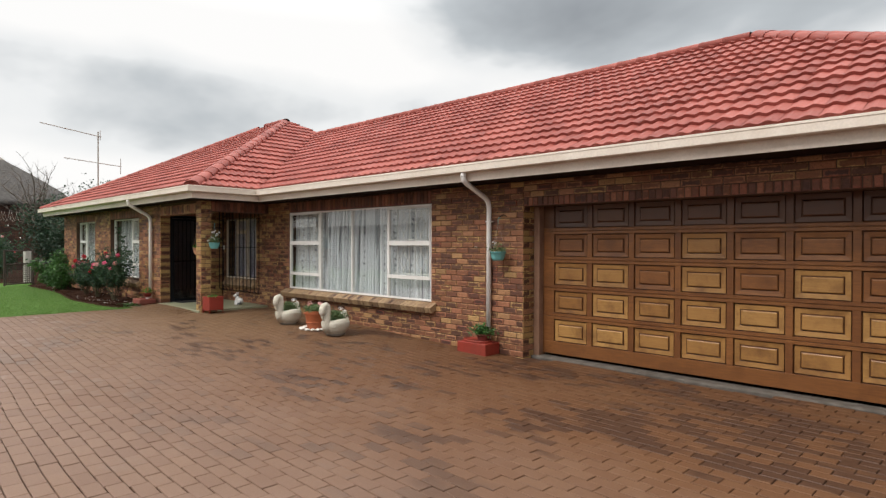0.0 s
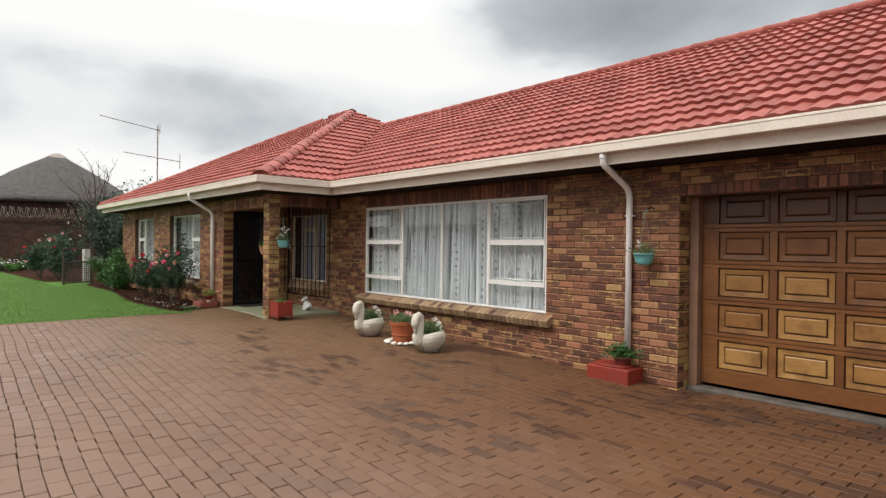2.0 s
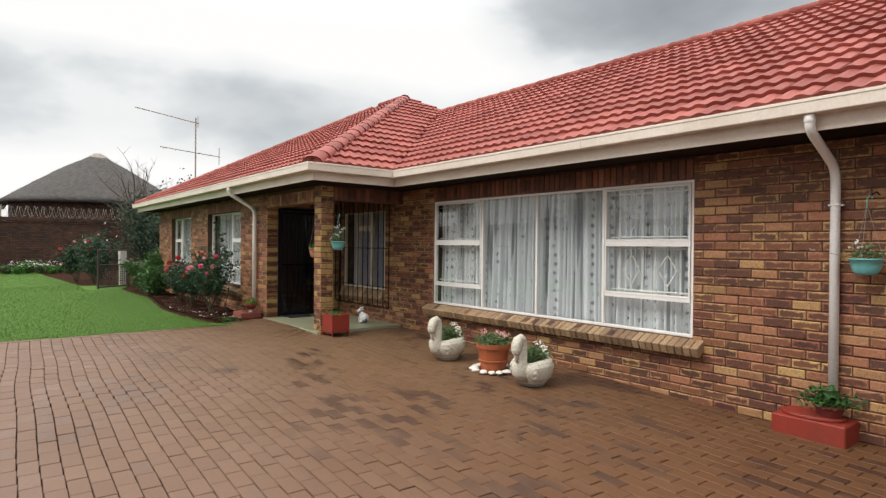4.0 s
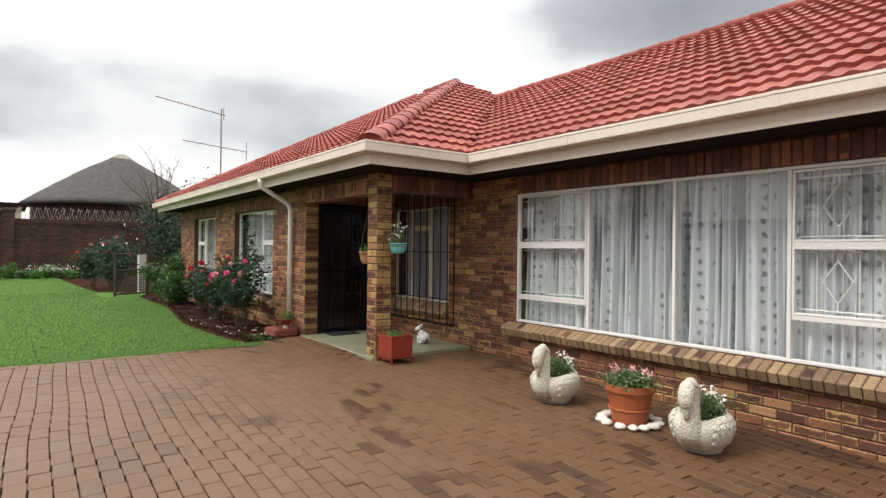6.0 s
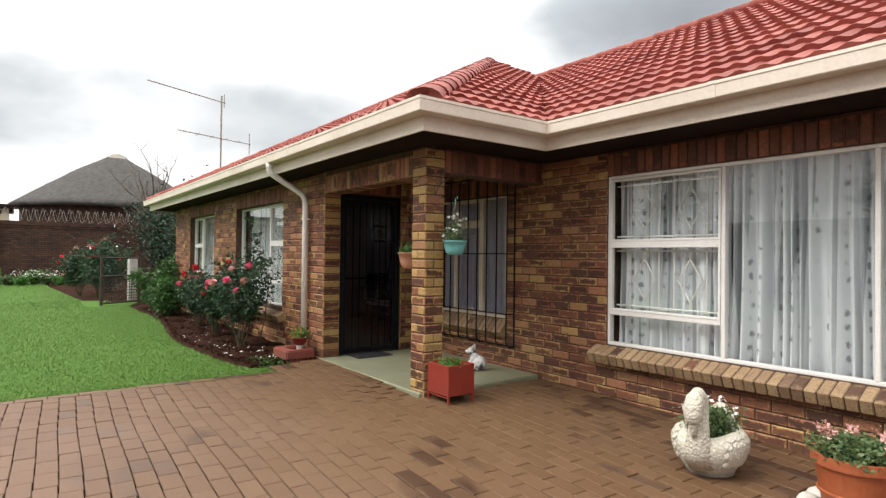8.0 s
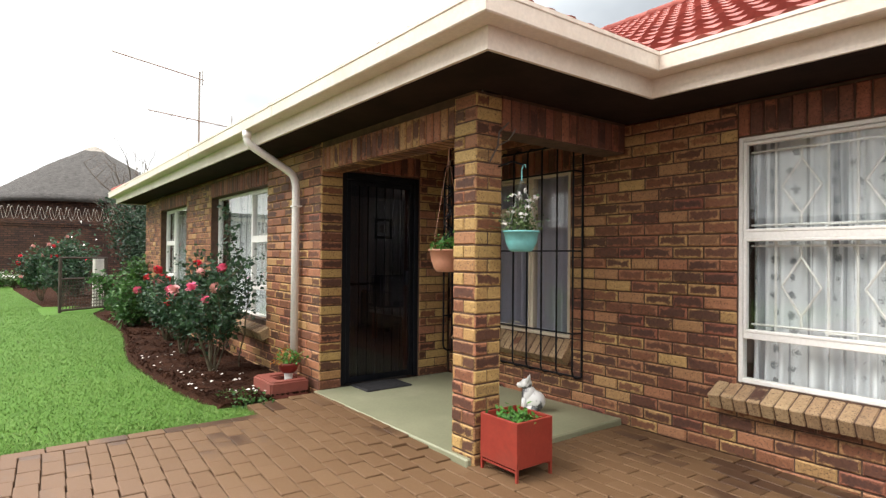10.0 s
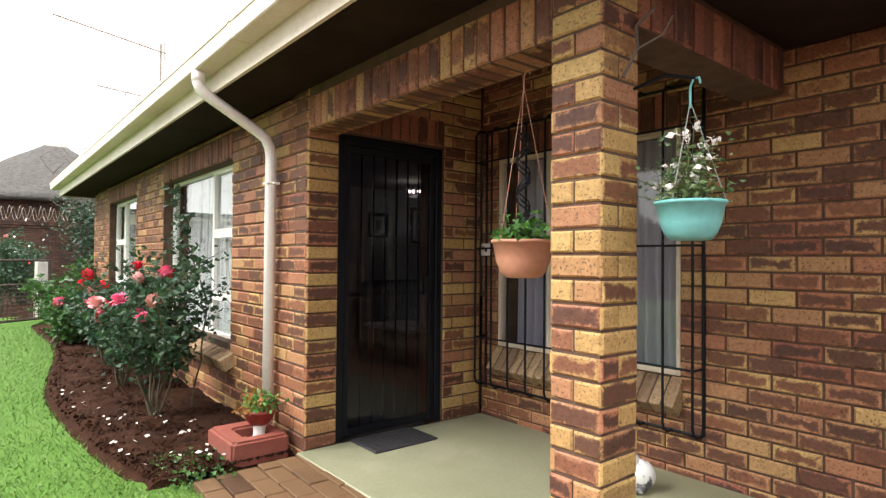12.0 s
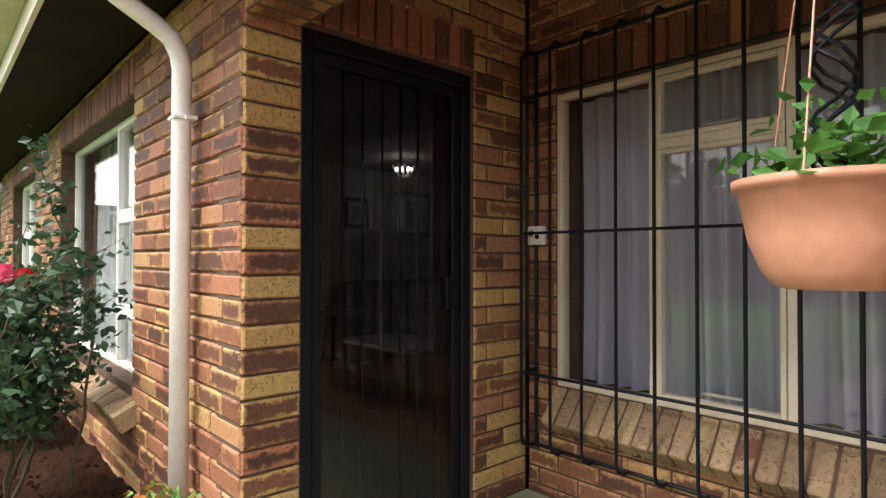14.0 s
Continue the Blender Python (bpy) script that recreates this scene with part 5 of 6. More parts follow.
def shrub(name, x, y, height, width, material, label, seed, count, leaf, category="shrub", trunk=0.04, z=0.0):
    """A leafy shrub: stems from the ground and a ragged crown of separate leaves."""
    t = base(name, (x, y, z), label, category)
    rnd = random.Random(seed)
    spots = []
    for k in range(8):
        stems = bmesh.new()
        a = 2 * math.pi * k / 8 + rnd.uniform(-0.4, 0.4)
        o = rnd.uniform(0.2, 1.0) * width / height
        main = cane(stems, rnd, (0.05 * math.cos(a), 0.05 * math.sin(a), -0.03), (o * math.cos(a), o * math.sin(a), 1), height * rnd.uniform(0.6, 0.95), trunk * 0.5)
        for q in range(2, len(main)):
            for _ in range(3):
                twig = cane(stems, rnd, main[q], (rnd.uniform(-1, 1), rnd.uniform(-1, 1), rnd.uniform(-0.2, 0.9)), height * rnd.uniform(0.12, 0.28), trunk * 0.15, 0.5, 4)
                spots += twig
        spots += main[2:]
        part("stem", stems, M_STEM, t)
    idx = rng.integers(0, len(spots), count)
    leaves_at(np.array([tuple(p) for p in spots])[idx], leaf, material, "leaves", t, 0.06 * height)
    return t


shrub("shrub", -9.4, -2.1, 0.85, 0.6, M_MIDLEAF, "mid green leafy shrub in the bed", 21, 2200, 0.07)
shrub("shrub", -11.2, -1.9, 1.25, 0.8, M_MIDLEAF, "mid green shrub at the end of the house", 22, 2600, 0.09)
shrub("shrub", -13.6, -0.6, 1.35, 0.9, M_MIDLEAF, "mid green shrub at the end of the house", 23, 2600, 0.10)
rose_bush(-15.2, -2.75, 1.75, 1.05, 6, "tall loose rose bush behind the wire frame", 24, leaf=0.075, count=2600, weights=(2, 2, 0))
rose_bush(-16.6, -3.1, 1.35, 0.9, 4, "loose rose bush by the wire frame", 29, leaf=0.075, count=2000, weights=(0, 2))
shrub("shrub", -18.0, -2.2, 1.7, 1.0, M_ROSELEAF, "dark green shrub by the garden wall", 25, 2600, 0.09)
# unseen trees added over the far boundary, mirrored in windows and blocking low sky light
for n_, (tx, ty, th_, tw_) in enumerate(((-11.0, -18.5, 4.6, 3.4), (-1.5, -19.0, 4.2, 3.0), (9.5, -18.5, 4.8, 3.6))):
    shrub("tree", tx, ty, th_, tw_, M_DUSKY, "unseen dark leafy tree added behind the brick boundary wall", 60 + n_, 3600, 0.36, "tree", 0.16)
shrub("shrub", -17.5, 0.3, 3.1, 1.4, M_DUSKY, "large dark conifer-like shrub behind the house", 26, 6500, 0.10, trunk=0.1)
shrub("shrub", -20.5, 0.2, 3.5, 1.6, M_DUSKY, "large dark conifer-like shrub behind the house", 27, 6500, 0.11, trunk=0.1)
shrub("shrub", -19.5, 2.6, 4.2, 1.6, M_DUSKY, "large dark conifer-like shrub behind the house", 28, 5000, 0.12, trunk=0.1)
for k in range(13):
    yy = -7.4 + 0.42 * k
    shrub("border_plant", -24.6 + 0.5 * math.sin(k * 2.1), yy, 0.55 + 0.15 * math.sin(k * 1.7), 0.4, M_FRESH if k % 3 else M_SPRIG, "low leafy border plant by the garden wall", 40 + k, 500, 0.09, "plant")
# white flowers in the border
pts = [(-24.2 + rng.normal(0, 0.3), rng.uniform(-4.8, -2.6), 0.45 + rng.normal(0, 0.08)) for _ in range(160)]
o = leaves_at(pts, 0.06, M_PETALW, "border_flowers", None)
tagged(o, "small white flowers in the border", "flowers", kind="stuff")
# flowers on the tall shrubs by the frame
for (cx, cy, cz), m_, nm in (((-15.5, -2.9, 1.2), M_ROSERED, "red"), ((-16.5, -2.7, 1.5), M_PETALW, "white")):
    pts = [(cx + rng.normal(0, 0.5), cy + rng.normal(0, 0.35), cz + rng.normal(0, 0.22)) for _ in range(12)]
    o = leaves_at(pts, 0.09, m_, "shrub_flowers", None)
    tagged(o, nm + " flowers on the shrub behind the frame", "flowers", kind="stuff")
# weeds at the corner of the bed
pts = [(-3.0 - 0.6 * rng.random(), -2.38 + 0.36 * rng.random(), 0.0 + 0.05 * rng.random()) for _ in range(260)]
o = leaves_at(pts, 0.03, M_MIDLEAF, "weeds", None, 0.01, -0.4)
tagged(o, "small green weeds at the corner of the bed", "weeds", kind="stuff")


def bare_tree(x, y, height, seed):
    t = base("bare_tree", (x, y, 0), "leafless tree with thin grey branches", "tree")
    rnd = random.Random(seed)
    trunk = bmesh.new()
    main = cane(trunk, rnd, (0, 0, -0.05), (0.05, 0.02, 1), height * 0.6, 0.11, 0.5, 8)
    part("trunk", trunk, M_TWIG, t)
    for q in range(3, len(main)):
        for _ in range(3):
            limbs = bmesh.new()
            a = cane(limbs, rnd, main[q], (rnd.uniform(-1, 1), rnd.uniform(-1, 1), rnd.uniform(0.4, 1.2)), height * rnd.uniform(0.3, 0.5), 0.04, 0.7, 7)
            for w in range(2, len(a)):
                b = cane(limbs, rnd, a[w], (rnd.uniform(-1, 1), rnd.uniform(-1, 1), rnd.uniform(0.2, 1.1)), height * rnd.uniform(0.1, 0.2), 0.016, 0.6, 5)
                cane(limbs, rnd, b[3], (rnd.uniform(-1, 1), rnd.uniform(-1, 1), rnd.uniform(0.2, 1.1)), height * 0.09, 0.009, 0.6, 4)
            part("limb", limbs, M_TWIG, t)


bare_tree(-25.0, 0.6, 5.6, 3)

# ---- garden wall, razor wire, thatched house ----
gw = tagged(part("garden_wall", boxed(-26.12, -5.2, -0.2, -25.9, 9.0, 2.30), M_FARBRICK), "brown brick garden wall with a stepped coping", "wall", kind="structure")
for k, (o_, z0) in enumerate(((0.03, 2.305), (0.06, 2.40), (0.02, 2.49))):
    part("coping_course", boxed(-26.12 - o_, -5.2, z0, -25.9 + o_, 9.0, z0 + 0.085, 0.008), M_FARBRICK, gw)
tagged(part("wall_left_piece", box(boxed(-26.1, -15.0, -0.2, -25.85, -5.65, 2.75), -26.14, -15.0, 2.755, -25.82, -5.65, 2.85, 0.01), M_FARBRICK), "higher piece of brick garden wall", "wall", kind="structure")
tagged(part("gate_pier", box(boxed(-26.3, -5.65, -0.2, -25.7, -5.2, 2.85, 0.01), -26.35, -5.7, 2.85, -25.65, -5.15, 2.98, 0.015), M_FARBRICK), "square brick pier of the garden wall", "pier", kind="structure")
M_WIRE = mottled("galvanised_wire", (0.25, 0.23, 0.20), (0.36, 0.33, 0.28), 30.0, 0.5, metal=0.5)
coil = base("razor_wire", (-26.0, -1.0, 2.58), "coils of razor wire along the wall top", "razor wire")
for k in range(2):
    pts = [(0.0 + (0.28 - 0.05 * k) * math.cos(a), -4.1 + 0.05 * a + 0.1 * k, 0.27 + (0.27 - 0.05 * k) * math.sin(a)) for a in np.arange(0, 130, 0.4)]
    part("coil", tube(bmesh.new(), pts, 0.007, 4), M_WIRE, coil)

M_THATCH = mottled("grey_thatch", (0.05, 0.046, 0.043), (0.115, 0.106, 0.098), 5.0, 0.95, 40.0, 0.9, 0.05, stretch=(1, 1, 4))
M_CREAM = mottled("cream_plaster", (0.62, 0.54, 0.40), (0.70, 0.62, 0.47), 2.0, 0.85)
house = base("thatched_house", (-34.0, -0.1, 0), "round-ended neighbouring house with grey thatched roof", "house")
part("wall", lathe(bmesh.new(), [(4.45, -0.1), (4.45, 3.72)], 28), M_FARBRICK, house)
rf, prof = bmesh.new(), []
for k in range(15):
    q = k / 14
    prof.append((4.75 * (1 - q) ** 0.97 + 0.22, 3.75 + 3.10 * q + 0.10 * math.sin(math.pi * q)))
prof = [(4.3, 3.7), (4.88, 3.6)] + prof + [(0.0, 6.9)]
lathe(rf, prof, 40)
for vtx in rf.verts:
    vtx.co += 0.05 * Vector((noise.noise(vtx.co * 1.3), noise.noise(vtx.co * 1.3 + Vector((9, 0, 0))), noise.noise(vtx.co * 1.7)))
th = part("roof", rf, M_THATCH, house, "grey weathered thatch", smooth=True)
part("ridge_cap", lathe(bmesh.new(), [(0.62, 6.62), (0.45, 6.78), (0.2, 6.93), (0.0, 6.96)], 18), M_CONC, th, "cement ridge cap", smooth=True)
shed = base("neighbour_shed", (-31.0, -7.35, 0), "dark flat-roofed outbuilding behind the wall", "building")
part("wall", boxed(-2.0, -3.0, 0, 2.0, 2.4, 3.22), M_CREAM, shed)
part("roof", boxed(-2.2, -3.3, 3.22, 2.3, 2.6, 3.42, 0.02), M_SOFFIT, shed, "dark flat roof")

# ---- wire frame in the garden ----
cage = base("wire_frame", (-12.9, -2.95, 0.0), "rusty steel frame with wire mesh standing on the soil", "frame")
cd = Vector((-0.62, 0.86, 0))
cl = 1.08
M_RUST = mottled("rusty_steel", (0.035, 0.025, 0.02), (0.07, 0.045, 0.032), 14.0, 0.8)
for q in (0, 1):
    part("post", tube(bmesh.new(), [(*(cd * cl * q).xy, 0), (*(cd * cl * q).xy, 1.2)], 0.034, 6), M_RUST, cage)
for z in (0.05, 0.72, 1.18):
    part("rail", tube(bmesh.new(), [(0, 0, z), (*(cd * cl).xy, z)], 0.028, 6), M_RUST, cage)
wires = bmesh.new()
for k in range(1, 15):
    tube(wires, [(*(cd * cl * k / 15).xy, 0.06), (*(cd * cl * k / 15).xy, 0.72)], 0.008, 4)
for k in range(1, 9):
    tube(wires, [(0, 0, 0.06 + k * 0.073), (*(cd * cl).xy, 0.06 + k * 0.073)], 0.008, 4)
part("wire_mesh", wires, M_RUST, cage)
M_PALECONC = mottled("pale_concrete", (0.42, 0.40, 0.36), (0.58, 0.55, 0.50), 6.0, 0.9, 60.0, 0.4)
post = tagged(part("concrete_post", boxed(-0.05, -0.13, 0, 0.05, 0.13, 1.17, 0.012), M_PALECONC), "upright pale concrete slab beside the wire frame", "post")
post.location = (-13.95, -2.12, -0.01)
post.rotation_euler = (0, 0, radians(35))

# ---- television aerial ----
aerial = base("tv_aerial", (-11.65, -0.5, 2.7), "thin metal television aerial with two booms", "aerial")
part("mast", tube(bmesh.new(), [(0, 0, 0), (0, 0, 2.65)], 0.022, 8), M_WIRE, aerial)
b1 = part("boom", tube(bmesh.new(), [(0.2, -1.75, 2.68), (0, 0.1, 2.48)], 0.014, 6), M_WIRE, aerial)
b2 = part("boom", tube(bmesh.new(), [(0.1, -1.05, 1.62), (0, 0.75, 1.50)], 0.013, 6), M_WIRE, aerial)
part("element", tube(bmesh.new(), [(0.02, 0.06, 2.35), (0.02, 0.06, 2.70)], 0.01, 6), M_WIRE, b1)
part("element", tube(bmesh.new(), [(0.0, 0.72, 1.24), (0.0, 0.72, 1.78)], 0.012, 6), M_WIRE, b2)
for k in range(5):
    yy = -0.9 + 0.33 * k
    part("element", tube(bmesh.new(), [(-0.16, yy, 1.61 - 0.022 * k), (0.22, yy, 1.61 - 0.022 * k)], 0.005, 5), M_WIRE, b2)

# ---- porch: security gate, door, grille ----
gate = base("security_gate", (-3.17, -0.895, 0.045), "black steel security gate with a glazed panel, shut", "gate")
gz = 2.06
fr = bmesh.new()
for b in ((-0.03, -0.45, 0, 0.035, -0.395, gz), (-0.03, 0.395, 0, 0.035, 0.45, gz), (-0.03, -0.395, gz - 0.06, 0.035, 0.395, gz)):
    box(fr, *b, 0.004)
part("gate_frame", fr, M_BLACK, gate)
leaf = bmesh.new()
for b in ((-0.015, -0.39, 0.012, 0.02, -0.345, gz - 0.065), (-0.015, 0.345, 0.012, 0.02, 0.39, gz - 0.065), (-0.015, -0.345, gz - 0.115, 0.02, 0.345, gz - 0.065), (-0.015, -0.345, 0.012, 0.02, 0.345, 0.07)):
    box(leaf, *b, 0.003)
lf = part("gate_leaf", leaf, M_BLACK, gate)
for k in range(1, 7):
    yy = -0.345 + 0.69 * k / 7
    part("bar", tube(bmesh.new(), [(0.004, yy, 0.06), (0.004, yy, gz - 0.1)], 0.007, 6), M_BLACK, lf)
part("lock_rail", boxed(-0.012, -0.345, 0.96, 0.012, 0.345, 0.985, 0.002), M_BLACK, lf)
part("lock", boxed(-0.02, 0.30, 0.95, 0.035, 0.345, 1.10, 0.004), M_BLACK, lf)
screen = bmesh.new()
box(screen, 0.0135, -0.345, 0.07, 0.0165, 0.345, gz - 0.115)
M_SMOKE = glass_mat()
M_SMOKE.name = "smoked_glass"
for nd in M_SMOKE.node_tree.nodes:
    if nd.type == "BSDF_TRANSPARENT":
        nd.inputs["Color"].default_value = (0.58, 0.59, 0.68, 1)
sc = part("screen", screen, M_SMOKE, lf, "smoked see-through panel")
sc.visible_shadow = False
door = base("front_door", (-3.36, -0.435, 0.03), "red-brown wooden front door standing open inwards", "door")
door.rotation_euler = (0, 0, radians(-62))
dl = part("door_leaf", boxed(-0.82, -0.045, 0.01, 0.0, 0.0, 2.03, 0.004), M_DOORWOOD, door)
for z0, z1 in ((0.2, 0.85), (1.0, 1.85)):
    for x0, x1 in ((-0.72, -0.45), (-0.37, -0.10)):
        part("door_panel", boxed(x0, -0.055, z0, x1, -0.046, z1, 0.004), M_DOORWOOD, dl)
part("handle", tube(bmesh.new(), [(-0.76, -0.05, 1.02), (-0.76, -0.10, 1.02), (-0.65, -0.105, 1.02)], 0.009, 8), M_WIRE, dl, "metal lever handle")
dfr = bmesh.new()
for b in ((-3.335, -1.37, 0.03, -3.25, -1.325, 2.12), (-3.335, -0.465, 0.03, -3.25, -0.42, 2.12), (-3.335, -1.325, 2.07, -3.25, -0.465, 2.12)):
    box(dfr, *b, 0.004)
tagged(part("door_frame", dfr, M_DOORWOOD), "red-brown timber door frame", "frame", kind="structure")

grille = base("window_grille", (-3.05, -0.17, 0.29), "black steel grille curved out in front of the porch window", "grille")
gw_ = 1.765
for k in range(11):
    x = 0.176 * k
    pts = [(x, 0.10, 1.99), (x, 0.04, 1.99), (x, 0.0, 1.95), (x, 0.0, 0.06), (x, 0.015, 0.02), (x, 0.05, 0.0), (x, 0.10, 0.0)]
    part("bar", tube(bmesh.new(), pts, 0.0085 if k else 0.010, 6), M_BLACK, grille)
for z in (0.375, 1.065, 1.735):
    part("rail", tube(bmesh.new(), [(0, 0.11, z), (0, 0.006, z), (gw_, 0.006, z), (gw_, 0.11, z)], 0.0075, 6), M_BLACK, grille)
for z in (0.0, 1.99):
    part("rail", tube(bmesh.new(), [(0, 0.10, z), (gw_, 0.10, z)], 0.009, 6), M_BLACK, grille)
for x in (0.0, gw_):
    part("upright", tube(bmesh.new(), [(x, 0.115, 0.0), (x, 0.115, 1.99)], 0.010, 6), M_BLACK, grille)

bell = base("intercom", (-3.03, -0.055, 1.34), "small white intercom box on the brick wall", "intercom")
part("case", boxed(-0.05, -0.035, -0.04, 0.05, 0.0, 0.055, 0.006), M_FRAME, bell)
part("button", lathe(bmesh.new(), [(0.012, 0.0), (0.012, 0.006), (0.0, 0.007)], 10), M_BLACK, bell).matrix_basis = pose(0.015, -0.035, 0.0, 90, 0, 0)
part("speaker", boxed(-0.035, -0.037, 0.0, -0.01, -0.0345, 0.035, 0.001), M_CONC, bell)

mat_ob = base("door_mat", (-2.94, -1.0, 0.041), "dark ribbed rubber door mat on the porch floor", "door mat")
part("mat_base", boxed(-0.16, -0.25, 0.0, 0.16, 0.25, 0.012, 0.004), M_DARK, mat_ob)
for k in range(13):
    xx = -0.145 + 0.024 * k
    part("rib", boxed(xx - 0.007, -0.24, 0.011, xx + 0.007, 0.24, 0.017, 0.002), M_DARK, mat_ob)

# ---- room behind the door ----
lamp = base("chandelier", (-6.2, 1.55, 2.352), "small lit glass chandelier", "ceiling lamp")
part("rod", tube(bmesh.new(), [(0, 0, 0), (0, 0, -0.08)], 0.008, 6), M_WIRE, lamp)


def glow_build(n, l, p):
    p.inputs["Base Color"].default_value = (0.8, 0.75, 0.65, 1)
    p.inputs["Emission Color"].default_value = (1.0, 0.86, 0.62, 1)
    p.inputs["Emission Strength"].default_value = 10.0


M_GLOW = mat("lit_glass", glow_build, 0.3)
glim = new("chandelier_light", bpy.data.lights.new("chandelier_light", "POINT"))
glim.data.energy, glim.data.color, glim.data.shadow_soft_size = 1.0, (1.0, 0.85, 0.65), 0.1
glim.location = (-6.2, 1.55, 2.12)
M_CRYSTAL = mottled("crystal_bead", (0.6, 0.58, 0.52), (0.8, 0.78, 0.7), 30.0, 0.15)
for k in range(7):
    a = 2 * math.pi * k / 7
    part("bulb", lathe(bmesh.new(), [(0.0, -0.02), (0.016, -0.012), (0.02, 0.0), (0.014, 0.014), (0.0, 0.02)], 8, (0.085 * math.cos(a), 0.085 * math.sin(a), -0.14)), M_GLOW, lamp, "lit bulb")
for r_, z_ in ((0.12, -0.11), (0.10, -0.17), (0.06, -0.21)):
    for k in range(10):
        a = 2 * math.pi * k / 10
        part("bead", lathe(bmesh.new(), [(0, -0.014), (0.012, 0), (0, 0.014)], 6, (r_ * math.cos(a), r_ * math.sin(a), z_)), M_CRYSTAL, lamp)


def picture(y0, y1, z0, z1, label):
    t = base("framed_picture", (-7.195, (y0 + y1) / 2, (z0 + z1) / 2), label, "picture")
    hw, hh = (y1 - y0) / 2, (z1 - z0) / 2
    b = bmesh.new()
    for q in ((-hw, -hh, -hw + 0.05, hh), (hw - 0.05, -hh, hw, hh), (-hw + 0.05, hh - 0.05, hw - 0.05, hh), (-hw + 0.05, -hh, hw - 0.05, -hh + 0.05)):
        box(b, 0, q[0], q[1], 0.03, q[2], q[3], 0.005)
    part("frame", b, M_BLACK, t)
    part("mount", boxed(0.0, -hw + 0.05, -hh + 0.05, 0.012, hw - 0.05, hh - 0.05), M_ROOM, t)
    part("print", boxed(0.012, -hw + 0.11, -hh + 0.11, 0.015, hw - 0.11, hh - 0.11), mottled("dim_print", (0.08, 0.08, 0.07), (0.2, 0.18, 0.15), 6.0, 0.7), t)


picture(1.41, 1.77, 1.6, 1.97, "small dark-framed picture on the room wall")
picture(2.19, 2.8, 1.52, 2.1, "large dark-framed picture on the room wall")
sofa = base("sofa", (-6.75, 2.1, 0.03), "dark upholstered sofa against the wall", "sofa")
part("seat", boxed(-0.35, -0.85, 0.1, 0.45, 0.85, 0.45, 0.06, seg=2), M_DARK, sofa)
part("backrest", boxed(-0.42, -0.85, 0.4, -0.15, 0.85, 0.92, 0.08, seg=2), M_DARK, sofa)
for yy in (-1.0, 0.84):
    part("armrest", boxed(-0.4, yy, 0.05, 0.45, yy + 0.17, 0.66, 0.05, seg=2), M_DARK, sofa)
for xx in (-0.3, 0.35):
    for yy in (-0.9, 0.9):
        part("leg", boxed(xx - 0.03, yy - 0.03, 0, xx + 0.03, yy + 0.03, 0.1), M_BLACK, sofa)
table = base("coffee_table", (-5.4, 0.9, 0.03), "low table under a pale cloth in the dim room", "table")
part("tabletop", boxed(-0.5, -0.35, 0.40, 0.5, 0.35, 0.44, 0.01), M_CONC, table)
for xx in (-0.42, 0.42):
    for yy in (-0.28, 0.28):
        part("leg", boxed(xx - 0.03, yy - 0.03, 0, xx + 0.03, yy + 0.03, 0.4), M_DOORWOOD, table)

# ---- pots and ornaments ----
M_TERRA = mottled("terracotta_plastic", (0.34, 0.085, 0.03), (0.40, 0.115, 0.045), 5.0, 0.5, 40.0, 0.08)
M_TURQ = mottled("turquoise_plastic", (0.13, 0.41, 0.41), (0.17, 0.47, 0.47), 5.0, 0.4, 40.0, 0.05)
M_PEACH = mottled("peach_plastic", (0.46, 0.215, 0.135), (0.52, 0.255, 0.165), 5.0, 0.42, 40.0, 0.05)
M_PEB = mottled("white_pebble", (0.60, 0.55, 0.48), (0.74, 0.70, 0.64), 8.0, 0.6)


def swan_build(n, l, p):
    v, c = n.new("ShaderNodeTexVoronoi"), n.new("ShaderNodeTexCoord")
    v.inputs["Scale"].default_value = 62.0
    l.new(c.outputs["Object"], v.inputs["Vector"])
    col = ramp(n, l, v.outputs["Distance"], ((0.1, (0.74, 0.70, 0.61)), (0.6, (0.54, 0.50, 0.41))))
    col = mix(n, l, ramp(n, l, tex(n, l, 9.0, 6.0), ((0.48, grey(0)), (0.8, grey(0.5)))), col, (0.36, 0.36, 0.27))
    l.new(col, p.inputs["Base Color"])
    inv = math_node(n, l, "SUBTRACT", 1.0, v.outputs["Distance"])
    bump(n, l, p, inv, 0.7, 0.012)


M_SWAN = mat("weathered_white_concrete", swan_build, 0.85, 0.0, 0.2)


def swan_bowl(a, q):
    """A point of the swan's hollow body: a round the rim, q from foot to rim."""
    tail = max(0.0, math.sin(a)) ** 6
    rim = 0.25 + 0.15 * tail + 0.035 * abs(math.cos(a)) ** 2
    out = 0.60 + 0.40 * math.sin(math.pi * min(1.0, 0.06 + 0.66 * q)) ** 0.9
    if q > 0.72:
        out -= 0.16 * ((q - 0.72) / 0.28) ** 2 * (1 - 1.3 * tail)
    return Vector((0.222 * out * math.cos(a), 0.238 * out * math.sin(a), 0.03 + (rim - 0.03) * q))


def feather_mesh():
    bm = bmesh.new()
    bmesh.ops.create_uvsphere(bm, u_segments=10, v_segments=6, radius=1.0)
    for v_ in bm.verts:
        hollow = 0.55 if v_.co.y > 0.2 else 1.0
        v_.co = Vector((0.029 * v_.co.x, 0.011 * v_.co.y * hollow, 0.026 * v_.co.z))
    me = bpy.data.meshes.new("feather")
    bm.to_mesh(me)
    bm.free()
    me.materials.append(M_SWAN)
    me.polygons.foreach_set("use_smooth", [True] * len(me.polygons))
    return me


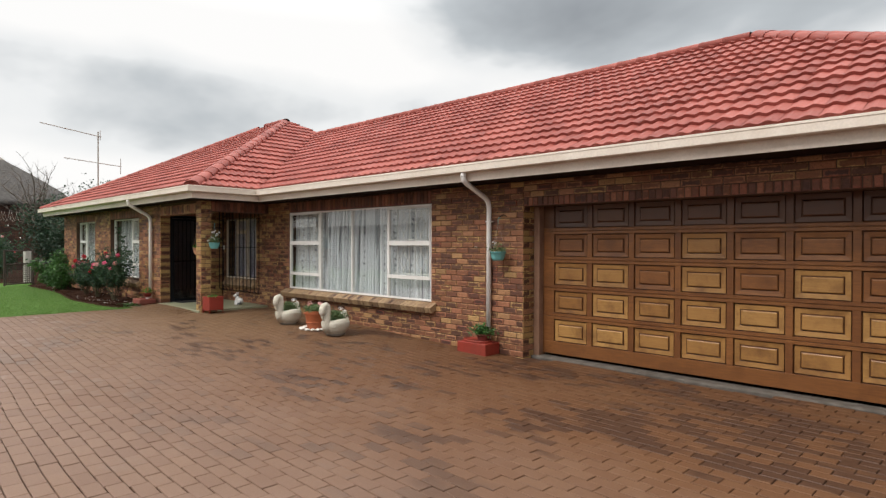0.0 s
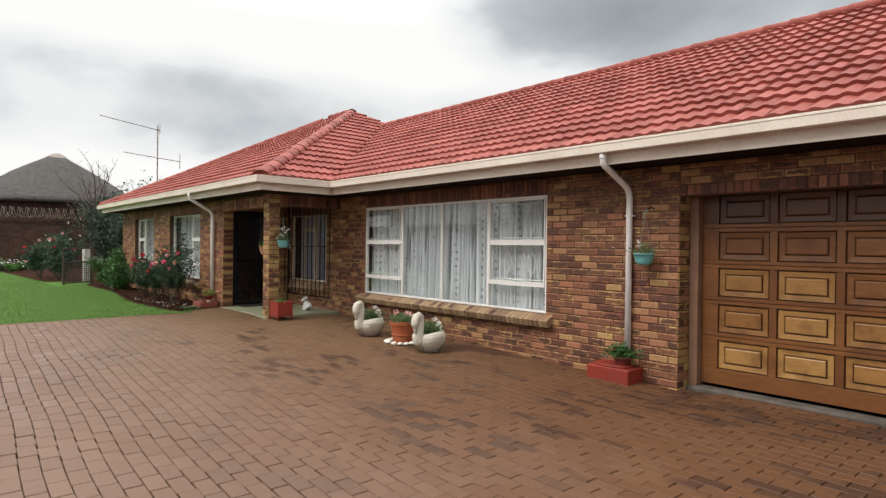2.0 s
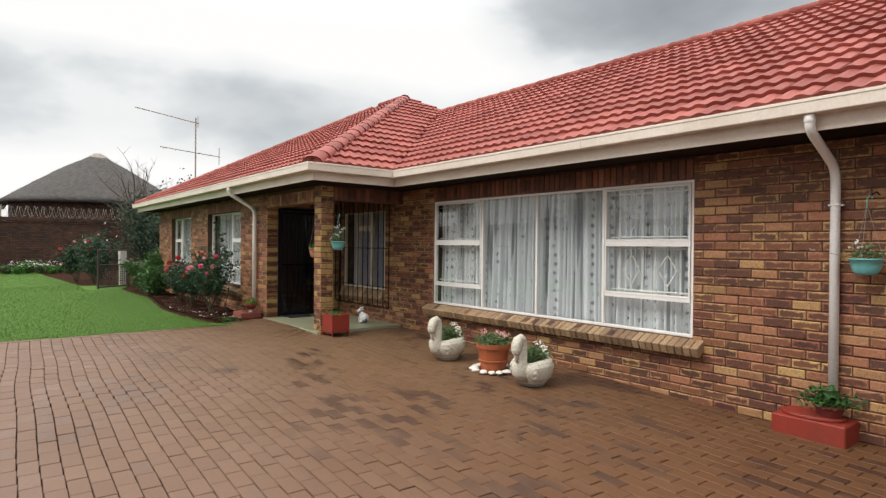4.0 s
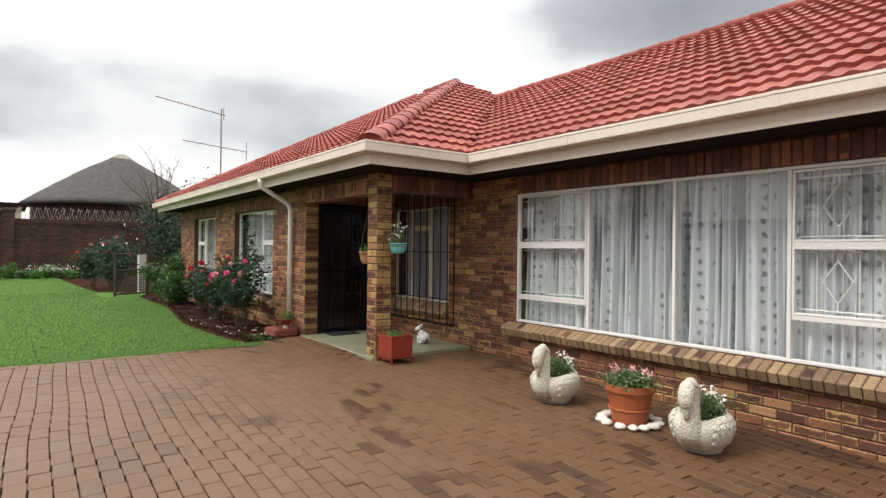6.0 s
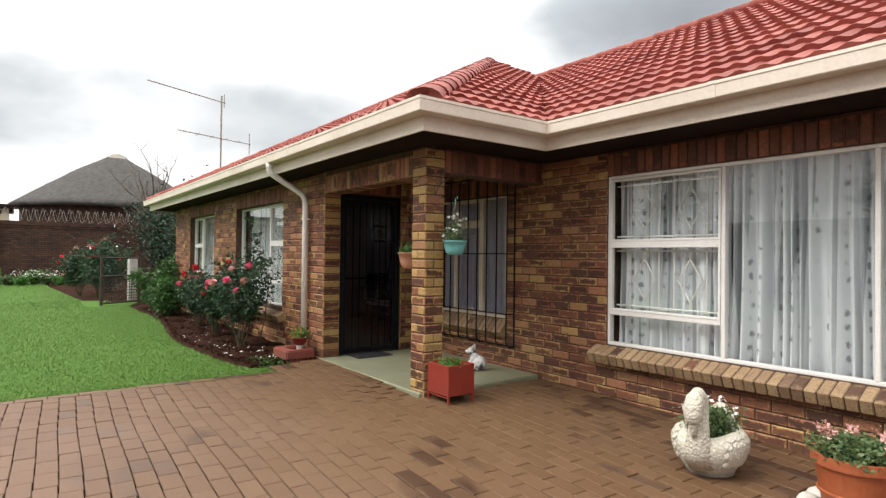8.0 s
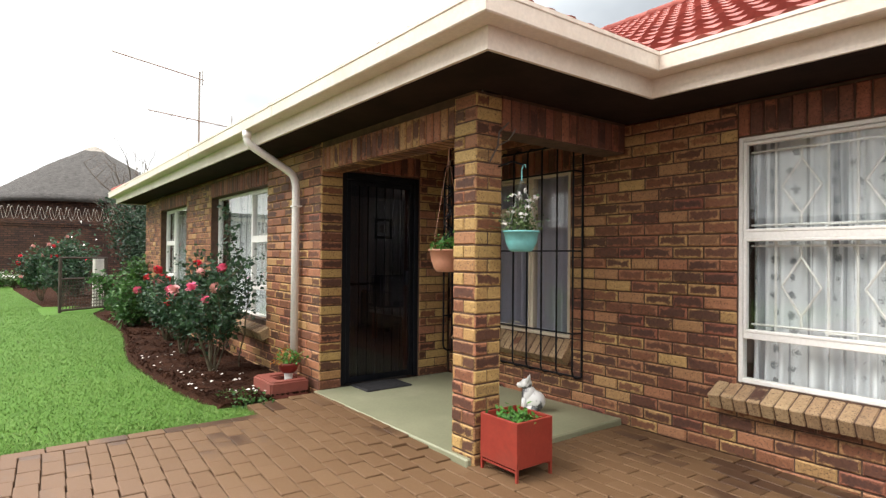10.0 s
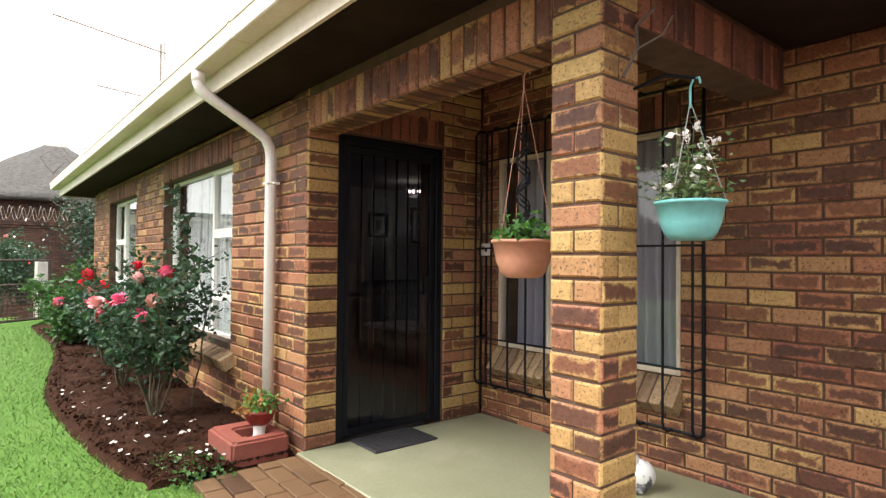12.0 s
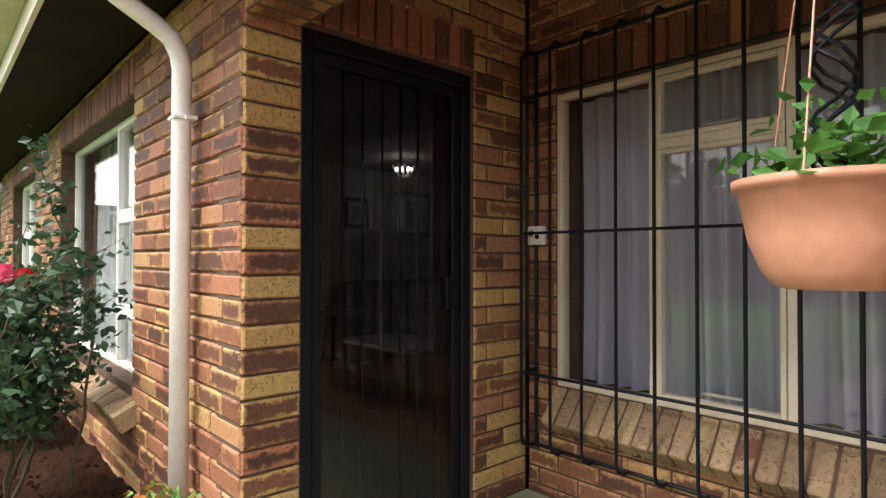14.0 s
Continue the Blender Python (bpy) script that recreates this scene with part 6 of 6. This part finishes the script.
def swan():
    t = base("swan_planter", (0, 0, 0), "weathered white concrete swan planter with green plants", "planter", "pair of swan planters")
    vs, n, m = [], 44, 14
    for j in range(m + 1):
        vs += [tuple(swan_bowl(2 * math.pi * k / n, j / m)) for k in range(n)]
    for j, (inset, drop) in enumerate(((0.85, 0.006), (0.80, 0.03), (0.72, 0.10))):
        for k in range(n):
            p = swan_bowl(2 * math.pi * k / n, 1.0)
            vs.append((p.x * inset, p.y * inset, p.z - drop))
    rows = m + 4
    fs = [(j * n + k, j * n + (k + 1) % n, (j + 1) * n + (k + 1) % n, (j + 1) * n + k) for j in range(rows - 1) for k in range(n)]
    body = part("body", mesh_of("body", vs, fs, M_SWAN, None, True), M_SWAN, t)
    part("foot", lathe(bmesh.new(), [(0.0, 0.0), (0.145, 0.0), (0.15, 0.025), (0.135, 0.05), (0.0, 0.05)], 24), M_CONC, t, smooth=True)
    # rows of scalloped feathers down both flanks
    plume = feather_mesh()
    for side_ in (0, 1):
        for r_ in range(6):
            for k in range(7):
                a = math.pi * side_ + (1 if side_ == 0 else -1) * (-0.72 + 0.235 * (k + 0.5 * (r_ % 2)))
                q = 0.30 + 0.125 * r_
                p, pa, pq = swan_bowl(a, q), swan_bowl(a + 0.02, q), swan_bowl(a, q + 0.02)
                nrm = (pa - p).cross(pq - p).normalized()
                along = (pa - p).normalized()
                mm = Matrix.Identity(4)
                mm.col[0], mm.col[1], mm.col[2], mm.col[3] = (*along, 0), (*nrm, 0), (*along.cross(nrm), 0), (*(p + 0.002 * nrm), 1)
                o = part("feather", plume, M_SWAN, body)
                o.matrix_basis = mm @ pose(0, 0, 0, -9)
    neck = bmesh.new()
    tube(neck, [(0, -0.13, 0.10), (0, -0.19, 0.19), (0, -0.205, 0.27), (0, -0.185, 0.36), (0, -0.175, 0.44), (0, -0.185, 0.495), (0, -0.215, 0.52), (0, -0.25, 0.505)],
         [0.10, 0.088, 0.066, 0.055, 0.050, 0.049, 0.047, 0.040], 18)
    nk = part("neck", neck, M_SWAN, t, smooth=True)
    head = bmesh.new()
    tube(head, [(0, -0.225, 0.53), (0, -0.262, 0.505), (0, -0.285, 0.455), (0, -0.292, 0.405), (0, -0.288, 0.372), (0, -0.283, 0.358)], [0.034, 0.053, 0.058, 0.055, 0.046, 0.028], 16)
    part("head", head, M_SWAN, nk, smooth=True)
    bill = tube(bmesh.new(), [(0, -0.288, 0.375), (0, -0.292, 0.34), (0, -0.284, 0.30), (0, -0.272, 0.268)], [0.030, 0.026, 0.022, 0.012], 10)
    part("beak", bill, M_SWAN, nk, smooth=True)
    part("soil", lathe(bmesh.new(), [(0.0, 0.20), (0.15, 0.195), (0.165, 0.17)], 20), M_SOIL, t)
    pts = [(0.075 * rng.normal(), 0.045 + 0.06 * rng.normal(), 0.22 + 0.17 * rng.random() ** 1.3) for _ in range(1500)]
    leaves_at(pts, 0.028, M_SPRIG, "leaves", t, 0.008, -0.6)
    for cx, cy, cz in ((0.03, 0.13, 0.44), (0.13, 0.05, 0.40), (-0.07, 0.16, 0.43), (-0.14, -0.02, 0.39)):
        leaves_at([(cx, cy, cz)] * 8, 0.03, M_PETALW, "flower", t, 0.012)
    return t


sw = swan()
sw.matrix_basis = pose(1.58, -1.03, ground_z(1.57) + 0.002, 0, 0, 10)
copy_thing(sw, pose(3.05, -1.03, ground_z(3.07) + 0.002, 0, 0, 8))


def pot(name, x, y, z, r_top, r_bot, h, material, label, rim=0.012):
    t = base(name, (x, y, z), label, "flower pot")
    prof = [(0.0, 0.0), (r_bot, 0.0), (r_bot + (r_top - r_bot) * 0.5, h * 0.5), (r_top - 0.004, h - 0.05 * h / 0.3), (r_top + rim, h - 0.05 * h / 0.3), (r_top + rim, h), (r_top - 0.006, h), (r_top - 0.02, h - 0.04), (0.0, h - 0.045)]
    part("body", lathe(bmesh.new(), prof, 32), material, t, smooth=False)
    part("soil", lathe(bmesh.new(), [(0.0, h - 0.025), (r_top - 0.016, h - 0.03)], 20), M_SOIL, t)
    return t


tp = pot("flower_pot", 2.36, -0.95, ground_z(2.37) + 0.002, 0.197, 0.147, 0.33, M_TERRA, "terracotta pot with pink geranium-like flowers")
part("ring", lathe(bmesh.new(), [(0.165, 0.115), (0.180, 0.12), (0.181, 0.13), (0.172, 0.135)], 32), M_TERRA, tp)
pts = [(0.085 * rng.normal(), 0.085 * rng.normal(), 0.32 + 0.085 * rng.random() ** 1.4) for _ in range(1900)]
leaves_at(pts, 0.03, M_SPRIG, "leaves", tp, 0.01, -0.35)
for cx, cy in ((-0.13, -0.03), (-0.09, -0.08), (0.12, 0.06), (0.15, 0.0), (-0.05, 0.1)):
    leaves_at([(cx, cy, 0.435)] * 26, 0.028, M_PETALP, "flower", tp, 0.022, -0.2)
rnd = random.Random(9)
stone = bmesh.new()
bmesh.ops.create_icosphere(stone, subdivisions=2, radius=1.0)
for v_ in stone.verts:
    v_.co *= 1 + 0.16 * noise.noise(v_.co * 1.4)
    v_.co.z = max(v_.co.z, -0.6)
stone_me = bpy.data.meshes.new("pebble")
stone.to_mesh(stone_me)
stone.free()
stone_me.materials.append(M_PEB)
stone_me.polygons.foreach_set("use_smooth", [True] * len(stone_me.polygons))
for k in range(14):
    a = 2 * math.pi * k / 14 + rnd.uniform(-0.1, 0.1)
    s_ = rnd.uniform(0.042, 0.062)
    o = new("pebble", stone_me)
    o.matrix_basis = pose(2.36 + 0.232 * math.cos(a), -0.95 + 0.232 * math.sin(a), ground_z(2.37) + 0.6 * 0.62 * s_, 0, 0, rnd.uniform(0, 360)) @ Matrix.Diagonal((s_ * 1.25, s_, s_ * 0.62, 1))
    tagged(o, "smooth white pebble in a ring round the pot", "pebble", "pebbles round the terracotta pot")

# red block under the garage downpipe, with its pot
blk = tagged(part("red_block", boxed(-0.275, -0.17, 0, 0.275, 0.17, 0.18, 0.010), M_REDPAINT), "red painted concrete block against the wall", "block")
blk.location = (5.515, -0.225, ground_z(5.5) - 0.02)
disc = tagged(part("red_disc", lathe(bmesh.new(), [(0.0, 0.0), (0.235, 0.0), (0.24, 0.008), (0.24, 0.022), (0.232, 0.03), (0.0, 0.03)], 36, squash=0.68), M_REDPAINT), "round red painted slab on the block", "slab")
disc.location = (5.50, -0.225, ground_z(5.5) + 0.16)
rp = pot("flower_pot", 5.63, -0.24, ground_z(5.5) + 0.191, 0.115, 0.08, 0.10, mottled("maroon_plastic", (0.12, 0.02, 0.018), (0.16, 0.03, 0.025), 5.0, 0.5), "small maroon pot with a leafy green plant", 0.01)
pts = [(0.085 * rng.normal(), 0.06 * rng.normal() - 0.02, 0.09 + 0.06 * abs(rng.normal())) for _ in range(480)]
leaves_at(pts, 0.042, M_MIDLEAF, "leaves", rp, 0.008, -0.3)

# red gulley kerb by the porch, with its pot
kerb = base("red_kerb", (-3.44, -1.81, -0.01), "red painted gulley kerb at the foot of the downpipe", "kerb")
ring = bmesh.new()
loops = []
for x0, y0, x1, y1, z in ((-0.23, -0.19, 0.23, 0.18, 0.0), (-0.23, -0.19, 0.23, 0.18, 0.15), (-0.10, -0.07, 0.13, 0.10, 0.15), (-0.09, -0.06, 0.12, 0.09, 0.0)):
    loops.append([ring.verts.new((x, y, z)) for x, y in ((x0, y0), (x1, y0), (x1, y1), (x0, y1))])
for lo, hi in zip(loops, loops[1:]):
    for k in range(4):
        ring.faces.new((lo[k], lo[(k + 1) % 4], hi[(k + 1) % 4], hi[k]))
bmesh.ops.bevel(ring, geom=[e for e in ring.edges if max(v.co.z for v in e.verts) > 0.1], offset=0.016, segments=3, affect="EDGES")
part("kerb_ring", ring, mottled("faded_red_paint", (0.21, 0.058, 0.042), (0.27, 0.085, 0.062), 5.0, 0.7, 50.0, 0.2, spec=0.25, dirt=(0.12, 0.05, 0.035)), kerb)
part("gulley_soil", boxed(-0.088, -0.058, 0.0, 0.118, 0.088, 0.07), M_SOIL, kerb)
kp = base("flower_pot", (-3.40, -1.755, 0.06), "small red bowl on a white foot, with orange and green succulents", "flower pot")
part("foot", lathe(bmesh.new(), [(0.0, 0.0), (0.052, 0.0), (0.048, 0.02), (0.036, 0.06), (0.042, 0.11), (0.05, 0.125), (0.0, 0.125)], 20), M_FRAME, kp, "white foot", smooth=True)
part("bowl", lathe(bmesh.new(), [(0.0, 0.115), (0.055, 0.12), (0.082, 0.15), (0.098, 0.195), (0.108, 0.2), (0.108, 0.218), (0.097, 0.218), (0.09, 0.2), (0.0, 0.197)], 28), mottled("red_plastic", (0.19, 0.022, 0.018), (0.24, 0.035, 0.028), 5.0, 0.5), kp, smooth=True)
pts = [(0.02 + 0.055 * rng.normal(), 0.05 * rng.normal(), 0.22 + 0.05 * abs(rng.normal())) for _ in range(230)]
leaves_at(pts, 0.032, M_FRESH, "leaves", kp, 0.006, -0.4)
pts = [(-0.02 + 0.06 * rng.normal(), -0.02 + 0.05 * rng.normal(), 0.21 + 0.05 * abs(rng.normal())) for _ in range(260)]
leaves_at(pts, 0.03, M_ORANGELEAF, "orange_leaves", kp, 0.006, -0.4)

# red metal planter by the pillar
pl = base("red_planter", (-0.665, -1.43, 0.0), "square red metal planter on thin legs", "planter")
b = bmesh.new()
for q in ((-0.16, -0.15, 0.16, -0.135), (-0.16, 0.135, 0.16, 0.15), (-0.16, -0.135, -0.145, 0.135), (0.145, -0.135, 0.16, 0.135)):
    box(b, q[0], q[1], 0.075, q[2], q[3], 0.345, 0.003)
box(b, -0.145, -0.135, 0.08, 0.145, 0.135, 0.10)
part("tub", b, M_REDPAINT, pl)
part("soil", boxed(-0.144, -0.134, 0.1, 0.144, 0.134, 0.30), M_SOIL, pl)
for x in (-0.15, 0.15):
    for y in (-0.14, 0.14):
        part("leg", boxed(x - 0.008, y - 0.008, -0.012, x + 0.008, y + 0.008, 0.078), M_REDPAINT, pl)
for b in ((-0.15, -0.146, 0.15, -0.134), (-0.15, 0.134, 0.15, 0.146)):
    part("stretcher", boxed(b[0], b[1], 0.055, b[2], b[3], 0.067), M_REDPAINT, pl)
pts = [(0.07 * rng.normal(), 0.06 * rng.normal(), 0.30 + 0.03 * abs(rng.normal())) for _ in range(160)]
leaves_at(pts, 0.035, M_FRESH, "leaves", pl, 0.004, -0.3)

# dog ornament
dog = bmesh.new()


def blob(bm, c, r, m=None):
    q = bmesh.ops.create_uvsphere(bm, u_segments=14, v_segments=10, radius=1.0)
    for v_ in q["verts"]:
        v_.co = Vector(c) + Vector((v_.co.x * r[0], v_.co.y * r[1], v_.co.z * r[2]))
    return bm


blob(dog, (0.03, 0, 0.085), (0.085, 0.062, 0.085))
blob(dog, (-0.02, 0, 0.135), (0.06, 0.052, 0.075))
blob(dog, (-0.045, 0, 0.215), (0.05, 0.045, 0.045))
blob(dog, (-0.09, 0, 0.205), (0.035, 0.028, 0.024))
tube(dog, [(-0.055, 0.028, 0.11), (-0.06, 0.03, 0.0)], [0.022, 0.02], 8)
tube(dog, [(-0.055, -0.028, 0.11), (-0.06, -0.03, 0.0)], [0.022, 0.02], 8)
blob(dog, (0.01, 0.055, 0.025), (0.055, 0.02, 0.025))
blob(dog, (0.01, -0.055, 0.025), (0.055, 0.02, 0.025))
for sy in (-1, 1):
    tube(dog, [(-0.03, sy * 0.032, 0.24), (-0.022, sy * 0.042, 0.285)], [0.02, 0.004], 6)


def dog_build(n, l, p):
    l.new(ramp(n, l, tex(n, l, 11.0, 3.0), ((0.52, (0.66, 0.65, 0.63)), (0.60, (0.06, 0.06, 0.065)))), p.inputs["Base Color"])


do = tagged(part("dog_ornament", dog, mat("painted_ornament", dog_build, 0.45), smooth=True), "white and grey painted sitting dog ornament", "ornament")
do.matrix_basis = pose(-1.46, -0.47, 0.041, 0, 0, 35)


M_CORD = mottled("weathered_cord", (0.22, 0.24, 0.22), (0.32, 0.34, 0.31), 20.0, 0.8)


def hanging_pot(x, y, z_rim, r, h, hook_z, material, label, cords, leaf_mat, count, leaf, rise, flowers=0, cord_mat=None, wall=None):
    t = base("hanging_pot", (x, y, z_rim - h), label, "hanging pot")
    prof = [(0.0, 0.0), (r * 0.52, 0.0), (r * 0.62, h * 0.03), (r * 0.74, h * 0.16), (r * 0.88, h * 0.45), (r * 0.98, h * 0.9), (r * 1.05, h * 0.92), (r * 1.05, h), (r * 0.97, h), (r * 0.92, h * 0.86), (0.0, h * 0.84)]
    part("bowl", lathe(bmesh.new(), prof, 36), material, t, smooth=True)
    top = hook_z - (z_rim - h)
    for k in range(cords):
        a = 2 * math.pi * k / cords + 0.5
        part("cord", tube(bmesh.new(), [(r * math.cos(a), r * math.sin(a), h * 0.98), (0.004 * math.cos(a), 0.004 * math.sin(a), top)], 0.0017, 5), cord_mat or M_CORD, t)
    part("hook", tube(bmesh.new(), [(0, 0, top - 0.01), (0, 0, top + 0.06), (0.012, 0, top + 0.085), (0.03, 0, top + 0.085), (0.035, 0, top + 0.065)], 0.004, 6), cord_mat or M_TURQ, t)
    if wall:
        part("bracket", tube(bmesh.new(), [(*wall, top + 0.10), (0.02 + 0.5 * wall[0], 0.5 * wall[1], top + 0.12), (0.02, 0, top + 0.085)], 0.006, 6), M_BLACK, t)
    part("soil", lathe(bmesh.new(), [(0.0, h * 0.89), (r * 0.9, h * 0.88)], 16), M_SOIL, t)
    pts = [(r * 0.5 * rng.normal(), r * 0.5 * rng.normal(), h + rise * abs(rng.normal()) * 0.5) for _ in range(count)]
    leaves_at(pts, leaf, leaf_mat, "leaves", t, 0.006, 0.0)
    if flowers:
        pts = [(-0.4 * r + r * 0.8 * rng.normal(), r * 0.6 * rng.normal(), h + rise * rng.uniform(0.2, 1.5)) for _ in range(flowers)]
        for p in pts:
            st = tube(bmesh.new(), [(0.2 * p[0], 0.2 * p[1], h), (0.7 * p[0], 0.7 * p[1], h + 0.7 * (p[2] - h)), p], 0.0015, 4)
            part("stalk", st, M_SPRIG, t)
            leaves_at([p] * 5, 0.026, M_PETALW, "flower", t, 0.003, -0.1)
    return t


hanging_pot(-0.655, -1.41, 1.462, 0.108, 0.128, 1.78, M_TURQ, "turquoise plastic hanging pot with wispy white flowers", 3, M_SPRIG, 520, 0.022, 0.17, 20, wall=(-0.21, 0.0))
hanging_pot(5.86, -0.20, 1.335, 0.115, 0.13, 1.75, M_TURQ, "turquoise plastic hanging pot on the garage wall", 3, M_SPRIG, 140, 0.03, 0.10, 5, wall=(0.05, 0.14))
pp = hanging_pot(-1.415, -1.39, 1.352, 0.132, 0.163, 2.0, M_PEACH, "peach plastic hanging pot with young green plants", 3, M_FRESH, 190, 0.034, 0.11, 0, cord_mat=M_PEACH, wall=(0.0, 0.0))
tr = bmesh.new()
for k in range(2):
    for s_ in (-1, 1):
        tube(tr, [(0.03 * math.sin(s_ * (a * 2.2) + k), 0.03 * math.cos(s_ * (a * 2.2) + k), 0.15 + 0.05 * a) for a in np.arange(0, 10, 0.4)], 0.0035, 5)
part("trellis", tr, M_BLACK, pp)

# branch of a climber on the pillar's top
tw = tagged(part("twig", tube(tube(bmesh.new(), [(-0.85, -1.5, 1.9), (-0.82, -1.46, 2.0), (-0.85, -1.42, 2.1), (-0.8, -1.38, 2.16)], 0.006, 5), [(-0.82, -1.46, 2.0), (-0.74, -1.44, 2.03), (-0.72, -1.4, 2.1)], 0.004, 5), M_TWIG), "thin dry twig caught beside the pillar", "twig")


# ---- the loose pieces of walls, roof, sills and paving ----
for owner, name, me, m in PIECES:
    o = new(name, me)
    o.parent = owner
    o.matrix_parent_inverse = owner.matrix_basis.inverted()
    o.matrix_basis = m
